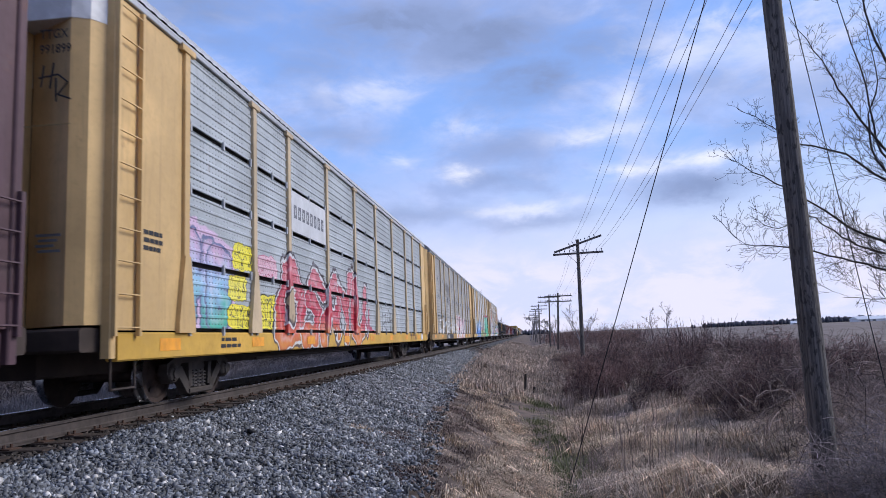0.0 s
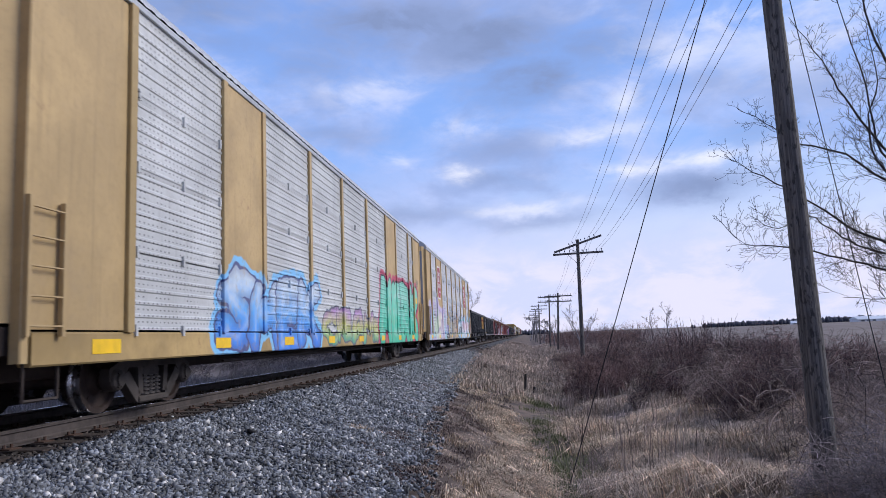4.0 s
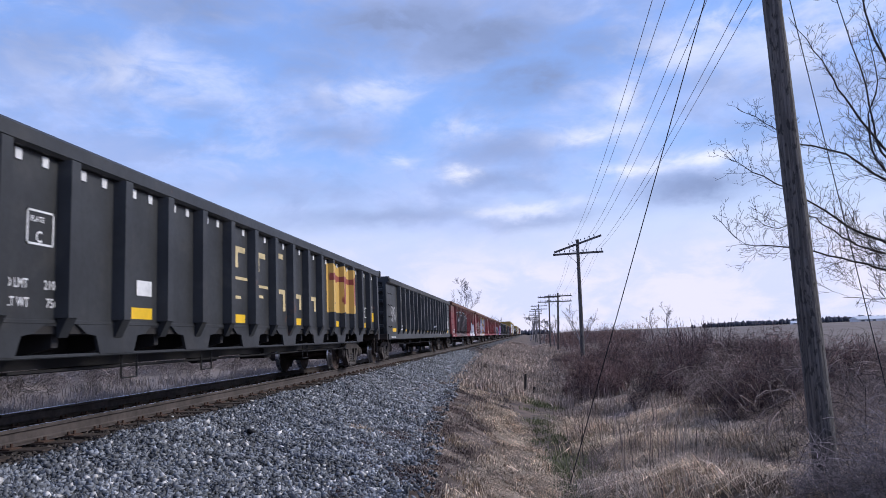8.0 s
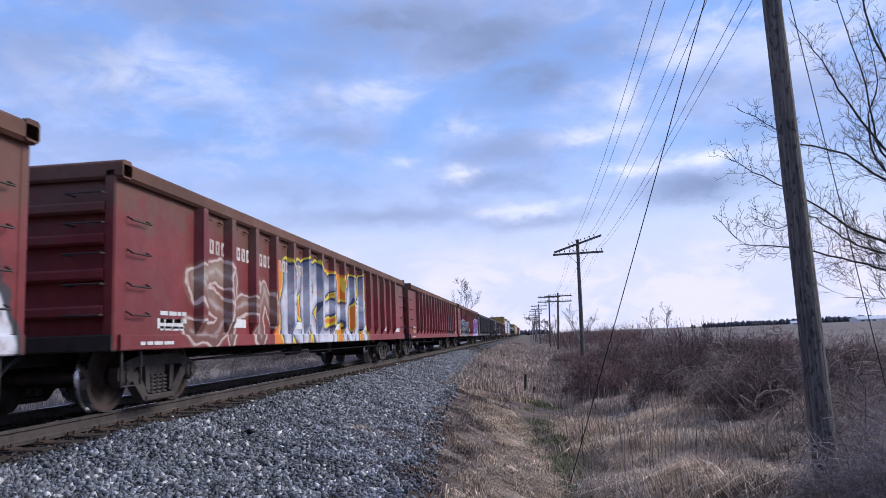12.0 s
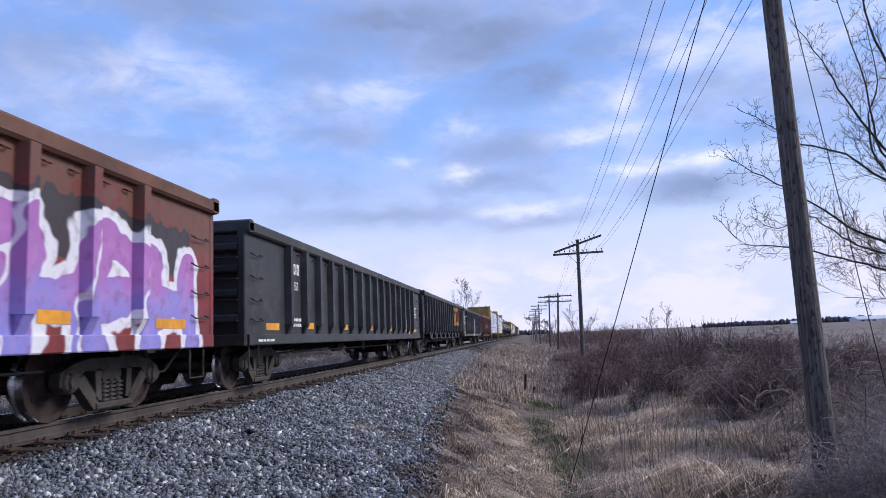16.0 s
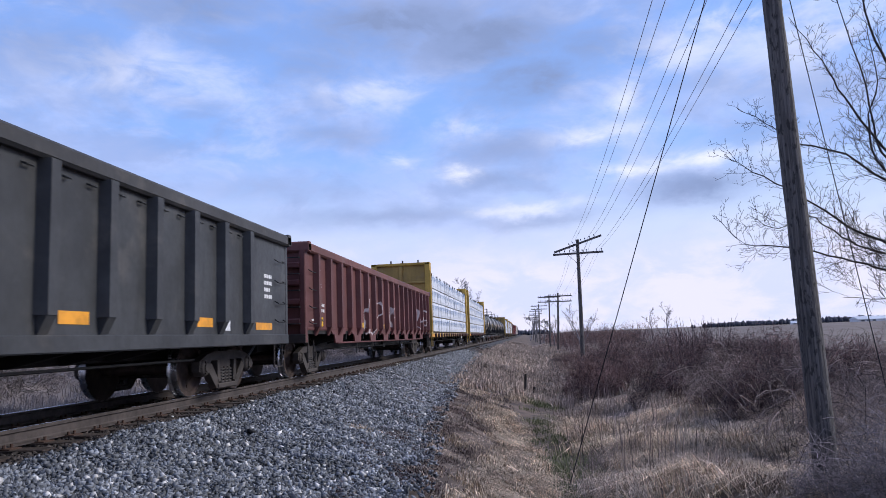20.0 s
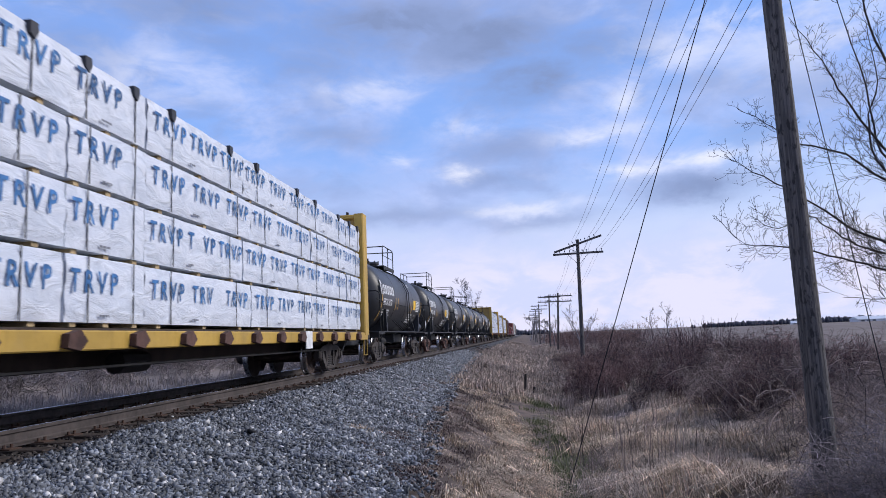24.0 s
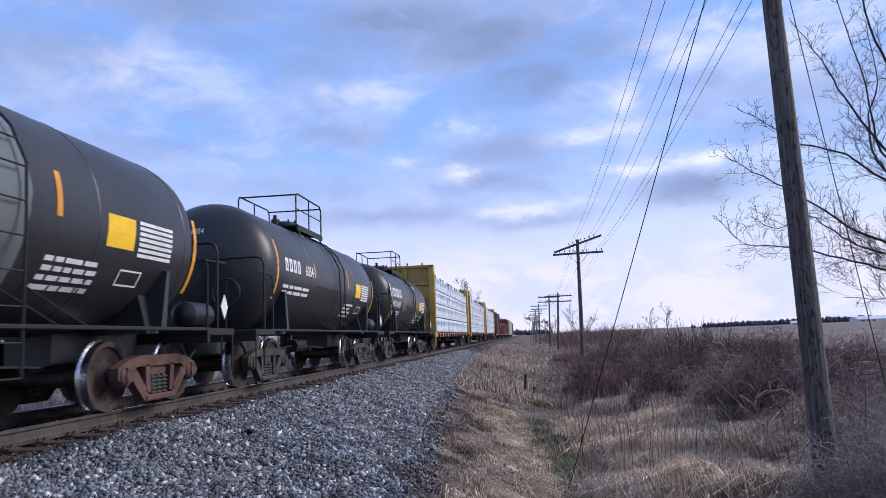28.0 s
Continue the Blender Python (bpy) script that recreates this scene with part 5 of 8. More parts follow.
def farm_shed(x, y, length, w, h, turn, label):
    shed = new("farm_building")
    shed.matrix_basis = pose(x, y, float(ground_z(x, y)) - 0.3, 0, 0, turn)
    tagged(shed, label, "farm building")
    part("wall", MB().box(-length / 2, length / 2, -w / 2, w / 2, 0, h), "white_wall", shed)
    part("roof", MB().prism([(-w / 2 - 0.4, h + 0.02), (0, h + w * 0.22), (w / 2 + 0.4, h + 0.02)], "x", -length / 2 - 0.3, length / 2 + 0.3), "metal_roof", shed)
    for k in range(3):
        part("door", MB().box(-length * 0.4 + k * length * 0.18, -length * 0.4 + k * length * 0.18 + 2.2, -w / 2 - 0.08, -w / 2 - 0.02, 0, min(2.4, h * 0.8)), "grey_paint", shed)


farm_shed(181, 500, 12, 7, 1.1, -12, "low white farm shed with a pale metal roof")
farm_shed(215, 480, 20, 9, 1.6, 8, "long white farm shed with a pale metal roof")
farm_shed(238, 470, 12, 8, 1.8, 0, "white farm shed with a pale metal roof")


# ---- the train ----
MOVING = []     # (thing, y of its front at the start)
WHEELSETS = []  # (wheelset, its truck-space place, radius, y of its axle at the start)
SHARED = {}


def shared(key, make, material, smooth=False):
    if key not in SHARED:
        me = make().mesh(key.split("/")[0], smooth)
        me.materials.append(MATS[material])
        SHARED[key] = me
    return SHARED[key]


def wheel_mesh(r):
    mb = MB()
    for s in (-1, 1):
        face = s * 0.815
        # rim face, dished plate and hub
        mb.lathe([(face, r * 0.985), (face, r * 0.84), (face - s * 0.035, r * 0.80), (face - s * 0.055, r * 0.45), (face - s * 0.01, r * 0.34), (face + s * 0.03, r * 0.30),
                  (face + s * 0.03, 0.0)], "x", 28)
        mb.lathe([(face - s * 0.145, 0.0), (face - s * 0.145, r + 0.024)], "x", 28)
        for k in range(3):
            a = 2 * math.pi * k / 3
            mb.cyl((face - s * 0.06, math.cos(a) * r * 0.62, math.sin(a) * r * 0.62), (face - s * 0.03, math.cos(a) * r * 0.62, math.sin(a) * r * 0.62), 0.03, 6)
    mb.cyl((-0.99, 0, 0), (0.99, 0, 0), 0.085, 10)
    return mb


def tread_mesh(r, s):
    mb = MB()
    for s in (s,):
        face = s * 0.815
        mb.lathe([(face - s * 0.145, r + 0.024), (face - s * 0.125, r + 0.027), (face - s * 0.108, r + 0.012), (face - s * 0.098, r), (face - s * 0.008, r - 0.004), (face, r * 0.985)], "x", 36)
    return mb


def side_frame_mesh(s):
    mb = MB()
    for s in (s,):
        a, b = sorted((s * 0.93, s * 1.06))
        top = [(-1.06, 0.40), (-1.06, 0.56), (-0.80, 0.66), (-0.5, 0.71), (0.5, 0.71), (0.80, 0.66), (1.06, 0.56), (1.06, 0.40), (0.78, 0.42), (0.62, 0.56), (-0.62, 0.56), (-0.78, 0.42)]
        mb.prism(top, "x", a, b)
        for k in (-1, 1):
            mb.prism([(k * 0.78, 0.44), (k * 0.62, 0.52), (k * 0.33, 0.22), (k * 0.33, 0.08), (k * 0.42, 0.10)][::k], "x", a, b)
            mb.prism([(k * 0.26, 0.20), (k * 0.37, 0.20), (k * 0.40, 0.58), (k * 0.29, 0.58)][::k], "x", a, b)
        mb.box(a - 0.02, b + 0.02, -0.38, 0.38, 0.08, 0.17, 0.02)
    return mb


def spring_mesh(s):
    mb = MB()
    for s in (s,):
        for y in (-0.15, 0.0, 0.15):
            for k in range(5):
                z = 0.19 + k * 0.052
                mb.lathe([(z - 0.016, 0.055), (z - 0.008, 0.072), (z + 0.010, 0.072), (z + 0.018, 0.055), (z - 0.016, 0.055)], "z", 9, (s * 1.0, y, 0))
            mb.cyl((s * 1.0, y, 0.17), (s * 1.0, y, 0.44), 0.045, 7)
    return mb


def bearing_mesh(s):
    mb = MB()
    for s in (s,):
        mb.lathe([(s * 0.92, 0.15), (s * 1.06, 0.15), (s * 1.09, 0.13), (s * 1.11, 0.09), (s * 1.13, 0.085), (s * 1.13, 0.0)], "x", 12)
        for k in range(3):
            a = 2 * math.pi * k / 3
            mb.cyl((s * 1.09, math.cos(a) * 0.10, math.sin(a) * 0.10), (s * 1.125, math.cos(a) * 0.10, math.sin(a) * 0.10), 0.02, 5)
    return mb


def bolster_mesh():
    mb = MB().box(-1.02, 1.02, -0.22, 0.22, 0.44, 0.56, 0.03).box(-0.5, 0.5, -0.28, 0.28, 0.50, 0.66, 0.03)
    for k in (-1, 1):
        mb.box(-0.75, 0.75, k * 0.36 - 0.06, k * 0.36 + 0.06, 0.30, 0.38, 0.02)
        mb.cyl((-0.7, k * 0.42, 0.34), (0.7, k * 0.42, 0.34), 0.03, 6)
    mb.cyl((0.35, -0.9, 0.52), (0.35, 0.9, 0.52), 0.025, 6)
    return mb


def truck(car, y, front, radius=0.457, steel="truck_steel"):
    """A two-axle truck with its centre at y in the car's space."""
    t = part("truck", shared("truck/" + steel, bolster_mesh, steel), steel, car)
    t.matrix_basis = pose(0, y, 0)
    for s in (1, -1):
        part("side_frame", shared("side_frame/%s%d" % (steel, s), lambda: side_frame_mesh(s), steel), steel, t, "heavy cast steel side frame")
        part("spring_nest", shared("spring_nest/%d" % s, lambda: spring_mesh(s), "spring_steel"), "spring_steel", t)
        for k in (-0.889, 0.889):
            bc = part("bearing", shared("bearing/%s%d" % (steel, s), lambda: bearing_mesh(s), steel), steel, t)
            bc.matrix_basis = pose(0, k, radius)
    for k in (-0.889, 0.889):
        w = part("wheelset", shared("wheelset/%.3f" % radius, lambda: wheel_mesh(radius), "wheel_face", True), "wheel_face", t)
        treads = [part("wheel_tread", shared("wheel_tread/%.3f/%d" % (radius, s), lambda: tread_mesh(radius, s), "wheel_tread", True), "wheel_tread", t, "polished bright wheel tread") for s in (1, -1)]
        for ob in treads:
            ob.matrix_basis = pose(0, k, radius)
        for ob in (w,):
            ob.matrix_basis = pose(0, k, radius)
            WHEELSETS.append((ob, k, radius, front + y + k))
    return t


def coupler(car, y, way):
    """Knuckle coupler, draft gear and air hose at an end; way -1: the front."""
    mb = MB().box(-0.09, 0.09, min(y, y + way * 0.55), max(y, y + way * 0.55), 0.74, 0.96, 0.02)
    mb.prism([(-0.2, y + way * 0.45), (0.12, y + way * 0.45), (0.2, y + way * 0.62), (0.14, y + way * 0.78), (0.02, y + way * 0.66), (-0.2, y + way * 0.70)][::way], "z", 0.72, 0.99)
    part("coupler", mb, "brown_underframe", car)
    pts = [(0.35, y, 0.78), (0.36, y + way * 0.25, 0.66), (0.30, y + way * 0.5, 0.42), (0.2, y + way * 0.72, 0.40)]
    part("air_hose", MB().tube(pts, 0.025, 6), "hose", car)


def grab_irons(car, y0, y1, zs, x, material, name="grab_iron"):
    for z in zs:
        part(name, MB().tube([(x, y0, z + 0.05), (x + 0.07, y0, z), (x + 0.07, y1, z), (x, y1, z + 0.05)], 0.011, 5), material, car)


def ladder(car, x, y0, y1, z0, z1, rungs, material, name="ladder"):
    mb = MB()
    for y in (y0, y1):
        mb.box(x, x + 0.06, y - 0.03, y + 0.03, z0, z1, 0.006)
    lad = part(name, mb, material, car)
    for i in range(rungs):
        z = z0 + 0.1 + (z1 - z0 - 0.2) * i / (rungs - 1)
        part("rung", MB().cyl((x + 0.05, y0, z), (x + 0.05, y1, z), 0.012, 5), material, lad)
    return lad


def begin(name, label, category, front, group="cars of the train"):
    car = new(name)
    tagged(car, label, category, group)
    MOVING.append((car, front))
    car.matrix_basis = pose(TRACK, front, 0)
    return car


# ---- covered car carriers ----
def corrugated(y0, y1, z0, z1, x, s, pitch=0.158, deep=0.014):
    """A sheet with flat-topped ridges running along the car."""
    prof, z = [], z0
    while z < z1 - 0.01:
        for dz, dx in ((0.0, 0.0), (0.028, 0.0), (0.043, deep), (0.143, deep)):
            if z + dz <= z1:
                prof.append((x + s * (dx - deep), z + dz))
        z += pitch
    prof.append((x - s * deep, z1))
    n = len(prof)
    v = [(a, y, b) for y in (y0, y1) for a, b in prof]
    f = [[i, i + 1, n + i + 1, n + i] if s > 0 else [i, n + i, n + i + 1, i + 1] for i in range(n - 1)]
    return MB().add(v, f)


def autorack(front, length, posts, look_of, label, wide=(), seed=0, gap=0.05, plates=True, clear=()):
    """A long covered car carrier. posts: y of the posts; wide: (y0, y1) smooth panels; clear: stretches of the sill without marks; look_of: its materials."""
    car = begin("car_carrier", label, "freight car", front)
    W, zb, ze = 1.6, 1.02, 5.06
    panel, frame_mat, sill_mat, door_mat, roof_mat = (look_of[k] for k in ("panel", "post", "sill", "door", "roof"))
    first, last = posts[0], posts[-1]
    cuts = look_of.get("stretches", ())

    def of(mat, y):
        """The material of a stretch of the car, where its paint changes along it."""
        return "%s_%d" % (mat, sum(y > c for c in cuts)) if cuts and mat in (panel, sill_mat, door_mat) else mat

    for s in (1, -1):
        a, b = sorted((s * 1.44, s * 1.585))
        ends = (0.25, *cuts, length - 0.25)
        for y0, y1 in zip(ends, ends[1:]):
            part("side_sill", MB().box(a, b, y0, y1, 0.66, 1.0, 0.02), of(sill_mat, y0 + 0.1), car)
        zs = [zb, 1.97, 3.03, 3.96, ze]
        for y0, y1 in zip(posts, posts[1:]):
            mid = (y0 + y1) / 2
            smooth = any(p <= mid <= q for p, q in wide)
            for k, (z0, z1) in enumerate(zip(zs, zs[1:])):
                if smooth:
                    a, b = sorted((s * (W - 0.045), s * (W - 0.005)))
                    if k == 0:
                        part("smooth_panel", MB().box(a, b, y0 + 0.05, y1 - 0.05, zb, ze, 0.005), of(door_mat, mid), car)
                    continue
                p = corrugated(y0 + 0.06, y1 - 0.06, z0 + gap * 0.5, z1 - gap * 0.5, W - 0.03, s)
                part("side_panel", p, of(panel, mid), car)
                if plates and s > 0:
                    for f in (0.06, 0.5, 0.94):
                        yy = y0 + (y1 - y0) * f
                        part("clip", MB().box(W - 0.03, W + 0.012, yy - 0.025, yy + 0.025, z0 - 0.07, z0 + 0.07, 0.004), of(look_of.get("clip", panel), mid), car)
        for y in posts:
            wdt = 0.075
            p = MB().box(min(s * (W - 0.10), s * (W + 0.03)), max(s * (W - 0.10), s * (W + 0.03)), y - wdt, y + wdt, zb - 0.02, ze, 0.008)
            if look_of.get("gusset"):
                q = [(y - wdt, 2.05), (y + wdt, 2.05), (y + wdt + 0.16, zb + 0.1), (y + wdt + 0.16, zb - 0.03), (y - wdt - 0.16, zb - 0.03), (y - wdt - 0.16, zb + 0.1)]
                p.prism(q, "x", min(s * (W - 0.02), s * (W + 0.045)), max(s * (W - 0.02), s * (W + 0.045)))
                p.box(min(s * (W - 0.02), s * (W + 0.05)), max(s * (W - 0.02), s * (W + 0.05)), y - 0.2, y + 0.2, ze - 0.08, ze + 0.02, 0.008)
            part("post", p, frame_mat if y in (first, last) else of(look_of.get("mid", frame_mat), y), car)
        # smooth ends of the side, with a corner post and the ladder
        for y0, y1 in ((0.12, first - 0.075), (last + 0.075, length - 0.12)):
            a, b = sorted((s * (W - 0.06), s * (W - 0.02)))
            part("end_panel", MB().box(a, b, y0, y1, zb, ze - 0.02, 0.005), of(door_mat, y0), car)
            a, b = sorted((s * (W - 0.12), s * (W + 0.01)))
            yy = y0 if y0 < 1 else y1
            part("corner_post", MB().box(a, b, yy - 0.06, yy + 0.06, 0.7, ze, 0.015), of(door_mat, yy), car)
        part("top_rail", MB().box(min(s * (W - 0.12), s * (W + 0.02)), max(s * (W - 0.12), s * (W + 0.02)), 0.1, length - 0.1, ze - 0.01, ze + 0.09, 0.01), look_of.get("rail", frame_mat), car)
    ladder(car, W, 0.10, 0.62, 0.95, look_of.get("climb", ze - 0.05), 5 if "climb" in look_of else 11, of(door_mat, 0.3))
    ladder(car, W, length - 0.62, length - 0.10, 0.95, 2.3, 5, of(door_mat, length - 0.3))
    # arched, ribbed roof
    arc = [(x, ze + 0.10 + 0.56 * (1 - (abs(x) / (W + 0.02)) ** 2.4) ** 0.6) for x in (W + 0.02) * np.sin(np.linspace(-math.pi / 2, math.pi / 2, 17))]
    v, f, n = [], [], len(arc)
    k = int((length - 0.3) / 0.28)
    for i in range(k + 1):
        y = 0.15 + (length - 0.3) * i / k
        for yy, up in ((y, 0.0), (y + 0.10, 0.0), (y + 0.12, 0.014), (y + 0.24, 0.014)):
            v += [(float(a), min(yy, length - 0.15), float(b) + up) for a, b in arc]
    rows = len(v) // n
    f = [[j * n + i, j * n + i + 1, (j + 1) * n + i + 1, (j + 1) * n + i] for j in range(rows - 1) for i in range(n - 1)]
    part("roof", MB().add(v, f), roof_mat, car)
    # folding end doors, rounded at the corners
    for y, s in ((0.16, -1), (length - 0.16, 1)):
        outl = [(-W + 0.1, y), (-W + 0.1, y + s * 0.10), (-1.40, y + s * 0.27), (-1.22, y + s * 0.36), (1.22, y + s * 0.36), (1.40, y + s * 0.27), (W - 0.1, y + s * 0.10), (W - 0.1, y)]
        lo = [[outl[0], outl[1], outl[2], outl[3], (-0.5, y)], [(-0.49, y), (-0.49, y + s * 0.36), (0.49, y + s * 0.36), (0.49, y)], [(0.5, y), outl[4], outl[5], outl[6], outl[7]]]
        for poly in lo:
            part("end_door", MB().prism(poly if s < 0 else poly[::-1], "z", 1.08, ze + 0.12), of(door_mat, y), car)
        gable = [(-W, ze + 0.10)] + [(float(a), float(b)) for a, b in arc] + [(W, ze + 0.10)]
        part("gable", MB().prism(gable, "y", y - 0.02, y + 0.02), roof_mat, car)
        part("end_sill", MB().box(-1.45, 1.45, min(y, y + s * 0.42), max(y, y + s * 0.42), 0.78, 1.05, 0.03), "brown_underframe", car)
    # added dark sheets make the panel slots read as inner shade; step at the front corner
    part("inside_shade", MB().box(-1.50, -1.47, 1.0, length - 1.0, 1.02, 5.05).box(1.47, 1.50, 1.0, length - 1.0, 1.02, 5.05), "underframe", car)
    for y in (0.25, length - 0.75):
        part("step", MB().tube([(1.5, y, 0.7), (1.5, y, 0.34), (1.5, y + 0.5, 0.34), (1.5, y + 0.5, 0.7)], 0.022, 5), "brown_underframe", car)
    part("center_sill", MB().box(-0.55, 0.55, 0.3, length - 0.3, 0.48, 0.95, 0.03).box(-1.42, 1.42, 0.3, length - 0.3, 0.90, 1.0), "brown_underframe", car)
    pipe = MB().tube([(1.25, 5.3, 0.55), (1.25, length - 5.3, 0.55)], 0.025, 5)
    for y in np.arange(6, length - 6, 2.4):
        pipe.box(-1.3, 1.3, y - 0.06, y + 0.06, 0.62, 0.9)
    part("brake_rigging", pipe, "brown_underframe", car)
    truck(car, 3.45, front, 0.42)
    truck(car, length - 3.45, front, 0.42)
    coupler(car, 0.0, -1)
    coupler(car, length, 1)
    # yellow reflective marks along the sill
    for y in np.arange(1.2, length - 1, 3.1):
        if any(p < y + 0.6 and y < q for p, q in clear):
            continue
        sign_bars(car, [(y, y + 0.55, 0.76, 0.92)], look_of.get("mark", "orange_tape"), lambda z: 1.585, "reflective_mark")
    return car


def flat_side(x):
    return lambda z: x


def blocks(car, y, z, h, n, material, at, slant=0.0, name="name_block", gap=0.2):
    """A lettered name as plain open frames, one for each letter."""
    w, t = h * 0.66, h * 0.24
    mb = MB()
    for i in range(n):
        a = y + i * (w + h * gap)
        bars = [(a, a + t, z, z + h), (a + t, a + w - t, z + h - t, z + h), (a + w - t, a + w, z, z + h), (a + t, a + w - t, z, z + t)]
        for y0, y1, z0, z1 in bars:
            v = [(at(q) + 0.006, p + (q - z) * slant, q) for q in (z0, (z0 + z1) / 2, z1) for p in (y0, y1)]
            mb.add(v, [[0, 1, 3, 2], [2, 3, 5, 4]])
    return part(name, mb, material, car)


P = dict  # spray pieces
GREY_STEEL = (0.42, 0.45, 0.47)
INK = (0.03, 0.03, 0.035)
TAN = (0.62, 0.42, 0.185)
# what is sprayed on the silver car
SILVER_CAR = [
    P(box=(5.6, 12.9, 0.70, 2.45), throw="DSAYU", fat=0.20, rim_w=0.06, fills=[(0.62, 0.20, 0.05), (0.55, 0.02, 0.05), (0.46, 0.02, 0.05), (0.60, 0.16, 0.20)], line=(0.58, 0.60, 0.62), edge=(0.20, 0.01, 0.03), halo=(0.05, 0.035, 0.045), halo_w=0.08, seed=6, jag=0.12, warp=0.8, slant=0.12),
    P(box=(12.6, 14.2, 0.95, 1.85), throw="WL", fat=0.06, fills=[(0.42, 0.05, 0.10)], line=INK, seed=9, slant=0.25)]
GREY_CAR = [
    P(box=(3.4, 7.4, 0.98, 1.95), throw="CAML", fat=0.062, fills=[(0.76, 0.76, 0.76)], line=INK, seed=12, warp=0.6),
    P(box=(7.5, 13.2, 0.98, 1.75), throw="EANKMSE", fat=0.05, fills=[(0.68, 0.67, 0.67)], line=INK, seed=13, warp=0.6),
    P(box=(12.9, 18.6, 0.66, 2.15), throw="HTEMK", fat=0.19, rim_w=0.045, fills=[(0.66, 0.66, 0.70), (0.74, 0.70, 0.72), (0.68, 0.52, 0.56)], line=(0.40, 0.06, 0.11), edge=(0.66, 0.46, 0.52), halo=(0.74, 0.70, 0.71), halo_w=0.10, seed=14, warp=0.7, jag=0.15)]
WHITE_CAR = [
    P(box=(4.4, 9.6, 0.66, 2.1), throw="SHEK", fat=0.24, fills=[(0.05, 0.22, 0.72), (0.10, 0.38, 0.80), (0.55, 0.65, 0.75)], line=(0.06, 0.08, 0.22), halo=(0.2, 0.5, 0.8), seed=17),
    P(box=(10.0, 17.0, 0.7, 1.7), throw="CRAME", fat=0.16, fills=[(0.10, 0.40, 0.25), (0.50, 0.50, 0.12), (0.45, 0.25, 0.5)], line=(0.1, 0.1, 0.15), seed=18),
    P(box=(16.6, 24.3, 0.62, 2.85), throw="MERK", fat=0.46, rim_w=0.07, fills=[(0.05, 0.50, 0.32), (0.08, 0.58, 0.40), (0.22, 0.62, 0.48)], line=INK, edge=(0.03, 0.30, 0.22), halo=(0.48, 0.05, 0.12), halo_w=0.16, seed=21, jag=0.1, round=0.2)]
PALE_CAR = [
    P(box=(0.7, 8.5, 0.62, 2.35), throw="KWEAL", fat=0.25, rim_w=0.03, fills=[(0.40, 0.62, 0.66), (0.62, 0.66, 0.60), (0.58, 0.52, 0.68)], tints=[(0.20, 0.62, 0.66), (0.52, 0.70, 0.42), (0.72, 0.68, 0.48), (0.62, 0.42, 0.60), (0.26, 0.60, 0.70)], line=(0.30, 0.22, 0.38), edge=(0.42, 0.34, 0.52), halo=(0.50, 0.44, 0.64), halo_w=0.26, seed=24, warp=0.9, jag=0.2),
    P(box=(8.2, 16.9, 0.60, 2.45), throw="AVYNWAYVMA", fat=0.12, rim_w=0.05, fills=[(0.30, 0.34, 0.36), (0.50, 0.44, 0.28), (0.46, 0.40, 0.30)], tints=[(0.62, 0.26, 0.07), (0.62, 0.48, 0.16), (0.30, 0.46, 0.58), (0.62, 0.52, 0.36), (0.14, 0.14, 0.15), (0.60, 0.36, 0.16)], line=INK, edge=(0.12, 0.12, 0.13), halo=(0.20, 0.26, 0.34), halo_w=0.12, seed=27, warp=1.0, jag=0.4, slant=0.2),
    P(box=(15.1, 17.4, 0.60, 2.25), throw="C", fat=0.24, rim_w=0.06, fills=[(0.20, 0.45, 0.70), (0.66, 0.70, 0.74), (0.24, 0.50, 0.72)], line=INK, halo=(0.20, 0.30, 0.40), halo_w=0.10, seed=28),
    P(box=(17.2, 24.6, 0.60, 2.35), throw="OEWMU", fat=0.27, rim_w=0.045, fills=[(0.34, 0.60, 0.78), (0.70, 0.68, 0.74), (0.66, 0.40, 0.48), (0.30, 0.58, 0.76)], line=(0.14, 0.18, 0.28), edge=(0.66, 0.68, 0.74), halo=(0.24, 0.24, 0.27), halo_w=0.12, seed=29, jag=0.15, warp=0.6)]
paint("rack_silver", (0.41, 0.45, 0.48), 0.5, 0.0, 0.18, 0.04, holes=True, streak=0.25, dust=0.12, pieces=[
    P(box=(1.9, 3.3, 1.02, 2.5), throw="HB", fat=0.17, fills=[(0.05, 0.42, 0.28), (0.30, 0.52, 0.75), (0.62, 0.40, 0.58)], line=(0.12, 0.14, 0.28), halo=(0.62, 0.45, 0.62), seed=1),
    P(box=(3.3, 4.35, 1.04, 1.45), bubble=True, fills=[(0.80, 0.70, 0.04)], line=(0.04, 0.04, 0.03), seed=2),
    P(box=(3.35, 4.1, 1.5, 1.95), bubble=True, fills=[(0.80, 0.72, 0.08)], line=(0.10, 0.09, 0.05), seed=3),
    P(box=(3.5, 4.4, 2.02, 2.48), bubble=True, fills=[(0.80, 0.72, 0.04)], line=(0.05, 0.05, 0.03), seed=4),
    P(box=(4.6, 5.75, 1.04, 1.68), bubble=True, fills=[(0.80, 0.70, 0.03)], line=(0.04, 0.04, 0.03), seed=5),
    P(box=(4.6, 5.6, 1.95, 2.42), bubble=True, fills=[(0.66, 0.42, 0.50)], line=(0.40, 0.05, 0.12), seed=6),
    *SILVER_CAR,
    P(box=(14.9, 18.2, 1.02, 1.85), throw="CRAHD", fat=0.03, fills=[(0.07, 0.07, 0.08)], line=INK, seed=8, warp=0.6)])
paint("rack_post_sprayed", (0.53, 0.41, 0.26), 0.55, 0, 0.2, 0.08, streak=0.3, dust=0.12, pieces=SILVER_CAR)
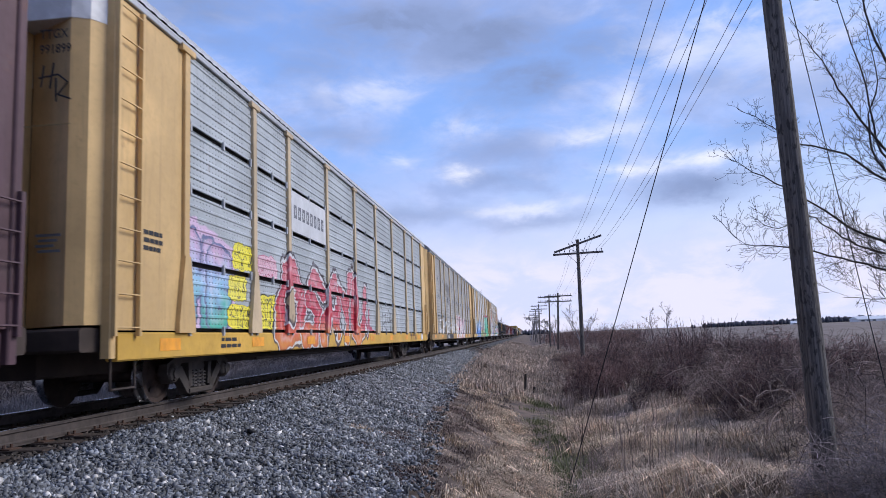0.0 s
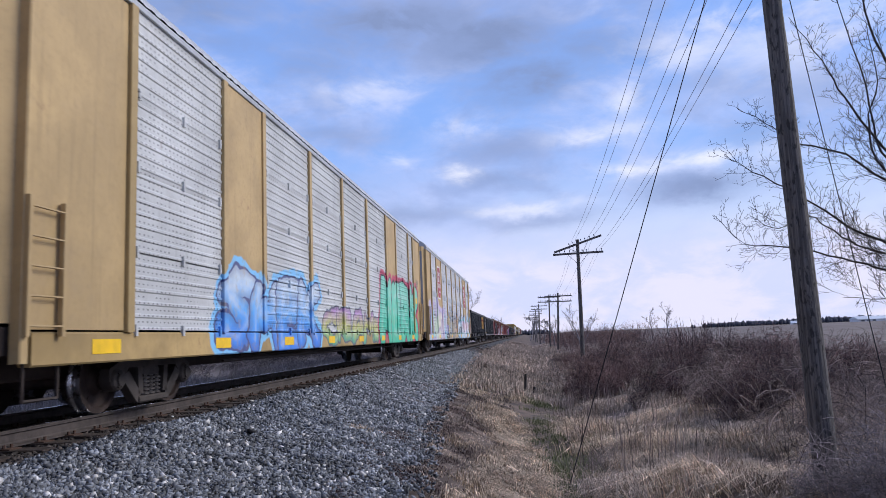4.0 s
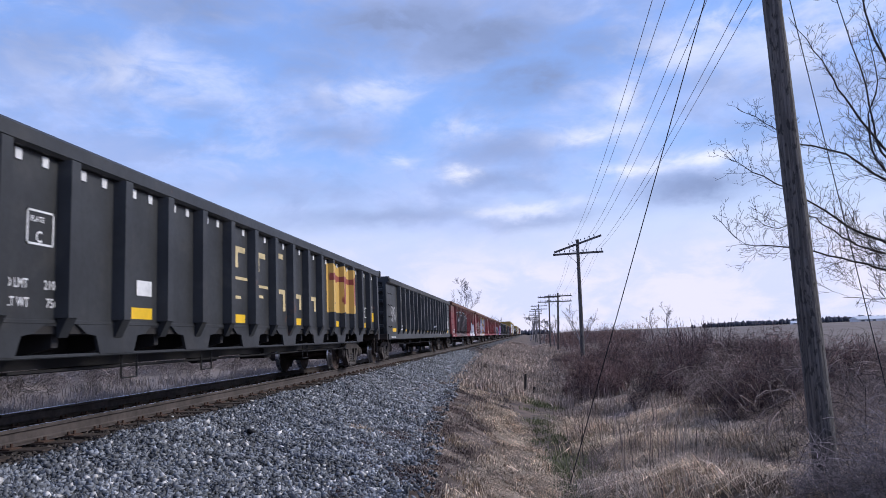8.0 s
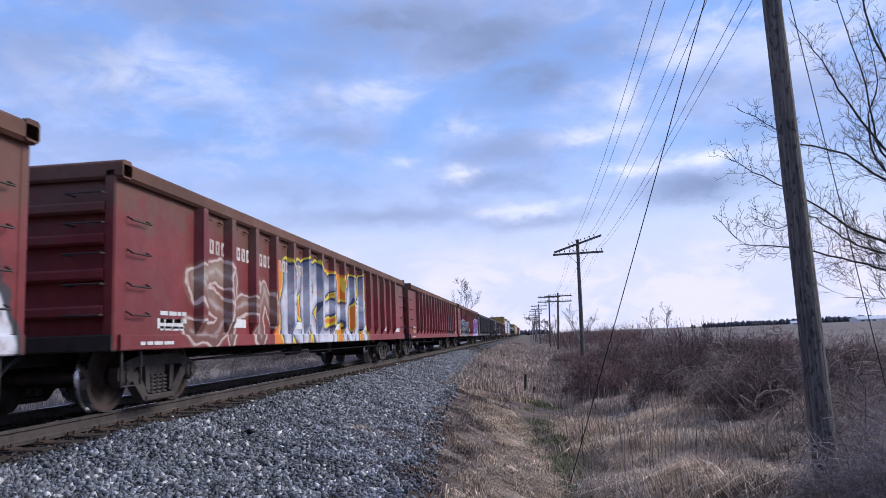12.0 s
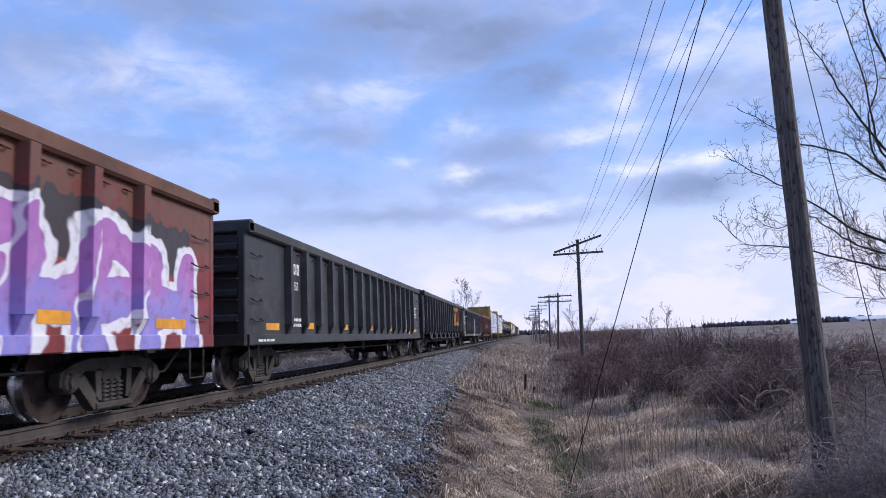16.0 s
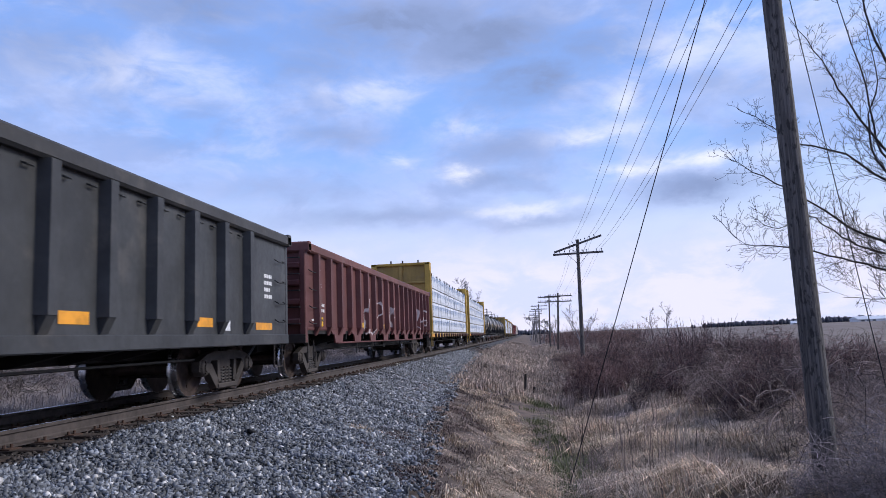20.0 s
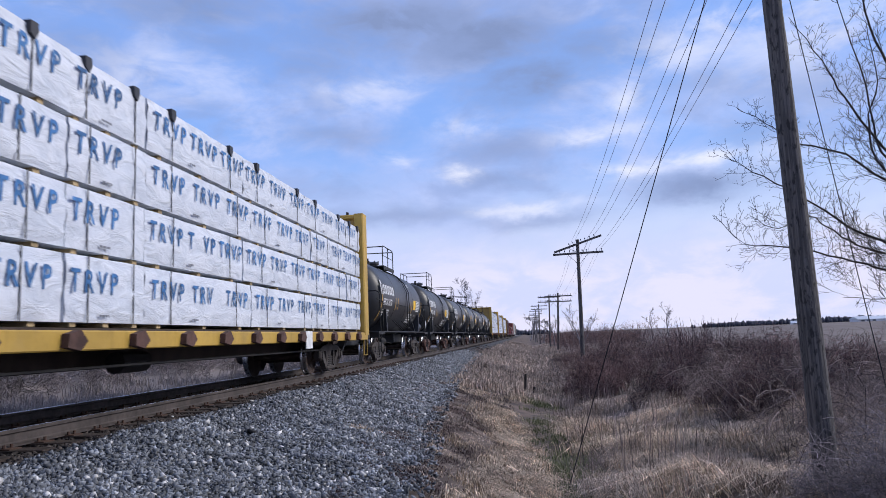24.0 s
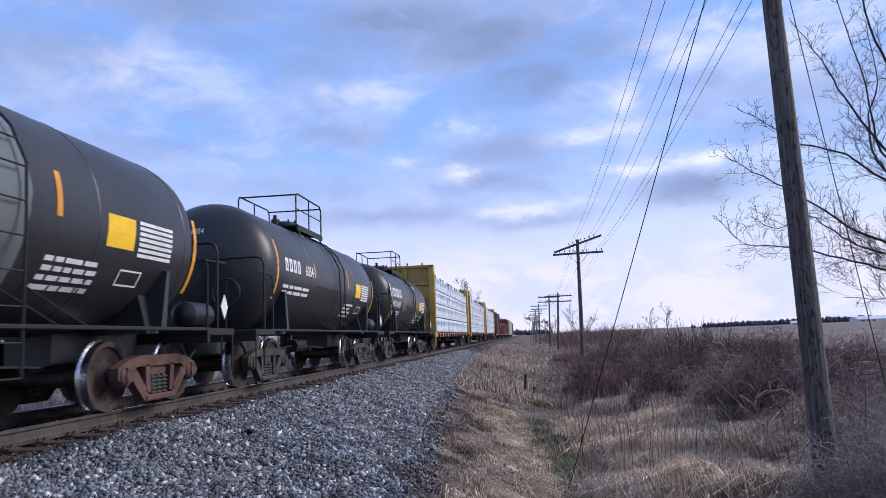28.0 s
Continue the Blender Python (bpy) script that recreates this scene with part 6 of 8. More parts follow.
paint("rack_grey", (0.36, 0.36, 0.355), 0.6, 0.0, 0.2, 0.05, holes=True, streak=0.25, dust=0.25, pieces=[
    *GREY_CAR, P(box=(22.3, 24.9, 1.0, 2.0), throw="CSE", fat=0.03, fills=[(0.72, 0.68, 0.72)], line=INK, seed=15, warp=0.6)])
paint("rack_white", (0.56, 0.57, 0.57), 0.5, 0.1, 0.15, 0.03, holes=True, streak=0.25, dust=0.12, pieces=WHITE_CAR)
PALE_PARTS = (PALE_CAR[:1], PALE_CAR[1:3], PALE_CAR[3:])
for k, some in enumerate(PALE_PARTS):
    paint("rack_pale_%d" % k, (0.60, 0.61, 0.63), 0.5, 0.1, 0.13, 0.02, holes=True, streak=0.2, dust=0.1, pieces=some)
    paint("tan_panel_painted_%d" % k, (0.50, 0.35, 0.165), 0.55, 0, 0.15, 0.06, streak=0.3, pieces=some)
    paint("pastel_sill_%d" % k, (0.42, 0.29, 0.12), 0.6, 0, 0.3, 0.15, streak=0.4, pieces=some)


def over(g, **kw):
    q = dict(g)
    q.update(kw)
    return q


paint("grey_steel", (0.20, 0.215, 0.24), 0.45, 0.3, 0.4, 0.05, streak=0.6, dust=0.1)
paint("pale_sign", (0.56, 0.58, 0.61), 0.5, 0, 0.15, 0.03, streak=0.3, dust=0.12)
paint("tan_rack", TAN, 0.55, 0, 0.18, 0.10, streak=0.35, dust=0.12)
paint("tan_rack_dull", (0.42, 0.30, 0.13), 0.6, 0, 0.2, 0.15, streak=0.4, dust=0.2)
paint("tan_panel_green", (0.47, 0.33, 0.155), 0.55, 0, 0.15, 0.06, streak=0.3, pieces=WHITE_CAR)
paint("purple_rack", (0.085, 0.045, 0.055), 0.6, 0, 0.25, 0.1)
paint("rack_post", (0.53, 0.41, 0.26), 0.55, 0, 0.2, 0.08, streak=0.3, dust=0.12, pieces=GREY_CAR)
paint("roof_dark", (0.20, 0.21, 0.23), 0.6, 0.1, 0.2, 0.05, streak=0.2)
paint("roof_grey", (0.42, 0.44, 0.47), 0.5, 0.2, 0.15, 0.03, streak=0.15)
paint("yellow_sill", (0.60, 0.36, 0.06), 0.55, 0, 0.2, 0.12, streak=0.3, pieces=SILVER_CAR)
paint("mottled_sill", (0.42, 0.27, 0.10), 0.6, 0, 0.35, 0.2, streak=0.4, dust=0.3, pieces=GREY_CAR)
paint("green_sill", (0.42, 0.29, 0.12), 0.6, 0, 0.3, 0.15, streak=0.4, pieces=WHITE_CAR)

LONG = [1.85, 4.4, 6.25, 9.05, 11.85, 14.65, 17.45, 20.2, 22.1, 24.45]


def carriers():
    base = dict(panel="rack_silver", post="tan_rack", sill="yellow_sill", door="tan_rack", roof="roof_grey", gusset=True, clip="roof_grey", rail="roof_grey", mid="rack_post_sprayed")
    dark = dict(base, panel="purple_rack", post="purple_rack", mid="purple_rack", sill="purple_rack", door="purple_rack")
    autorack(-19.85, 26.0, LONG, dark, "covered car carrier with dark purple-brown sides", seed=1)
    c = autorack(7.5, 25.9, LONG, base, "covered car carrier with silver panels, tan ends and bright sprayed lettering", seed=2, gap=0.08)
    cap = [(-1.504, 0.16), (-1.504, 0.058), (-1.404, -0.113), (-1.224, -0.205), (1.224, -0.205), (1.404, -0.113), (1.504, 0.058), (1.504, 0.16)]
    part("door_cap", MB().prism(cap, "z", 4.64, 5.19), "white_paint", c, "white painted top of the end door")
    for txt, z, wide in (("TTGX", 4.40, 0.85), ("991899", 4.22, 0.85)):
        v, f = lettering(txt, 0.155, wide)
        part("lettering", MB().add([(0.84 + b, -0.206, z + q) for a, b, q in v], f), "black_paint", c)
    for k in range(4):
        part("notice_line", MB().box(0.86 + 0.03 * (k % 2), 1.16 - 0.04 * (k % 3), -0.207, -0.201, 2.08 - 0.06 * k, 2.11 - 0.06 * k), "grey_paint", c)
    tag = MB()
    for p, q in (((0.90, 4.08), (0.87, 3.82)), ((1.02, 4.10), (0.98, 3.80)), ((0.84, 3.93), (1.08, 3.96)), ((1.08, 3.96), (1.20, 3.86)), ((1.20, 3.86), (1.08, 3.72)), ((1.05, 3.92), (1.06, 3.64)), ((1.08, 3.72), (1.24, 3.66))):
        tag.cyl((p[0], -0.203, p[1]), (q[0], -0.203, q[1]), 0.011, 5)
    part("sprayed_tag", tag, "black_paint", c, "thin black sprayed scrawl")
    part("door_seam", MB().box(0.5, 1.24, -0.204, -0.199, 3.36, 3.375), "tan_rack_dull", c)
    sign_bars(c, [(21.0, 21.5, 0.90, 0.95), (21.22, 21.30, 0.72, 0.90), (21.62, 22.1, 0.90, 0.95), (21.82, 21.90, 0.72, 0.90), (22.2, 22.28, 0.72, 0.95), (22.45, 22.53, 0.72, 0.95), (22.28, 22.45, 0.81, 0.86)], "dark_red_brown", flat_side(1.585), "logo_shape")
    # a pale sign panel in the third bay, its name as plain strokes
    part("sign_panel", MB().box(1.572, 1.606, 6.4, 8.9, 3.07, 3.92, 0.004), "pale_sign", c, "pale grey sign panel")
    blocks(c, 6.55, 3.36, 0.28, 8, "grey_print", flat_side(1.602), gap=0.34, name="name_block")
    small_print(c, 0.75, 2.0, 0.5, 0.3, 3, "black_paint", flat_side(1.582), 1)
    small_print(c, 3.0, 0.74, 0.8, 0.2, 2, "black_paint", flat_side(1.585), 2)
    part("placard", MB().box(1.585, 1.60, 23.9, 24.35, 0.72, 0.98), "white_paint", c, "small white notice plate")
    grey = dict(base, panel="rack_grey", sill="mottled_sill", rail="roof_dark", roof="roof_dark", post="tan_rack", mid="rack_post")
    c = autorack(35.05, 26.4, LONG, grey, "covered car carrier with dull grey perforated panels and white sprayed letters", seed=3, gap=0.012, clear=[(6.5, 10.5)])
    sign_bars(c, [(6.6, 10.4, 0.68, 0.985)], "black_paint", flat_side(1.584), "number_panel")
    sign_text(c, "TTGX  985121", 6.85, 0.74, 0.27, "white_paint", flat_side(1.588))
    sign_bars(c, [(6.6, 8.4, 3.9 - 0.09 * i, 3.94 - 0.09 * i) for i in range(5)] + [(7.9, 8.15, 3.35, 3.75), (8.3, 8.55, 3.35, 3.75), (7.6, 8.9, 3.05, 3.2), (7.6, 9.0, 2.82, 2.97)], "faded_print", flat_side(1.602), "faded_emblem")
    small_print(c, 25.0, 2.2, 0.6, 0.8, 7, "black_paint", flat_side(1.582), 3)
    white = dict(panel="rack_white", post="tan_rack_dull", mid="tan_panel_green", sill="green_sill", door="tan_panel_green", roof="roof_grey", rail="roof_grey", clip="rack_white", mark="yellow_paint", climb=2.3)
    c = autorack(63.05, 25.65, [1.9, 4.6, 6.3, 9.15, 11.95, 14.85, 17.8, 19.6, 22.4, 23.6], white, "covered car carrier, white panels, tan bands and green sprayed piece", wide=[(4.6, 6.3), (17.8, 19.6)], seed=4, gap=0.012)
    small_print(c, 24.35, 3.0, 0.5, 0.30, 4, "grey_print", flat_side(1.582), 4)
    sign_bars(c, [(24.1, 24.45, 2.25, 2.5)], "yellow_paint", flat_side(1.582), "notice_plate")
    pale = dict(white, panel="rack_pale", mid="tan_panel_painted", sill="pastel_sill", door="tan_panel_painted", stretches=(8.6, 17.1))
    c = autorack(90.8, 25.3, [1.6, 3.8, 5.9, 8.6, 11.4, 14.15, 17.1, 19.4, 21.4, 24.2], pale, "covered car carrier, pale panels, red emblems and sprayed lettering", wide=[(3.8, 5.9), (19.4, 21.4)], seed=5, gap=0.012, clear=[(7.6, 9.6)])
    for y in (4.85, 20.4):
        oct_ = [(-0.42, -0.9), (0.42, -0.9), (0.72, -0.55), (0.72, 0.55), (0.42, 0.9), (-0.42, 0.9), (-0.72, 0.55), (-0.72, -0.55)]
        part("emblem_rim", MB().prism([(y + a * 1.0, 3.75 + b) for a, b in oct_], "x", 1.595, 1.601), "white_paint", c)
        part("emblem", MB().prism([(y + a * 0.9, 3.75 + b * 0.92) for a, b in oct_], "x", 1.595, 1.605), "red_paint", c, "red eight-sided emblem with white rim")
        for q, n, h in ((0.36, 5, 0.20), (0.04, 3, 0.24), (-0.28, 5, 0.22)):
            blocks(c, y - 0.5, 3.75 + q, h, n, "white_paint", flat_side(1.602), name="emblem_band", gap=0.3)
        sign_bars(c, [(y - 0.05, y + 0.5, 3.22, 3.30)], "white_paint", flat_side(1.602), "emblem_band")
    sign_bars(c, [(7.75, 9.45, 0.70, 0.98)], "black_paint", flat_side(1.584), "number_panel")
    part("door_leaf", MB().box(0.52, 1.215, -0.214, -0.201, 1.2, 4.95), "pale_sign", c, "pale grey end door leaf with black stencils")
    part("door_edge", MB().prism([(1.226, -0.214), (1.414, -0.120), (1.404, -0.112), (1.222, -0.203)], "z", 1.2, 4.95), "grey_steel", c, "bare dull steel edge of the end door")
    for txt, z in (("TTGX", 4.55), ("696416", 4.33)):
        v, f = lettering(txt, 0.17, 0.85)
        part("lettering", MB().add([(0.62 + b, -0.2165, z + q) for a, b, q in v], f), "black_paint", c)
    for k in range(8):
        part("notice_line", MB().box(0.70 + 0.02 * (k % 3), 1.08 - 0.03 * (k % 2), -0.219, -0.213, 2.9 - 0.07 * k, 2.935 - 0.07 * k), "grey_print", c)
    sign_text(c, "TTGX 696416", 7.85, 0.76, 0.23, "white_paint", flat_side(1.588), wide=0.85)
    for q in (1.75, 2.9):
        for y0, y1 in ((1.7, 3.7), (6.0, 8.5), (8.7, 11.3), (11.5, 14.05), (14.25, 17.0), (17.2, 19.3), (21.5, 24.1)):
            part("smooth_band", MB().box(1.565, 1.598, y0, y1, q + 1.15, q + 1.4, 0.004), "roof_grey", c)


carriers()


# ---- open gondolas ----
def gondola(front, length, body, chord, label, seed, pockets=False, ribs=16, end=2.05, top=2.93, steel="truck_steel", marks="yellow_paint", grabs="hose"):
    """An open gondola with ribbed sides. pockets: the deeper type with cut-out skirts under the side."""
    car = begin("gondola", label, "freight car", front)
    W = 1.52
    z0, z1 = (1.09, 2.98) if pockets else (0.95, top)
    ys = [end + (length - 2 * end) * i / (ribs - 1) for i in range(ribs)]
    for s in (1, -1):
        a, b = sorted((s * (W - 0.02), s * W))
        stops = [0.0] + ys + [length]
        for y0, y1 in zip(stops, stops[1:]):
            part("side_sheet", MB().box(a, b, y0, y1, z0, z1 - 0.1), body, car)
        part("top_chord", MB().box(min(s * (W - 0.10), s * (W + 0.10)), max(s * (W - 0.10), s * (W + 0.10)), -0.08, length + 0.08, z1 - 0.21, z1, 0.035), chord, car)
        lip = 0.78
        if not pockets:
            part("side_sill", MB().box(min(s * (W - 0.06), s * (W + 0.05)), max(s * (W - 0.06), s * (W + 0.05)), 0.0, length, lip, 0.97, 0.015), body, car)
        for i, y in enumerate(ys):
            crest, bot = z1 - 0.2, (1.02 if not pockets else 1.0)
            d = 0.13
            prof = [(W - 0.005, y - 0.12), (W + d, y - 0.075), (W + d, y + 0.075), (W - 0.005, y + 0.12)]
            prof = prof if s > 0 else [(-p, q) for p, q in prof][::-1]
            rib = MB().prism(prof, "z", bot + 0.14, crest)
            taper = [(W, bot + 0.16), (W + d, bot + 0.16), (W + 0.02, bot - 0.06), (W, bot - 0.06)]
            rib.prism([(s * p, q) for p, q in taper][::s], "y", y - 0.075, y + 0.075)
            part("rib", rib, body, car)
        if not pockets and s > 0:
            for y0, y1 in zip(ys, ys[1:]):
                for f in (0.28, 0.72):
                    yy = y0 + (y1 - y0) * f
                    part("stake_loop", MB().tube([(W, yy - 0.05, z1 - 0.30), (W + 0.05, yy - 0.05, z1 - 0.32), (W + 0.05, yy + 0.05, z1 - 0.32), (W, yy + 0.05, z1 - 0.30)], 0.014, 4), body, car)
        if pockets:
            for i, y in enumerate(ys):
                if i % 2 == 1 or i in (0, len(ys) - 1):
                    continue
                tooth = [(y - 0.80, z0 + 0.02), (y + 0.80, z0 + 0.02), (y + 0.60, 0.985), (y + 0.42, 0.96), (y + 0.34, 0.76), (y - 0.34, 0.76), (y - 0.42, 0.96), (y - 0.60, 0.985)]
                part("skirt", MB().prism(tooth, "x", min(s * (W - 0.03), s * (W + 0.01)), max(s * (W - 0.03), s * (W + 0.01))), body, car)
            # added black plate: gives the skirt openings their deep inner shade
            part("hopper_shade", MB().box(min(s * (W - 0.62), s * (W - 0.58)), max(s * (W - 0.62), s * (W - 0.58)), 2.7, length - 2.7, 0.62, z0), "underframe", car, "black plate added for the deep shade inside")
            part("bottom_band", MB().box(min(s * W, s * (W + 0.014)), max(s * W, s * (W + 0.014)), 0.0, length, z0 - 0.01, z0 + 0.03, 0.004), body, car)
            if s > 0:
                for y in (ys[4] + 0.3, ys[6] + 0.4, ys[11] + 0.2):
                    part("hanger", MB().tube([(W - 0.12, y, 0.78), (W - 0.12, y, 0.46), (W - 0.12, y + 0.34, 0.46), (W - 0.12, y + 0.34, 0.78)], 0.013, 5), "hose", car)
            part("skirt_sill", MB().box(min(s * (W - 0.06), s * (W + 0.0)), max(s * (W - 0.06), s * (W + 0.0)), 2.6, length - 2.6, 0.735, 0.775, 0.01), body, car)
            # holes under the top chord: white plates painted for the sky behind
            for i, (y0, y1) in enumerate(zip(ys, ys[1:])):
                for f in (0.3, 0.68):
                    yy = y0 + (y1 - y0) * f
                    part("stake_plate", MB().box(min(s * W, s * (W + 0.012)), max(s * W, s * (W + 0.012)), yy - 0.045, yy + 0.045, z1 - 0.335, z1 - 0.225), "white_paint", car, "small white plate drawn for sky seen through a hole")
    # floor, ends with cross ribs
    part("floor", MB().box(-W + 0.02, W - 0.02, 0.05, length - 0.05, 0.98, 1.06), "underframe", car)
    for y, s in ((0.0, -1), (length, 1)):
        e = MB().box(-W, W, min(y, y - s * 0.03), max(y, y - s * 0.03), 0.95, z1 - 0.1)
        part("end_sheet", e, body, car)
        part("end_chord", MB().box(-W - 0.1, W + 0.1, y - 0.10, y + 0.10, z1 - 0.20, z1 + 0.02, 0.03), chord, car)
        for z in (1.25, 1.68, 2.1, 2.48):
            part("end_rib", MB().box(-W + 0.12, W - 0.12, min(y, y + s * 0.13), max(y, y + s * 0.13), z - 0.07, z + 0.07, 0.03), body, car)
        for x in (-W + 0.06, W - 0.06):
            part("corner_post", MB().box(x - 0.07, x + 0.07, min(y - s * 0.04, y + s * 0.10), max(y - s * 0.04, y + s * 0.10), 0.8, z1 - 0.1, 0.02), body, car)
        part("end_sill", MB().box(-W, W, min(y - s * 0.1, y + s * 0.12), max(y - s * 0.1, y + s * 0.12), 0.78, 0.98, 0.02), "brown_underframe", car)
        for k in range(5):
            z = 1.2 + 0.36 * k
            part("end_rung", MB().tube([(0.95, y, z), (0.95, y + s * 0.2, z), (1.42, y + s * 0.2, z), (1.42, y, z)], 0.012, 5), grabs, car)
    grab_irons(car, 0.18, 0.62, (1.2, 1.55, 1.95, 2.35), W, grabs)
    grab_irons(car, length - 0.62, length - 0.18, (1.2, 1.55, 1.95, 2.35), W, grabs)
    for y in (0.15, length - 0.6):
        part("step", MB().tube([(W - 0.03, y, 0.85), (W - 0.03, y, 0.36), (W - 0.03, y + 0.42, 0.36), (W - 0.03, y + 0.42, 0.85)], 0.018, 5), "truck_steel", car)
    part("center_sill", MB().box(-0.32, 0.32, 0.2, length - 0.2, 0.62, 1.0, 0.03), "underframe", car)
    for y in ys[2:-2]:
        cross = MB().prism([(-1.45, 0.98), (1.45, 0.98), (1.45, 0.84), (0.4, 0.62), (-0.4, 0.62), (-1.45, 0.84)][::-1], "y", y - 0.05, y + 0.05)
        part("cross_bearer", cross, "underframe", car)
    part("brake_cylinder", MB().cyl((0.75, length * 0.42, 0.66), (0.75, length * 0.42 + 0.7, 0.66), 0.14, 10).box(0.5, 1.0, length * 0.55, length * 0.55 + 0.4, 0.52, 0.8, 0.03)
         .tube([(1.2, 3.3, 0.60), (1.2, length - 3.3, 0.60)], 0.02, 5).tube([(0.75, length * 0.42, 0.66), (0.4, 3.2, 0.55)], 0.02, 5), "underframe", car)
    truck(car, 1.85, front, 0.457, steel)
    truck(car, length - 1.75, front, 0.457, steel)
    coupler(car, 0.0, -1)
    coupler(car, length, 1)
    x = flat_side(W)
    zz = z0 + 0.07 if pockets else 1.08
    for i in range(4 if pockets else 1, ribs - 1, 3):
        y = (ys[i] + ys[i + 1]) / 2
        sign_bars(car, [(y - 0.26, y + 0.26, zz, zz + 0.14)], marks, x, "reflective_mark")
    if not pockets:
        sign_bars(car, [(0.9, 1.6, zz - 0.03, zz + 0.1)], marks, x, "reflective_mark")
        sign_bars(car, [(length - 1.6, length - 0.8, zz - 0.03, zz + 0.1)], marks, x, "reflective_mark")
    small_print(car, 0.35, 0.82 if not pockets else 1.25, 0.9, 0.08, 1, "white_paint", flat_side(W + 0.052) if not pockets else x, seed)
    return car


GREYISH = (0.034, 0.036, 0.039)
RED = (0.220, 0.032, 0.034)
FLAT = dict(cell=(6, 6), jag=0.03, width=0.001)
YELLOW, OXIDE = (0.66, 0.42, 0.10), (0.26, 0.035, 0.04)
paint("charcoal_paint", (0.024, 0.026, 0.029), 0.5, 0, 0.35, 0.05, streak=0.35, dust=0.10, pieces=[
    over(FLAT, box=(13.5, 16.3, 1.50, 2.70), fills=[YELLOW], line=YELLOW, halo=YELLOW, tone=(0.55, 0.33, 0.10), seed=81),
    over(FLAT, box=(13.66, 15.75, 2.28, 2.47), fills=[OXIDE], line=OXIDE, halo=OXIDE, tone=(0.30, 0.06, 0.05), seed=82),
    over(FLAT, box=(13.94, 14.20, 1.74, 2.35), fills=[OXIDE], line=OXIDE, halo=OXIDE, tone=(0.30, 0.06, 0.05), seed=83),
    over(FLAT, box=(14.70, 14.96, 1.72, 2.35), fills=[OXIDE], line=OXIDE, halo=OXIDE, tone=(0.30, 0.06, 0.05), seed=84),
    over(FLAT, box=(15.75, 16.02, 1.72, 2.52), fills=[OXIDE], line=OXIDE, halo=OXIDE, tone=(0.30, 0.06, 0.05), seed=85),
    P(box=(13.6, 14.0, 1.55, 1.75), cell=(0.2, 0.2), fills=[(0.1, 0.1, 0.1)], line=(0.03, 0.03, 0.03), seed=86, hollow=True, width=0.1)])
paint("grey_black_paint", GREYISH, 0.52, 0, 0.45, 0.10, (0.065, 0.062, 0.062), dent=9.0, streak=0.5, dust=0.2)
paint("black_tagged_paint", (0.040, 0.043, 0.045), 0.52, 0, 0.45, 0.10, (0.065, 0.062, 0.062), dent=9.0, streak=0.5, dust=0.2, pieces=[
    P(box=(0.7, 1.75, 1.42, 1.95), throw="SMRV", fat=0.02, fills=[(0.46, 0.46, 0.46)], line=INK, seed=40, warp=0.3),
    P(box=(11.55, 12.3, 1.25, 1.85), throw="ERE", fat=0.032, fills=[(0.64, 0.64, 0.64)], line=INK, seed=41, warp=0.3, slant=-0.3),
    P(box=(14.5, 15.1, 0.95, 1.85), throw="AV", fat=0.035, fills=[(0.64, 0.64, 0.64)], line=INK, seed=43, warp=0.3),
    P(box=(17.4, 19.2, 1.0, 1.9), throw="WUMA", fat=0.035, fills=[(0.64, 0.64, 0.64)], line=INK, seed=42, warp=0.3)])
paint("black_patched_paint", (0.040, 0.042, 0.045), 0.52, 0, 0.45, 0.10, (0.065, 0.062, 0.062), dent=9.0, streak=0.5, dust=0.2, pieces=[
    P(box=(9.4, 10.45, 0.8, 2.25), cell=(5, 5), fills=[(0.62, 0.63, 0.62)], line=(0.62, 0.63, 0.62), seed=44, jag=0.4, tone=(0.55, 0.56, 0.55)),
    P(box=(0.6, 1.9, 1.7, 2.35), throw="SAE", fat=0.03, fills=[(0.64, 0.64, 0.64)], line=INK, seed=45, warp=0.3)])
paint("rusty_chord", (0.135, 0.062, 0.042), 0.75, 0, 0.3, 0.35, (0.10, 0.05, 0.03), streak=0.2, dust=0.25)
paint("dark_chord", (0.045, 0.045, 0.048), 0.65, 0, 0.3, 0.08, (0.07, 0.05, 0.04), streak=0.2, dust=0.25)
SILVERS = [(0.30, 0.33, 0.38), (0.46, 0.50, 0.56), (0.62, 0.64, 0.68)]
RUST = (0.125, 0.060, 0.038)
paint("red_black_piece", RED, 0.52, 0, 0.28, 0.36, RUST, dent=9.0, streak=0.35, high=0.20, pieces=[
    P(box=(2.9, 10.7, 0.70, 2.45), throw="RAPEWBAL", fat=0.23, rim_w=0.030, fills=[(0.030, 0.028, 0.030), (0.055, 0.048, 0.048), (0.085, 0.075, 0.07)], line=(0.66, 0.67, 0.66), edge=(0.03, 0.028, 0.03), shine=(0.09, 0.085, 0.08), halo=(0.05, 0.045, 0.045), halo_w=0.05, seed=51, warp=0.5, jag=0.12, slant=0.0),
    P(box=(14.2, 18.9, 0.72, 2.15), throw="DMA", fat=0.34, rim_w=0.04, fills=[(0.62, 0.63, 0.68), (0.68, 0.69, 0.74), (0.54, 0.56, 0.62)], line=(0.30, 0.32, 0.36), edge=(0.60, 0.60, 0.68), halo=(0.04, 0.04, 0.045), halo_w=0.12, seed=52, warp=1.1, jag=0.35),
    P(box=(10.6, 14.2, 0.78, 1.02), cell=(0.5, 0.6), fills=[(0.55, 0.18, 0.16), (0.2, 0.03, 0.03)], line=(0.2, 0.03, 0.03), seed=53)])
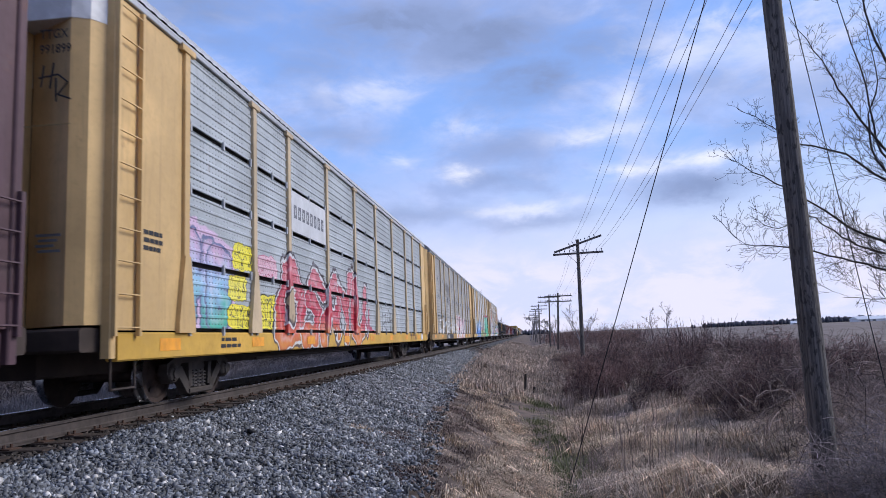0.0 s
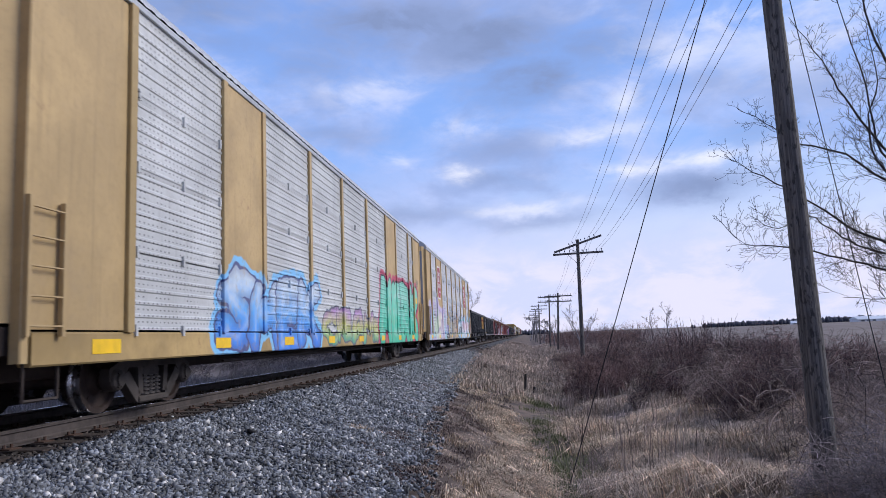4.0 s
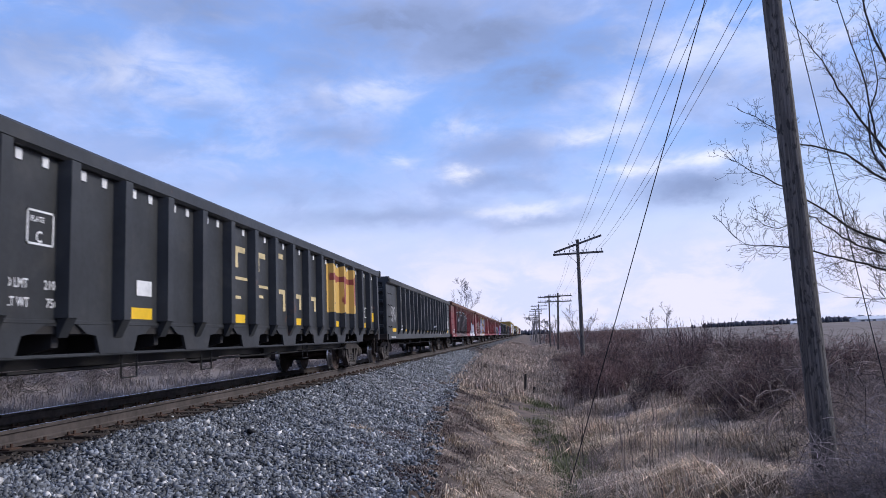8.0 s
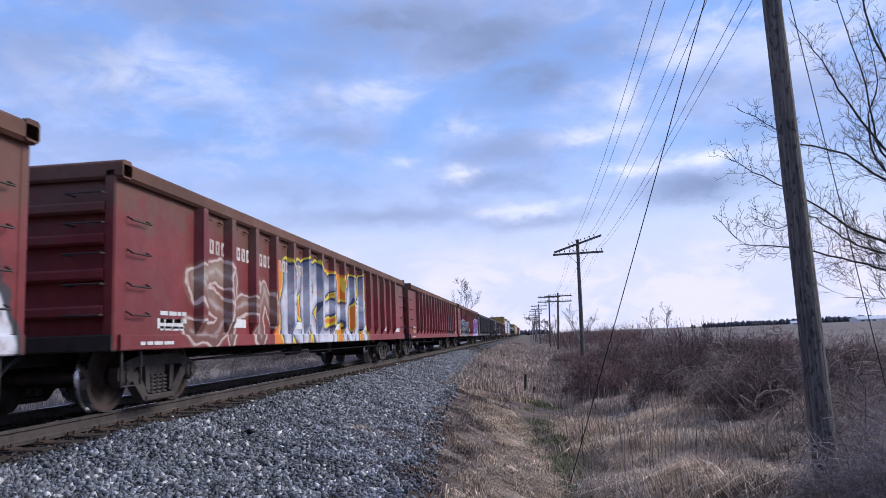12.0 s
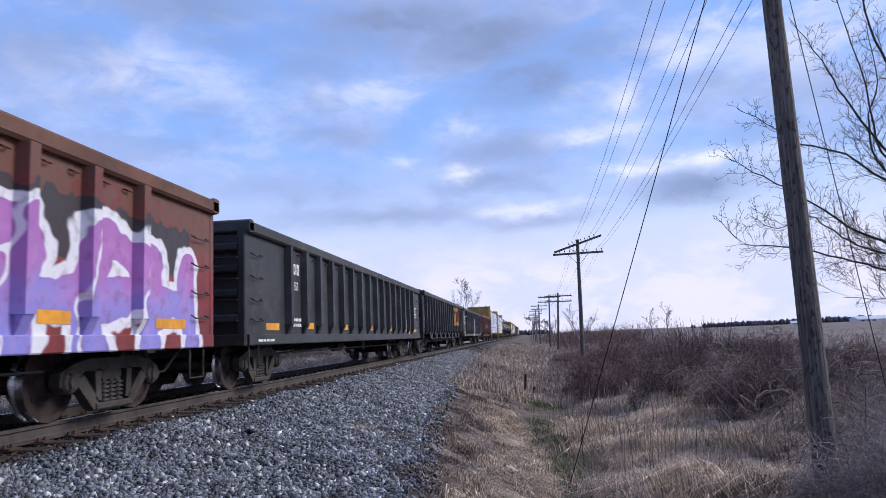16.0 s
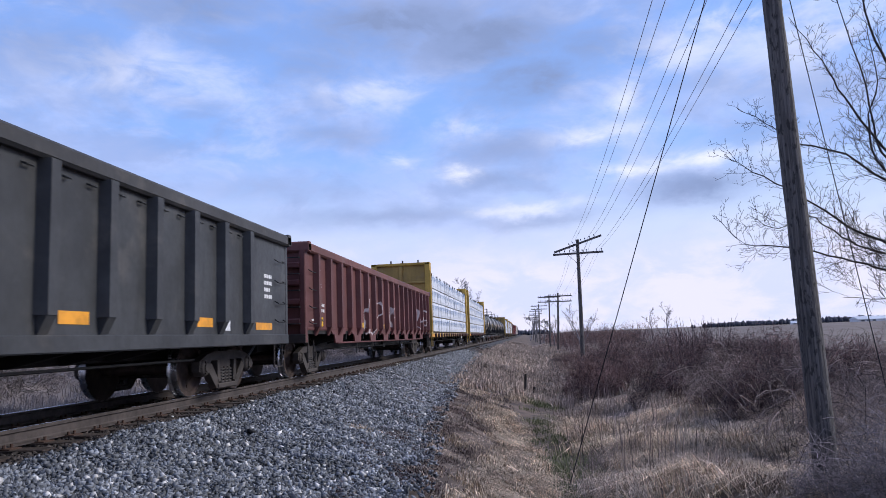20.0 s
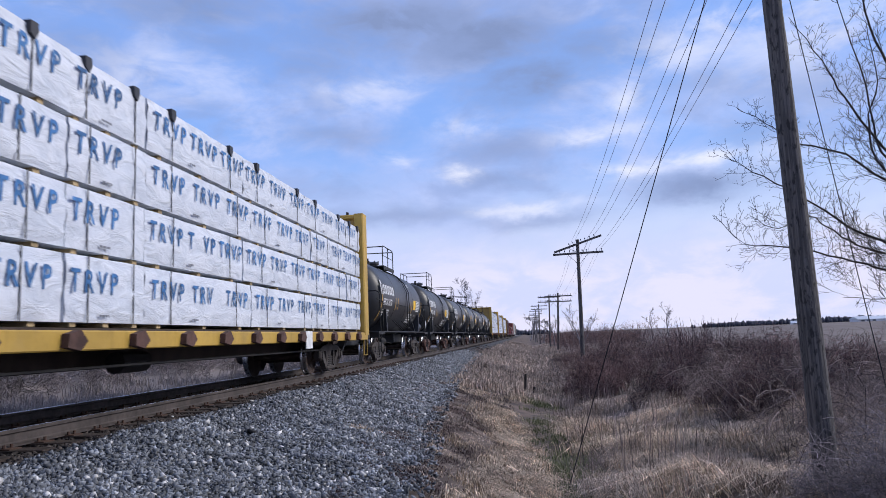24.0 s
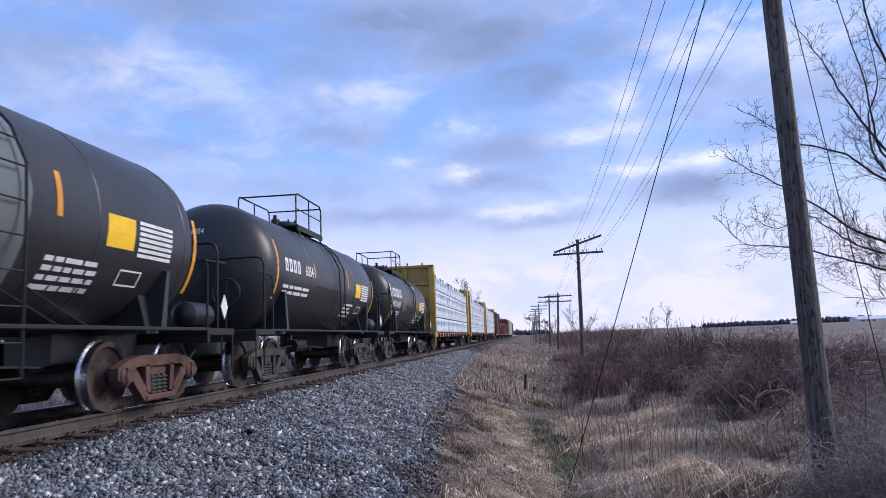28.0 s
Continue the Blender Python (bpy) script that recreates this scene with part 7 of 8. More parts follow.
paint("red_orange_piece", RED, 0.52, 0, 0.28, 0.36, RUST, dent=9.0, streak=0.35, high=0.20, pieces=[
    P(box=(1.7, 5.7, 0.78, 2.1), throw="SHM", fat=0.17, rim_w=0.05, fills=[(0.16, 0.07, 0.055), (0.22, 0.10, 0.075), (0.30, 0.22, 0.17)], line=(0.56, 0.45, 0.42), edge=(0.15, 0.06, 0.05), halo=(0.20, 0.08, 0.06), halo_w=0.05, seed=55),
    P(box=(5.1, 12.9, 0.72, 2.45), cell=(6, 4), fills=[(0.72, 0.22, 0.03), (0.75, 0.28, 0.04)], line=(0.7, 0.2, 0.03), seed=56, width=0.01, jag=0.9, tone=(0.6, 0.12, 0.02)),
    P(box=(5.7, 12.8, 0.62, 2.50), throw="KREHOA", fat=0.21, rim_w=0.06, fills=[(0.62, 0.65, 0.74), (0.36, 0.41, 0.52), (0.60, 0.64, 0.72), (0.24, 0.28, 0.36)], line=(0.035, 0.06, 0.14), edge=(0.10, 0.13, 0.24), halo=(0.74, 0.62, 0.06), halo_w=0.06, seed=57, warp=0.5, jag=0.12, shine=(0.70, 0.73, 0.80), round=0.5)])
paint("red_patched", RED, 0.52, 0, 0.28, 0.34, RUST, dent=9.0, streak=0.35, high=0.20, pieces=[
    P(box=(14.0, 16.1, 0.80, 2.05), cell=(5, 5), fills=[(0.085, 0.075, 0.078)], line=(0.08, 0.07, 0.07), seed=58, jag=0.5, cover=0.85, tone=(0.06, 0.07, 0.09)),
    P(box=(18.0, 19.1, 1.3, 1.75), throw="SMA", fat=0.03, fills=[(0.5, 0.45, 0.45)], line=INK, seed=59, warp=0.3)])
paint("red_silver_piece", RED, 0.52, 0, 0.28, 0.36, RUST, dent=9.0, streak=0.35, high=0.20, pieces=[
    P(box=(1.7, 8.0, 0.74, 2.2), throw="SCERL", fat=0.21, rim_w=0.05, fills=[(0.03, 0.035, 0.038), (0.10, 0.13, 0.15), (0.16, 0.22, 0.25), (0.40, 0.46, 0.50)], line=(0.64, 0.67, 0.68), edge=(0.04, 0.045, 0.05), halo=(0.09, 0.06, 0.06), halo_w=0.06, seed=61, warp=0.9, jag=0.3, shine=(0.30, 0.42, 0.48)),
    P(box=(13.4, 18.9, 1.75, 2.45), cell=(0.9, 1.0), fills=[(0.03, 0.03, 0.035)], line=(0.03, 0.03, 0.035), seed=63, jag=1.3),
    P(box=(12.9, 18.8, 0.62, 2.40), throw="SEHPH", fat=0.22, rim_w=0.055, fills=[(0.24, 0.24, 0.62), (0.26, 0.24, 0.60), (0.42, 0.17, 0.46), (0.40, 0.15, 0.42)], line=(0.74, 0.73, 0.78), edge=(0.30, 0.14, 0.42), halo=(0.72, 0.71, 0.76), halo_w=0.09, seed=62, warp=0.6, jag=0.25, shine=(0.50, 0.28, 0.58), round=0.25)])
paint("maroon_body", (0.130, 0.042, 0.038), 0.6, 0, 0.22, 0.08, (0.07, 0.035, 0.03), streak=0.25, dust=0.12, pieces=[
    P(box=(5.5, 7.6, 0.95, 2.15), throw="DUP", fat=0.028, fills=[(0.60, 0.54, 0.54)], line=INK, seed=64, warp=0.5),
    P(box=(8.9, 10.2, 1.2, 2.0), throw="AR", fat=0.024, fills=[(0.52, 0.46, 0.46)], line=INK, seed=65, warp=0.4),
    P(box=(10.9, 11.6, 1.2, 2.05), throw="B", fat=0.024, fills=[(0.52, 0.46, 0.46)], line=INK, seed=67, warp=0.4),
    P(box=(14.9, 17.8, 1.1, 2.2), throw="OUMS", fat=0.028, fills=[(0.60, 0.54, 0.54)], line=INK, seed=66, warp=0.5)])
paint("maroon_chord", (0.15, 0.055, 0.048), 0.65, 0, 0.25, 0.15, (0.06, 0.03, 0.025), dust=0.2)


def outlined(car, y0, y1, z0, z1, material, at, w=0.022, name="stencil_box"):
    sign_bars(car, [(y0, y1, z0, z0 + w), (y0, y1, z1 - w, z1), (y0, y0 + w, z0, z1), (y1 - w, y1, z0, z1)], material, at, name)


def gondolas():
    side = flat_side(1.52)
    # the deep black ones with a yellow panel
    for front, length, num, seed, w1, w2 in ((117.8, 19.45, ("295", "70"), 1, "210400", "75600"), (264.55, 19.55, ("295", "01"), 2, "210600", "75400")):
        c = gondola(front, length, "charcoal_paint", "charcoal_paint", "deep black open gondola with yellow marks and a yellow panel", seed, True, 19, 0.62)
        ys = [0.62 + (length - 1.24) * i / 18 for i in range(19)]
        sign_text(c, "GN", 0.82, 2.25, 0.30, "cream_paint", side, wide=0.8)
        sign_text(c, "TX", ys[1] + 0.15, 2.22, 0.30, "cream_paint", flat_side(1.52), wide=0.8)
        sign_text(c, num[0], 0.80, 1.78, 0.26, "cream_paint", side, wide=0.8)
        sign_text(c, num[1], ys[1] + 0.25, 1.75, 0.26, "cream_paint", side, wide=0.8)
        outlined(c, ys[2] + 0.45, ys[2] + 0.85, 1.85, 2.2, "white_paint", side)
        sign_text(c, "C", ys[2] + 0.58, 1.88, 0.16, "white_paint", side)
        sign_text(c, "PLATE", ys[2] + 0.50, 2.08, 0.08, "white_paint", side)
        sign_text(c, "LD LMT", ys[2] + 0.14, 1.42, 0.13, "white_paint", side, wide=0.8)
        sign_text(c, w1, ys[2] + 0.72, 1.42, 0.13, "white_paint", side)
        sign_text(c, "LT WT", ys[2] + 0.2, 1.24, 0.13, "white_paint", side, wide=0.8)
        sign_text(c, w2, ys[2] + 0.76, 1.24, 0.13, "white_paint", side)
        sign_bars(c, [(ys[4] + 0.4, ys[4] + 0.75, 1.45, 1.64)], "white_paint", side, "placard")
        # the owner's sign as bare strokes
        for k, (y, z, h) in enumerate(((ys[7] + 0.35, 2.08, 0.36), (ys[8] + 0.3, 2.08, 0.36), (ys[9] + 0.25, 2.08, 0.46))):
            sign_bars(c, [(y, y + 0.12, z, z + h), (y + 0.12, y + 0.42, z + h - 0.1, z + h)], "cream_paint", side, "name_stroke")
        for k, (y, z, h) in enumerate(((ys[9] + 0.25, 1.42, 0.42), (ys[10] + 0.25, 1.48, 0.32), (ys[11] + 0.3, 1.48, 0.32))):
            sign_bars(c, [(y, y + 0.13, z, z + h), (y + 0.13, y + 0.4, z + h - 0.09, z + h), (y + 0.4, y + 0.53, z, z + h)], "cream_paint", side, "name_stroke")
        sign_bars(c, [(ys[7] + 0.2, ys[8] - 0.14, 1.88, 1.93), (ys[8] + 0.14, ys[8] + 0.85, 1.80, 1.85), (ys[7] + 0.2, ys[7] + 0.6, 1.56, 1.61), (ys[8] + 0.14, ys[8] + 0.6, 1.62, 1.67)], "cream_paint", side, "name_stroke")
        sign_bars(c, [(length - 1.15, length - 0.72, 1.35, 1.62)], "yellow_paint", side, "reflective_mark")
        sign_bars(c, [(0.85, 1.2, 1.35, 1.58)], "yellow_paint", side, "reflective_mark")
        for txt, z in (("66-0", 2.08), ("9-2", 1.98), ("6-0", 1.87), ("FT 3650", 1.76)):
            sign_text(c, txt, length - 1.15, z, 0.085, "white_paint", side)
        sign_text(c, "SG21", length - 1.2, 1.64, 0.13, "white_paint", side)
        outlined(c, length - 1.98, length - 1.55, 1.45, 1.75, "white_paint", side)
        for y in (0.4, length - 0.42):
            part("round_decal", MB().cyl((1.52, y, 1.65), (1.526, y, 1.65), 0.1, 14), "grey_print", c)

    def ribbed(front, length, mat, chord, label, seed, **kw):
        c = gondola(front, length, mat, chord, label, seed, **kw)
        ys = [2.05 + (length - 4.1) * i / 15 for i in range(16)]
        return c, ys

    for front, length, mat, seed, label in ((138.75, 19.5, "black_tagged_paint", 11, "dull black ribbed gondola with white scrawled tags"),
                                            (243.57, 19.55, "grey_black_paint", 12, "dull black ribbed gondola with orange marks"),
                                            (285.55, 19.6, "black_patched_paint", 13, "dull black ribbed gondola with a white painted patch")):
        c, ys = ribbed(front, length, mat, "dark_chord", label, seed, marks="orange_tape" if seed > 11 else "yellow_paint")
        blocks(c, ys[0] + 0.42, 2.2, 0.23, 2, "white_paint", side, gap=0.3, name="name_stroke")
        sign_text(c, {11: "3556", 12: "3555", 13: "3558"}[seed], ys[0] + 0.36, 1.88, 0.24, "white_paint", side, wide=0.78)
        sign_text(c, {11: "3", 12: "50", 13: "1"}[seed], ys[1] + 0.25, 1.84, 0.24, "white_paint", side)
        outlined(c, ys[3] + 0.25, ys[3] + 0.5, 1.9, 2.15, "white_paint", side)
        small_print(c, ys[0] + 0.2, 1.1, 0.75, 0.22, 2, "white_paint", side, seed)
        small_print(c, length - 1.2, 1.6, 0.4, 0.5, 4, "white_paint", side, seed + 40)
        outlined(c, length - 3.3, length - 2.6, 0.99, 1.5, "white_paint", side) if seed == 12 else None
        sign_bars(c, [(length - 2.9, length - 2.7, 1.03, 1.2)], "white_paint", side, "placard")
    for front, length, mat, seed, label in ((159.8, 19.3, "red_black_piece", 21, "rust-red ribbed gondola with black and white outlined lettering"),
                                            (180.75, 19.35, "red_orange_piece", 22, "rust-red ribbed gondola with an orange and silver sprayed piece"),
                                            (201.65, 19.6, "red_patched", 23, "rust-red ribbed gondola with a dark painted-over patch"),
                                            (222.6, 19.55, "red_silver_piece", 24, "rust-red ribbed gondola with silver and purple sprayed pieces")):
        c, ys = ribbed(front, length, mat, "rusty_chord", label, seed, marks="white_paint" if seed < 23 else "orange_tape", grabs="truck_steel", top=3.02)
        # the railway's name as white blocks, broken by the ribs
        for i in range(2 if seed == 21 else 5 if seed < 24 else 6):
            blocks(c, ys[i] + 0.17, 2.2, 0.22, 4 if seed < 24 else 3, "worn_white", side, gap=0.3)
        blocks(c, ys[9] + 0.22, 2.2, 0.22, 2, "worn_white", side, gap=0.3)
        sign_text(c, "355", ys[10] + 0.18, 2.1, 0.24, "white_paint", side, wide=0.95)
        if seed == 22:
            sign_text(c, "007", ys[11] + 0.2, 2.1, 0.22, "white_paint", side, wide=0.9)
        else:
            sign_bars(c, [(ys[11] + 0.2 + 0.2 * k, ys[11] + 0.32 + 0.2 * k, 2.1, 2.28) for k in range(3)], "white_paint", side, "number_mark")
        small_print(c, ys[9] + 0.2, 1.6, 0.6, 0.32, 3, "white_paint", side, seed)
        small_print(c, ys[10] + 0.2, 1.6, 0.5, 0.32, 3, "white_paint", side, seed + 9)
        small_print(c, 0.95, 1.0, 0.75, 0.3, 3, "white_paint", side, seed + 3)
        if seed == 23:
            outlined(c, 16.85, 17.45, 1.25, 1.6, "white_paint", side)
            outlined(c, 14.3, 14.7, 2.1, 2.45, "white_paint", side)
            sign_text(c, "C", 14.43, 2.15, 0.15, "white_paint", side)
    c = gondola(306.5, 19.45, "maroon_body", "maroon_chord", "deep maroon open gondola with yellow marks and white scrawls", 31, True, 19, 0.62)
    for ob in [o for o in c.children if o.name.startswith("stake_plate")]:
        bpy.data.objects.remove(ob)
    ys = [0.62 + (19.45 - 1.24) * i / 18 for i in range(19)]
    sign_bars(c, [(ys[0] + 0.15, ys[0] + 0.27, 2.42, 2.62), (ys[0] + 0.38, ys[0] + 0.5, 2.42, 2.62)], "white_paint", side, "name_stroke")
    sign_text(c, "3663", ys[0] + 0.1, 2.0, 0.25, "white_paint", side, wide=0.85)
    sign_text(c, "51", ys[1] + 0.25, 2.0, 0.25, "white_paint", side, wide=0.85)
    small_print(c, ys[0] + 0.15, 1.45, 0.6, 0.25, 2, "white_paint", side, 5)
    sign_bars(c, [(ys[0] + 0.1, ys[0] + 0.62, 1.15, 1.36)], "yellow_paint", side, "reflective_mark")
    outlined(c, ys[2] + 0.25, ys[2] + 0.55, 2.15, 2.4, "grey_print", side)
    # two more further back, seen only at a distance
    for front, mat, chord, name, seed in ((541.5, "red_patched", "rusty_chord", "rust-red ribbed gondola far back in the train", 33), (562.5, "red_black_piece", "rusty_chord", "rust-red ribbed gondola far back in the train", 34)):
        gondola(front, 19.0, mat, chord, name, seed)


gondolas()


# ---- centre-beam lumber cars ----
paint("yellow_car", (0.50, 0.315, 0.060), 0.55, 0, 0.2, 0.15, streak=0.35, dust=0.15)
paint("bulkhead_paint", (0.36, 0.235, 0.065), 0.6, 0, 0.25, 0.2, streak=0.4, dust=0.2)


STENCIL = [lettering(ch, 0.36, 0.82) for ch in "TRVP"]


def lumber_bundle(front, x, y0, y1, z0, z1, seed, marks=True):
    """A wrapped bundle of boards with its straps and printed marks; it travels with the car."""
    rng = random.Random(seed)
    b = new("lumber_bundle")
    tagged(b, "bundle of boards in white plastic wrap with blue print", "lumber bundle", "bundles on the lumber cars")
    b.matrix_basis = pose(TRACK, front, 0)
    MOVING.append((b, front))
    s = 1 if x > 0 else -1
    xa, xb = 0.16, 1.42 + rng.uniform(-0.012, 0.02)
    n, m = 12, 6
    mb = MB()
    # the wrapped face, a little slack
    V, F = [], []
    for i in range(n + 1):
        for j in range(m + 1):
            f, g = i / n, j / m
            w = 0.014 * math.sin(7 * f * (y1 - y0) + seed) * math.sin(3.1 * g * math.pi) + rng.uniform(-0.010, 0.010)
            edge = 0.02 * (abs(2 * g - 1) ** 6 + abs(2 * f - 1) ** 14)
            V.append((s * (xb + w - edge), y0 + 0.012 + (y1 - y0 - 0.024) * f, z0 + 0.05 + (z1 - z0 - 0.05) * g))
    for i in range(n):
        for j in range(m):
            q = [i * (m + 1) + j, (i + 1) * (m + 1) + j, (i + 1) * (m + 1) + j + 1, i * (m + 1) + j + 1]
            F.append(q if s > 0 else q[::-1])
    mb.add(V, F)
    mb.box(min(s * xa, s * (xb - 0.03)), max(s * xa, s * (xb - 0.03)), y0 + 0.012, y1 - 0.012, z0 + 0.05, z1)
    part("wrap", mb, "lumber_wrap", b, "", True)
    bl = MB()
    for f in (0.12, 0.5, 0.88):
        yy = y0 + (y1 - y0) * f
        bl.box(min(s * xa, s * (xb - 0.05)), max(s * xa, s * (xb - 0.05)), yy - 0.05, yy + 0.05, z0, z0 + 0.05)
    part("bearer", bl, "lumber", b)
    if s > 0:
        for f in (0.2, 0.8):
            yy = y0 + (y1 - y0) * (f + rng.uniform(-0.03, 0.03))
            part("strap", MB().box(xb + 0.008, xb + 0.014, yy - 0.009, yy + 0.009, z0 + 0.05, z1), "strap", b)
            if z1 > 4.0:
                part("corner_guard", MB().prism([(yy - 0.06, z1 + 0.03), (yy - 0.05, z1 - 0.10), (yy + 0.02, z1 - 0.15), (yy + 0.07, z1 - 0.06), (yy + 0.06, z1 + 0.03)], "x", xb - 0.05, xb + 0.03), "strap", b, "black corner guard under a strap")
        if marks:
            at = flat_side(xb + 0.012)
            h = 0.27
            zz = z0 + 0.05 + (z1 - z0) * 0.42
            k = 3 if y1 - y0 > 2.5 else 1
            for r in range(k):
                ya = y0 + (y1 - y0) * (0.02 + r / k * 0.99) + rng.uniform(0, 0.06)
                mk = MB()
                for i, (v, f) in enumerate(STENCIL):
                    if rng.random() < 0.04:
                        continue
                    mk.add([(xb + 0.017, ya + 0.25 * i + p + 0.06 * q, zz + q) for _, p, q in v], f)
                part("stencil_mark", mk, "blue_stencil", b)
            small_print(b, y0 + (y1 - y0) * 0.35, z0 + 0.1, 0.22, 0.05, 1, "grey_print", at, seed)
    return b


def lumber_car(front, length, seed, label, number=False):
    car = begin("lumber_car", label, "freight car", front)
    W = 1.5
    rng = random.Random(seed)
    for s in (1, -1):
        a, b = sorted((s * 1.38, s * W))
        part("side_sill", MB().box(a, b, 0.1, length - 0.1, 0.80, 1.02, 0.015), "yellow_car", car)
        y = 1.2
        while y < length - 1.2:
            if s > 0:
                part("winch", MB().prism([(y, 0.84), (y + 0.22, 0.80), (y + 0.34, 0.9), (y + 0.22, 1.02), (y + 0.02, 0.98)], "x", W - 0.01, W + 0.09), "truck_rusty", car)
            y += 1.28
    part("deck", MB().box(-W + 0.08, W - 0.08, 0.1, length - 0.1, 0.98, 1.05), "brown_underframe", car)
    part("center_sill", MB().box(-0.3, 0.3, 0.2, length - 0.2, 0.55, 0.98, 0.03), "brown_underframe", car)
    # the beam down the middle
    part("center_beam", MB().box(-0.1, 0.1, 0.2, length - 0.2, 4.25, 4.45, 0.02), "yellow_car", car)
    for i in range(13):
        y = 0.8 + (length - 1.6) * i / 12
        part("center_post", MB().box(-0.08, 0.08, y - 0.08, y + 0.08, 1.05, 4.25, 0.02), "yellow_car", car)
    for y, s in ((0.0, -1), (length, 1)):
        for x in (-W + 0.12, W - 0.12):
            part("bulkhead_post", MB().box(x - 0.14, x + 0.14, min(y, y - s * 0.5), max(y, y - s * 0.5), 0.95, 4.6, 0.03), "yellow_car", car)
        part("bulkhead_panel", MB().box(-W + 0.26, W - 0.26, min(y - s * 0.12, y - s * 0.16), max(y - s * 0.12, y - s * 0.16), 1.0, 4.5), "bulkhead_paint", car)
        for z in (1.35, 2.1, 2.85, 3.6):
            part("bulkhead_rib", MB().box(-W + 0.26, W - 0.26, min(y - s * 0.02, y - s * 0.13), max(y - s * 0.02, y - s * 0.13), z - 0.06, z + 0.06, 0.03), "bulkhead_paint", car)
        part("bulkhead_upright", MB().box(-0.1, 0.1, min(y, y - s * 0.13), max(y, y - s * 0.13), 1.0, 4.45, 0.02), "bulkhead_paint", car)
        part("bulkhead_top", MB().box(-W, W, min(y, y - s * 0.26), max(y, y - s * 0.26), 4.48, 4.62, 0.03), "yellow_car", car)
        for x in (-0.5, 0.1, 0.9):
            part("top_lug", MB().box(x, x + 0.06, y - 0.05, y + 0.05, 4.62, 4.74), "brown_underframe", car)
        part("end_platform", MB().box(-W + 0.05, W - 0.05, min(y, y + s * 0.35), max(y, y + s * 0.35), 0.86, 1.0, 0.02), "brown_underframe", car)
    ladder(car, W - 0.02, 0.02, 0.30, 1.1, 4.2, 8, "yellow_car")
    for y in (0.1, length - 0.55):
        part("step", MB().tube([(W - 0.03, y, 0.85), (W - 0.03, y, 0.36), (W - 0.03, y + 0.45, 0.36), (W - 0.03, y + 0.45, 0.85)], 0.018, 5), "yellow_car", car)
    part("brake_rigging", MB().tube([(1.2, 4, 0.6), (1.2, length - 4, 0.6)], 0.02, 5).cyl((0.7, length * 0.45, 0.62), (0.7, length * 0.45 + 0.7, 0.62), 0.15, 10), "underframe", car)
    truck(car, 2.7, front)
    truck(car, length - 2.7, front)
    coupler(car, 0.0, -1)
    coupler(car, length, 1)
    side = flat_side(W)
    if number:
        sign_bars(car, [(2.6, 5.1, 0.805, 1.015)], "black_paint", side, "number_panel")
        sign_text(car, "TZX", 2.75, 0.84, 0.18, "white_paint", flat_side(W + 0.005))
        sign_text(car, "4471", 4.2, 0.84, 0.18, "white_paint", flat_side(W + 0.005))
    part("placard", MB().box(W, W + 0.015, length - 6.2, length - 5.75, 0.66, 1.04), "white_paint", car, "white notice frame")
    outlined(car, 0.05, 0.3, 3.2, 3.5, "black_paint", flat_side(W + 0.02))
    sign_bars(car, [(0.2, 1.1, 0.83, 0.97)], "orange_tape", side, "reflective_mark")
    # four tiers of wrapped lumber
    tiers = [1.06, 1.86, 2.62, 3.36, 4.12]
    for k, (z0, z1) in enumerate(zip(tiers, tiers[1:])):
        y = 0.56
        i = 0
        cuts = [3.35, 3.35, 1.5, 3.35, 3.35, 1.5, 3.0]
        if k % 2:
            cuts = cuts[3:] + cuts[:3]
        total = sum(cuts)
        for w in cuts:
            w2 = w * (length - 1.12) / total
            for s in (1, -1):
                lumber_bundle(front, s, y, y + w2, z0, z1 - 0.01, seed * 100 + k * 10 + i, True)
            y += w2
            i += 1
    return car


lumber_car(327.1, 22.0, 1, "yellow centre-beam flatcar loaded with white wrapped lumber")
lumber_car(350.9, 22.0, 2, "yellow centre-beam flatcar loaded with white wrapped lumber, number on black", True)
lumber_car(449.6, 22.0, 3, "yellow centre-beam flatcar loaded with white wrapped lumber")
lumber_car(473.3, 22.0, 4, "yellow centre-beam flatcar loaded with white wrapped lumber")
lumber_car(497.0, 22.0, 5, "yellow centre-beam flatcar loaded with white wrapped lumber")


# ---- tank cars ----
def tank_paint(name, pieces=(), col=(0.027, 0.028, 0.031)):
    paint(name, col, 0.38, 0, 0.25, 0.02, (0.04, 0.03, 0.028), streak=0.3, dust=0.04, pieces=pieces, bump=0.12)


tank_paint("tank_black")
tank_paint("tank_patched", [P(box=(4.9, 5.9, 1.0, 3.9), cell=(5, 5), fills=[(0.16, 0.18, 0.19)], line=(0.16, 0.18, 0.19), seed=71, jag=0.1, tone=(0.10, 0.12, 0.13), cover=0.8),
                            P(box=(6.7, 7.2, 1.2, 3.9), cell=(5, 5), fills=[(0.18, 0.20, 0.21)], line=(0.18, 0.2, 0.2), seed=72, jag=0.1, tone=(0.12, 0.14, 0.14), cover=0.7)])
tank_paint("tank_glossy", col=(0.028, 0.030, 0.033))


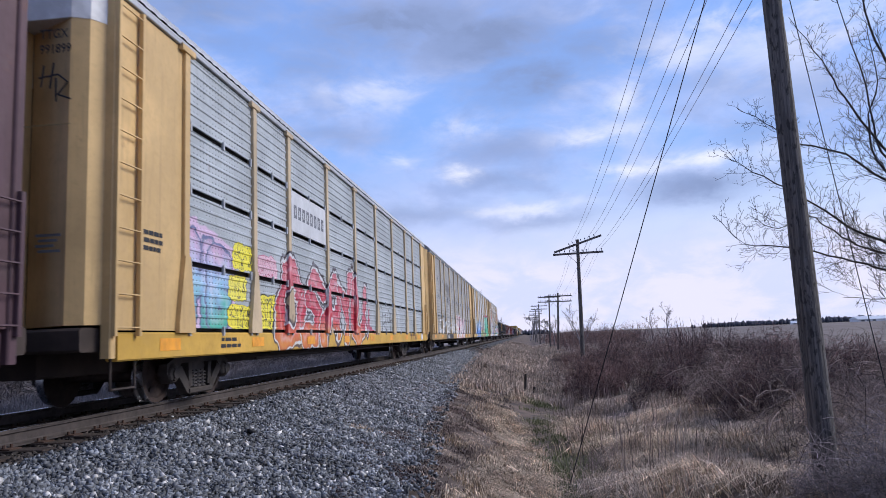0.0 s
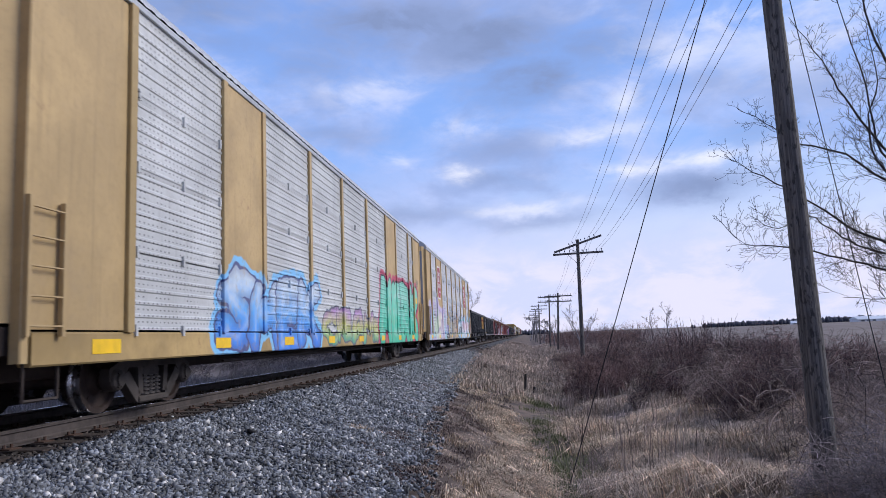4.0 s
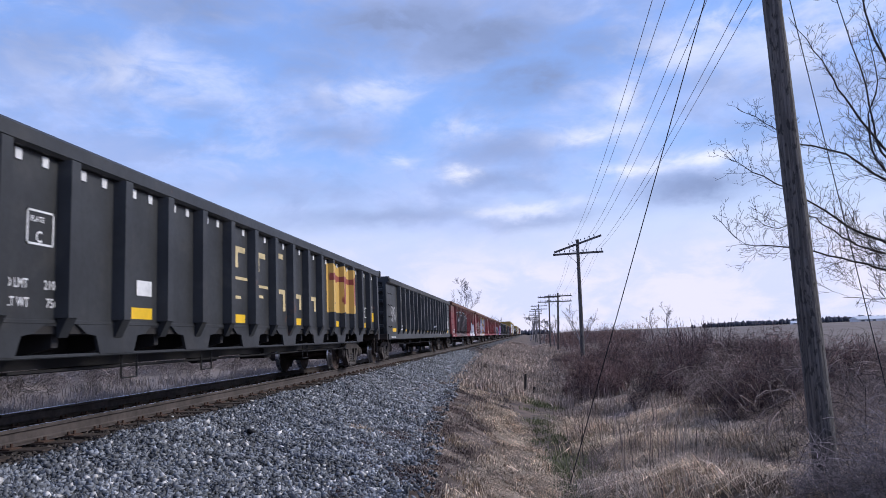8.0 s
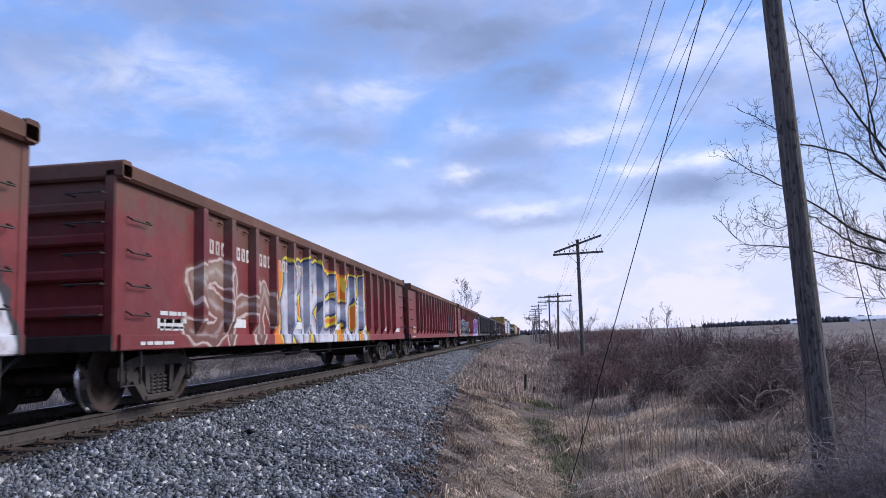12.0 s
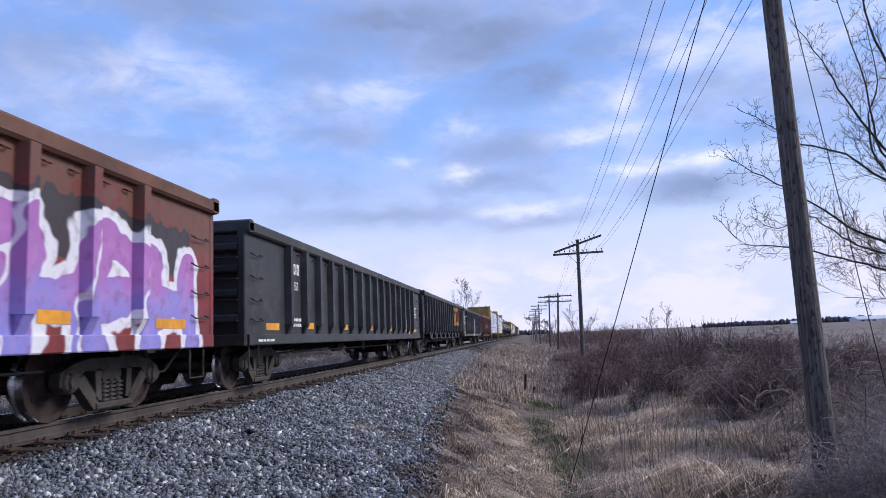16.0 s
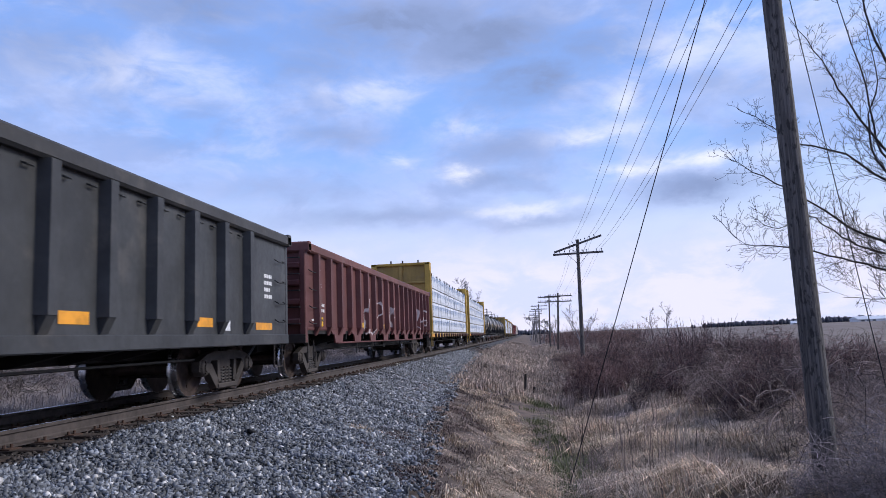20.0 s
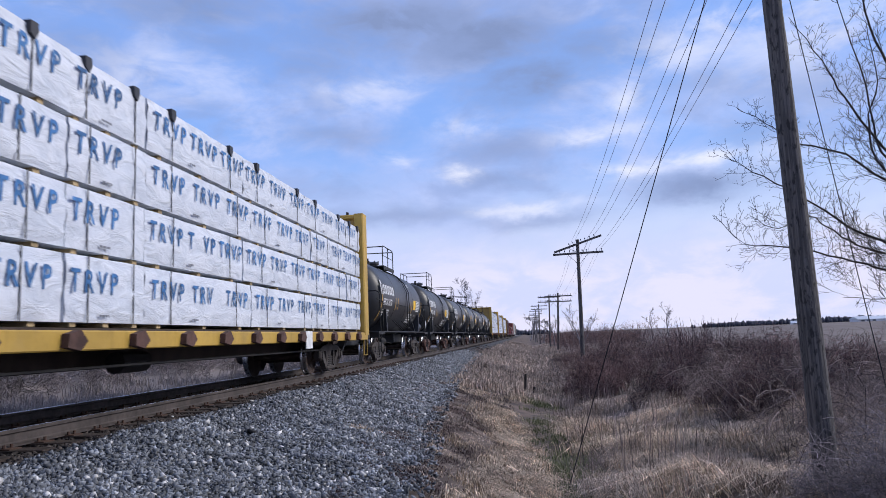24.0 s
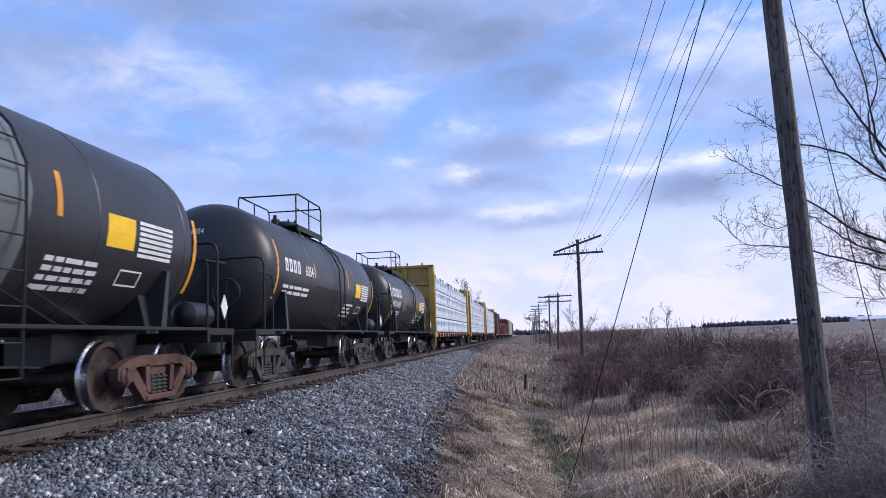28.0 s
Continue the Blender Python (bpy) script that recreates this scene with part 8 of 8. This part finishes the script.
def tank_car(front, body, label, kind, number, seed, steel="truck_steel"):
    car = begin("tank_car", label, "freight car", front)
    L, R, zc = 12.45, 1.34, 2.34
    y0, y1, head = 1.1, 11.35, 0.75
    prof = [(y0 + head * (1 - math.cos(a)), R * math.sin(a)) for a in np.linspace(0.0, math.pi / 2, 10)]
    prof += [(y, R) for y in np.linspace(y0 + head + 1.4, y1 - head - 1.4, 5)]
    prof += [(y1 - head * (1 - math.cos(a)), R * math.sin(a)) for a in np.linspace(math.pi / 2, 0.0, 10)]
    part("tank", MB().lathe([(float(a), float(b)) for a, b in prof], "y", 56, (0, 0, zc)), body, car, "", True)

    def at(z):
        return math.sqrt(max(0.01, R * R - (z - zc) ** 2))

    # weld rings
    for y in (1.9, 4.2, 6.6, 8.4, 10.5):
        part("weld_ring", MB().lathe([(y - 0.03, R), (y - 0.02, R + 0.006), (y + 0.02, R + 0.006), (y + 0.03, R)], "y", 56, (0, 0, zc)), body, car, "", True)
    # manway, valves and the platform with its rails
    my = 6.1
    part("manway", MB().lathe([(3.55, 0.30), (3.86, 0.30), (3.86, 0.35), (3.92, 0.35), (3.96, 0.28), (3.98, 0.0)], "z", 18, (0, my, 0)), body, car, "", True)
    for k in range(8):
        a = 2 * math.pi * k / 8
        part("manway_bolt", MB().cyl((math.cos(a) * 0.32, my + math.sin(a) * 0.32, 3.86), (math.cos(a) * 0.32, my + math.sin(a) * 0.32, 4.0), 0.025, 6), "hose", car)
    for y in (6.75, 5.5):
        part("valve", MB().cyl((0, y, 3.6), (0, y, 3.95), 0.09, 10).cyl((0, y, 3.95), (0, y, 4.06), 0.05, 8), "hose", car)
    for s in (1, -1):
        g = MB().box(min(s * 0.36, s * 0.76), max(s * 0.36, s * 0.76), 4.95, 7.1, 3.66, 3.70)
        g.box(min(s * 0.74, s * 0.78), max(s * 0.74, s * 0.78), 4.95, 7.1, 3.56, 3.70)
        for y in (5.1, 6.95):
            g.cyl((s * 0.7, y, 3.66), (s * 0.85, y, 3.3), 0.022, 5)
        part("platform", g, "hose", car)
        x = s * 0.74
        part("safety_rail", MB().tube([(x, 4.95, 3.68), (x, 4.95, 4.40), (x, 5.05, 4.49), (x, 6.98, 4.49), (x, 7.1, 4.38), (x, 7.1, 3.68)], 0.020, 6), "hose", car)
        part("safety_rail", MB().tube([(x, 4.95, 4.1), (x, 7.1, 4.1)], 0.014, 5), "hose", car)
        part("safety_rail", MB().tube([(x, 6.0, 3.68), (x, 6.0, 4.49)], 0.018, 5), "hose", car)
    for y in (4.95, 7.1):
        part("safety_rail", MB().tube([(-0.74, y, 4.45), (0.74, y, 4.45)], 0.020, 6), "hose", car)
    # ladders over the shell, walkway and braces
    for s in (1, -1):
        pts0, pts1 = [], []
        for z in (0.55, 1.0, 2.2, 2.7, 3.1, 3.4, 3.62):
            xx = 1.40 if z < 2.3 else (math.sqrt(max(0.02, R * R - (z - zc) ** 2)) + 0.09)
            pts0.append((s * xx, 6.55, z))
            pts1.append((s * xx, 7.05, z))
        lad = part("ladder", MB().tube(pts0, 0.018, 5), "hose", car)
        part("ladder_stile", MB().tube(pts1, 0.018, 5), "hose", lad)
        for z in (0.56, 0.9, 1.25, 1.6, 1.95, 2.3, 2.65, 2.95, 3.22, 3.45):
            xx = float(np.interp(z, [p[2] for p in pts0], [abs(p[0]) for p in pts0]))
            part("rung", MB().cyl((s * xx, 6.55, z), (s * xx, 7.05, z), 0.011, 5), "hose", lad)
        part("walkway", MB().box(min(s * 1.37, s * 1.44), max(s * 1.37, s * 1.44), 1.3, L - 1.3, 1.03, 1.08, 0.01), "hose", car)
        for y in (5.6, 6.1, 7.6, 8.1):
            part("brace", MB().cyl((s * 1.4, y, 1.06), (s * 1.02, y - 0.7, 1.56), 0.014, 5), "hose", car)
        for y, q in ((2.55, 1), (L - 2.55, -1)):
            part("bolster_brace", MB().prism([(y - 0.07, 1.05), (y + 0.07, 1.05), (y + 0.02 - q * 0.14, 1.86), (y - 0.06 - q * 0.14, 1.86)], "x", min(s * 1.0, s * 1.33), max(s * 1.0, s * 1.33)), body, car)
        part("tank_rail", MB().tube([(s * (at(2.1) + 0.05), 4.6, 2.1), (s * (at(2.1) + 0.05), 6.6, 2.1)], 0.011, 5), "hose", car)
    # end platforms with bent handrails
    for y, s in ((0.45, -1), (L - 0.45, 1)):
        a, b = sorted((y, y - s * 1.0))
        part("end_platform", MB().box(-1.45, 1.45, a, b, 0.97, 1.07, 0.02).box(-1.45, 1.45, a, a + 0.08, 0.86, 0.98), "hose", car)
        yh = y - s * 0.55
        part("handrail", MB().tube([(1.4, yh, 1.05), (1.4, yh, 2.30), (1.36, yh, 2.40), (1.26, yh, 2.44), (-1.26, yh, 2.44), (-1.36, yh, 2.40), (-1.4, yh, 2.30), (-1.4, yh, 1.05)], 0.022, 7), "hose", car)
        part("handrail", MB().tube([(1.42, y - s * 0.95, 1.05), (1.42, y - s * 0.95, 2.02), (1.38, y - s * 0.95, 2.12), (1.38, y - s * 0.2, 2.14)], 0.018, 6), "hose", car)
        part("step", MB().tube([(1.43, y - s * 0.05, 1.0), (1.43, y - s * 0.05, 0.38), (1.43, y - s * 0.45, 0.38), (1.43, y - s * 0.45, 1.0)], 0.016, 5), "hose", car)
        part("stub_sill", MB().box(-0.32, 0.32, min(y, y - s * 3.0), max(y, y - s * 3.0), 0.62, 1.08, 0.03), body, car)
        part("saddle", MB().prism([(-1.2, 1.0), (1.2, 1.0), (1.05, 1.56), (0.6, 1.18), (0, 1.06), (-0.6, 1.18), (-1.05, 1.56)][::-1], "y", y - s * 2.3, y - s * 2.0), body, car)
    part("air_tank", MB().lathe([(0.0, 0.0), (0.03, 0.14), (0.1, 0.21), (0.75, 0.21), (0.82, 0.14), (0.85, 0.0)], "y", 16, (0.95, L - 1.32, 1.30)), body, car, "", True)
    wheel = MB().lathe([(-0.02, 0.26), (0.0, 0.28), (0.02, 0.26), (0.0, 0.24), (-0.02, 0.26)], "y", 18, (0.85, 0.55, 1.75))
    wheel.cyl((0.85, 0.55, 1.05), (0.85, 0.55, 2.01), 0.018, 5).cyl((0.59, 0.55, 1.75), (1.11, 0.55, 1.75), 0.015, 5)
    part("brake_wheel", wheel, "hose", car)
    part("brake_cylinder", MB().cyl((0.3, 5.8, 0.72), (0.3, 6.6, 0.72), 0.16, 10).tube([(0.3, 5.8, 0.72), (0.2, 3.4, 0.6)], 0.02, 5).tube([(0.3, 6.6, 0.72), (0.2, 9.2, 0.6)], 0.02, 5), "underframe", car)
    part("outlet", MB().cyl((0, 6.2, 0.70), (0, 6.2, 1.1), 0.14, 10), "underframe", car)
    truck(car, 2.12, front, 0.457, steel)
    truck(car, L - 2.12, front, 0.457, steel)
    coupler(car, 0.45, -1)
    coupler(car, L - 0.45, 1)
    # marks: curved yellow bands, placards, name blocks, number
    if kind == "prox":
        spots = [(1.72, 1.45, 2.35), (4.32, 1.9, 2.34), (4.80, 1.9, 2.36), (7.62, 1.88, 2.36), (8.10, 1.88, 2.36), (10.75, 1.5, 2.45)]
    else:
        spots = [(1.9, 1.7, 2.9), (4.45, 2.3, 2.65), (10.75, 1.6, 2.7), (7.6, 2.25, 2.75)]
    for y, a, b in spots:
        sign_bars(car, [(y, y + 0.09, a, b)], "tan_paint" if kind == "prox" else "orange_tape", at, "reflective_mark")
    sign_bars(car, [(8.55, 9.15, 2.04, 2.44)], "yellow_paint", at, "yellow_placard")
    for k in range(7):
        sign_bars(car, [(9.25, 10.1, 1.98 + k * 0.07, 2.025 + k * 0.07)], "white_paint", at, "notice_line")
    small_print(car, 7.55, 1.45, 1.0, 0.40, 4, "white_paint", at, seed + 5)
    outlined(car, 9.0, 9.5, 1.60, 1.80, "white_paint", at)
    if kind == "prox":
        blocks(car, 2.1, 2.40, 0.33, 6, "white_paint", at, name="name_block", gap=0.34)
        sign_bars(car, [(1.60, 1.72, 2.36, 2.7), (1.86, 1.98, 2.36, 2.7), (1.68, 1.9, 2.72, 2.86)], "white_paint", at, "logo_shape")
        sign_text(car, "PROX " + number, 2.06, 2.01, 0.33, "white_paint", at, wide=0.86)
        small_print(car, 2.0, 1.62, 1.55, 0.26, 3, "white_paint", at, seed)
        sign_bars(car, [(7.7, 8.3, 3.08, 3.11), (7.85, 8.2, 3.0, 3.04)], "white_paint", at, "painted_flash")
    elif kind == "utlx":
        sign_text(car, "UTLX " + number, 2.5, 2.3, 0.30, "yellow_paint", at, wide=0.86)
        small_print(car, 2.45, 2.14, 1.0, 0.07, 1, "tan_paint", at, seed)
        small_print(car, 2.3, 1.66, 1.6, 0.30, 3, "white_paint", at, seed)
        sign_bars(car, [(4.9, 5.5, 1.6, 2.15)], "black_paint", at, "painted_patch")
    else:
        blocks(car, 2.4, 2.3, 0.28, 4, "white_paint", at, name="name_block", gap=0.3)
        sign_text(car, number, 3.75, 2.3, 0.34, "white_paint", at, wide=0.9)
        small_print(car, 2.3, 1.8, 1.8, 0.24, 2, "white_paint", at, seed)
    # number on the front head
    v, f = lettering(number, 0.15, 0.9)
    flat = []
    for a, b, c in v:
        x, z = -0.15 + b, 2.98 + c
        rr = min(0.999, math.hypot(x, z - zc) / R)
        flat.append((x, y0 + head * (1 - math.sqrt(1 - rr * rr)) - 0.012, z))
    part("head_number", MB().add(flat, f), "white_paint", car)
    part("hazard_placard", MB().prism([(L - 0.75, 1.22), (L - 0.62, 1.42), (L - 0.75, 1.62), (L - 0.88, 1.42)], "x", 1.40, 1.412), "white_paint", car, "white diamond placard")
    return car


for i, (front, body, kind, number, label, steel) in enumerate((
        (374.2, "tank_black", "prox", "15170", "black tank car with white lettering and yellow bands", "truck_steel"),
        (386.6, "tank_black", "prox", "16790", "black tank car with white lettering and scratched paint", "truck_rusty"),
        (399.2, "tank_black", "prox", "16935", "black tank car with white lettering and long handrails", "truck_steel"),
        (411.9, "tank_patched", "utlx", "13831", "black tank car with yellow lettering and grey patches", "truck_rusty"),
        (424.4, "tank_glossy", "gatx", "6054", "glossy black tank car with white lettering", "truck_steel"),
        (436.85, "tank_black", "prox", "16420", "black tank car with white lettering near the lumber cars", "truck_steel"))):
    tank_car(front, body, label, kind, number, i, steel)


# ---- boxcars and hoppers far back ----
paint("boxcar_brown", (0.10, 0.045, 0.04), 0.6, 0, 0.25, 0.15)
paint("boxcar_red", (0.19, 0.035, 0.03), 0.6, 0, 0.25, 0.15)
paint("hopper_white", (0.50, 0.49, 0.46), 0.6, 0, 0.2, 0.12)


def boxcar(front, length, body, h, label, ribs=14):
    car = begin("boxcar", label, "freight car", front)
    W = 1.5
    for s in (1, -1):
        a, b = sorted((s * (W - 0.05), s * W))
        part("side_wall", MB().box(a, b, 0, length, 0.95, h), body, car)
        for i in range(ribs):
            y = 0.4 + (length - 0.8) * i / (ribs - 1)
            part("rib", MB().box(min(s * W, s * (W + 0.07)), max(s * W, s * (W + 0.07)), y - 0.06, y + 0.06, 0.98, h - 0.05, 0.015), body, car)
        part("door", MB().box(min(s * W, s * (W + 0.09)), max(s * W, s * (W + 0.09)), length / 2 - 1.5, length / 2 + 1.5, 1.05, h - 0.2, 0.02), body, car)
        part("side_sill", MB().box(min(s * 1.4, s * 1.54), max(s * 1.4, s * 1.54), 0, length, 0.75, 0.97, 0.02), body, car)
    for y in (0.0, length - 0.05):
        part("end_wall", MB().box(-W, W, y, y + 0.05, 0.95, h), body, car)
    part("roof", MB().prism([(-W - 0.04, h), (W + 0.04, h), (0, h + 0.22)], "y", -0.05, length + 0.05), "roof_grey", car)
    ladder(car, W, 0.1, 0.5, 0.9, h - 0.3, 8, body)
    part("center_sill", MB().box(-0.4, 0.4, 0.1, length - 0.1, 0.55, 0.95), "underframe", car)
    truck(car, 2.2, front)
    truck(car, length - 2.2, front)
    coupler(car, 0.0, -1)
    coupler(car, length, 1)
    return car


boxcar(520.8, 17.5, "boxcar_brown", 4.3, "tall dark brown ribbed boxcar far back in the train")
boxcar(583.5, 17.5, "boxcar_red", 4.4, "red ribbed boxcar far back in the train")
boxcar(602.5, 17.5, "hopper_white", 4.6, "pale ribbed covered wagon far back in the train")
boxcar(621.5, 17.5, "hopper_white", 4.6, "pale ribbed covered wagon far back in the train")
boxcar(640.5, 17.5, "boxcar_brown", 4.4, "brown ribbed boxcar far back in the train")


# ---- what moves ----
def when(s):
    """The time at which the train has come s metres."""
    return (math.sqrt(max(0.0, SPEED * SPEED + 2 * GAIN * s)) - SPEED) / GAIN if s > 0 else 0.0


def motions():
    for thing, front in MOVING:
        walk(thing, [(t, pose(TRACK, front - travel(t), 0)) for t in range(0, 29, 2)])
    for ob, y, r, start in WHEELSETS:
        # the wheels turn while their car is within sight of the lens
        t0, t1 = when(start - 55), min(DAY, when(start + 2))
        last = int(DAY * FPS)
        a, b = int(t0 * FPS), min(last, int(math.ceil(t1 * FPS)))
        if b <= a:
            walk(ob, [(0.0, pose(0, y, r)), (DAY, pose(0, y, r))])
            continue
        rows = [(k / FPS, pose(0, y, r, math.degrees((travel(k / FPS) - travel(a / FPS)) / r) % 360)) for k in range(a, b + 1)]
        if a > 0:
            rows.insert(0, (0.0, pose(0, y, r)))
        if b < last:
            rows.append((DAY, rows[-1][1]))
        walk(ob, rows)


motions()
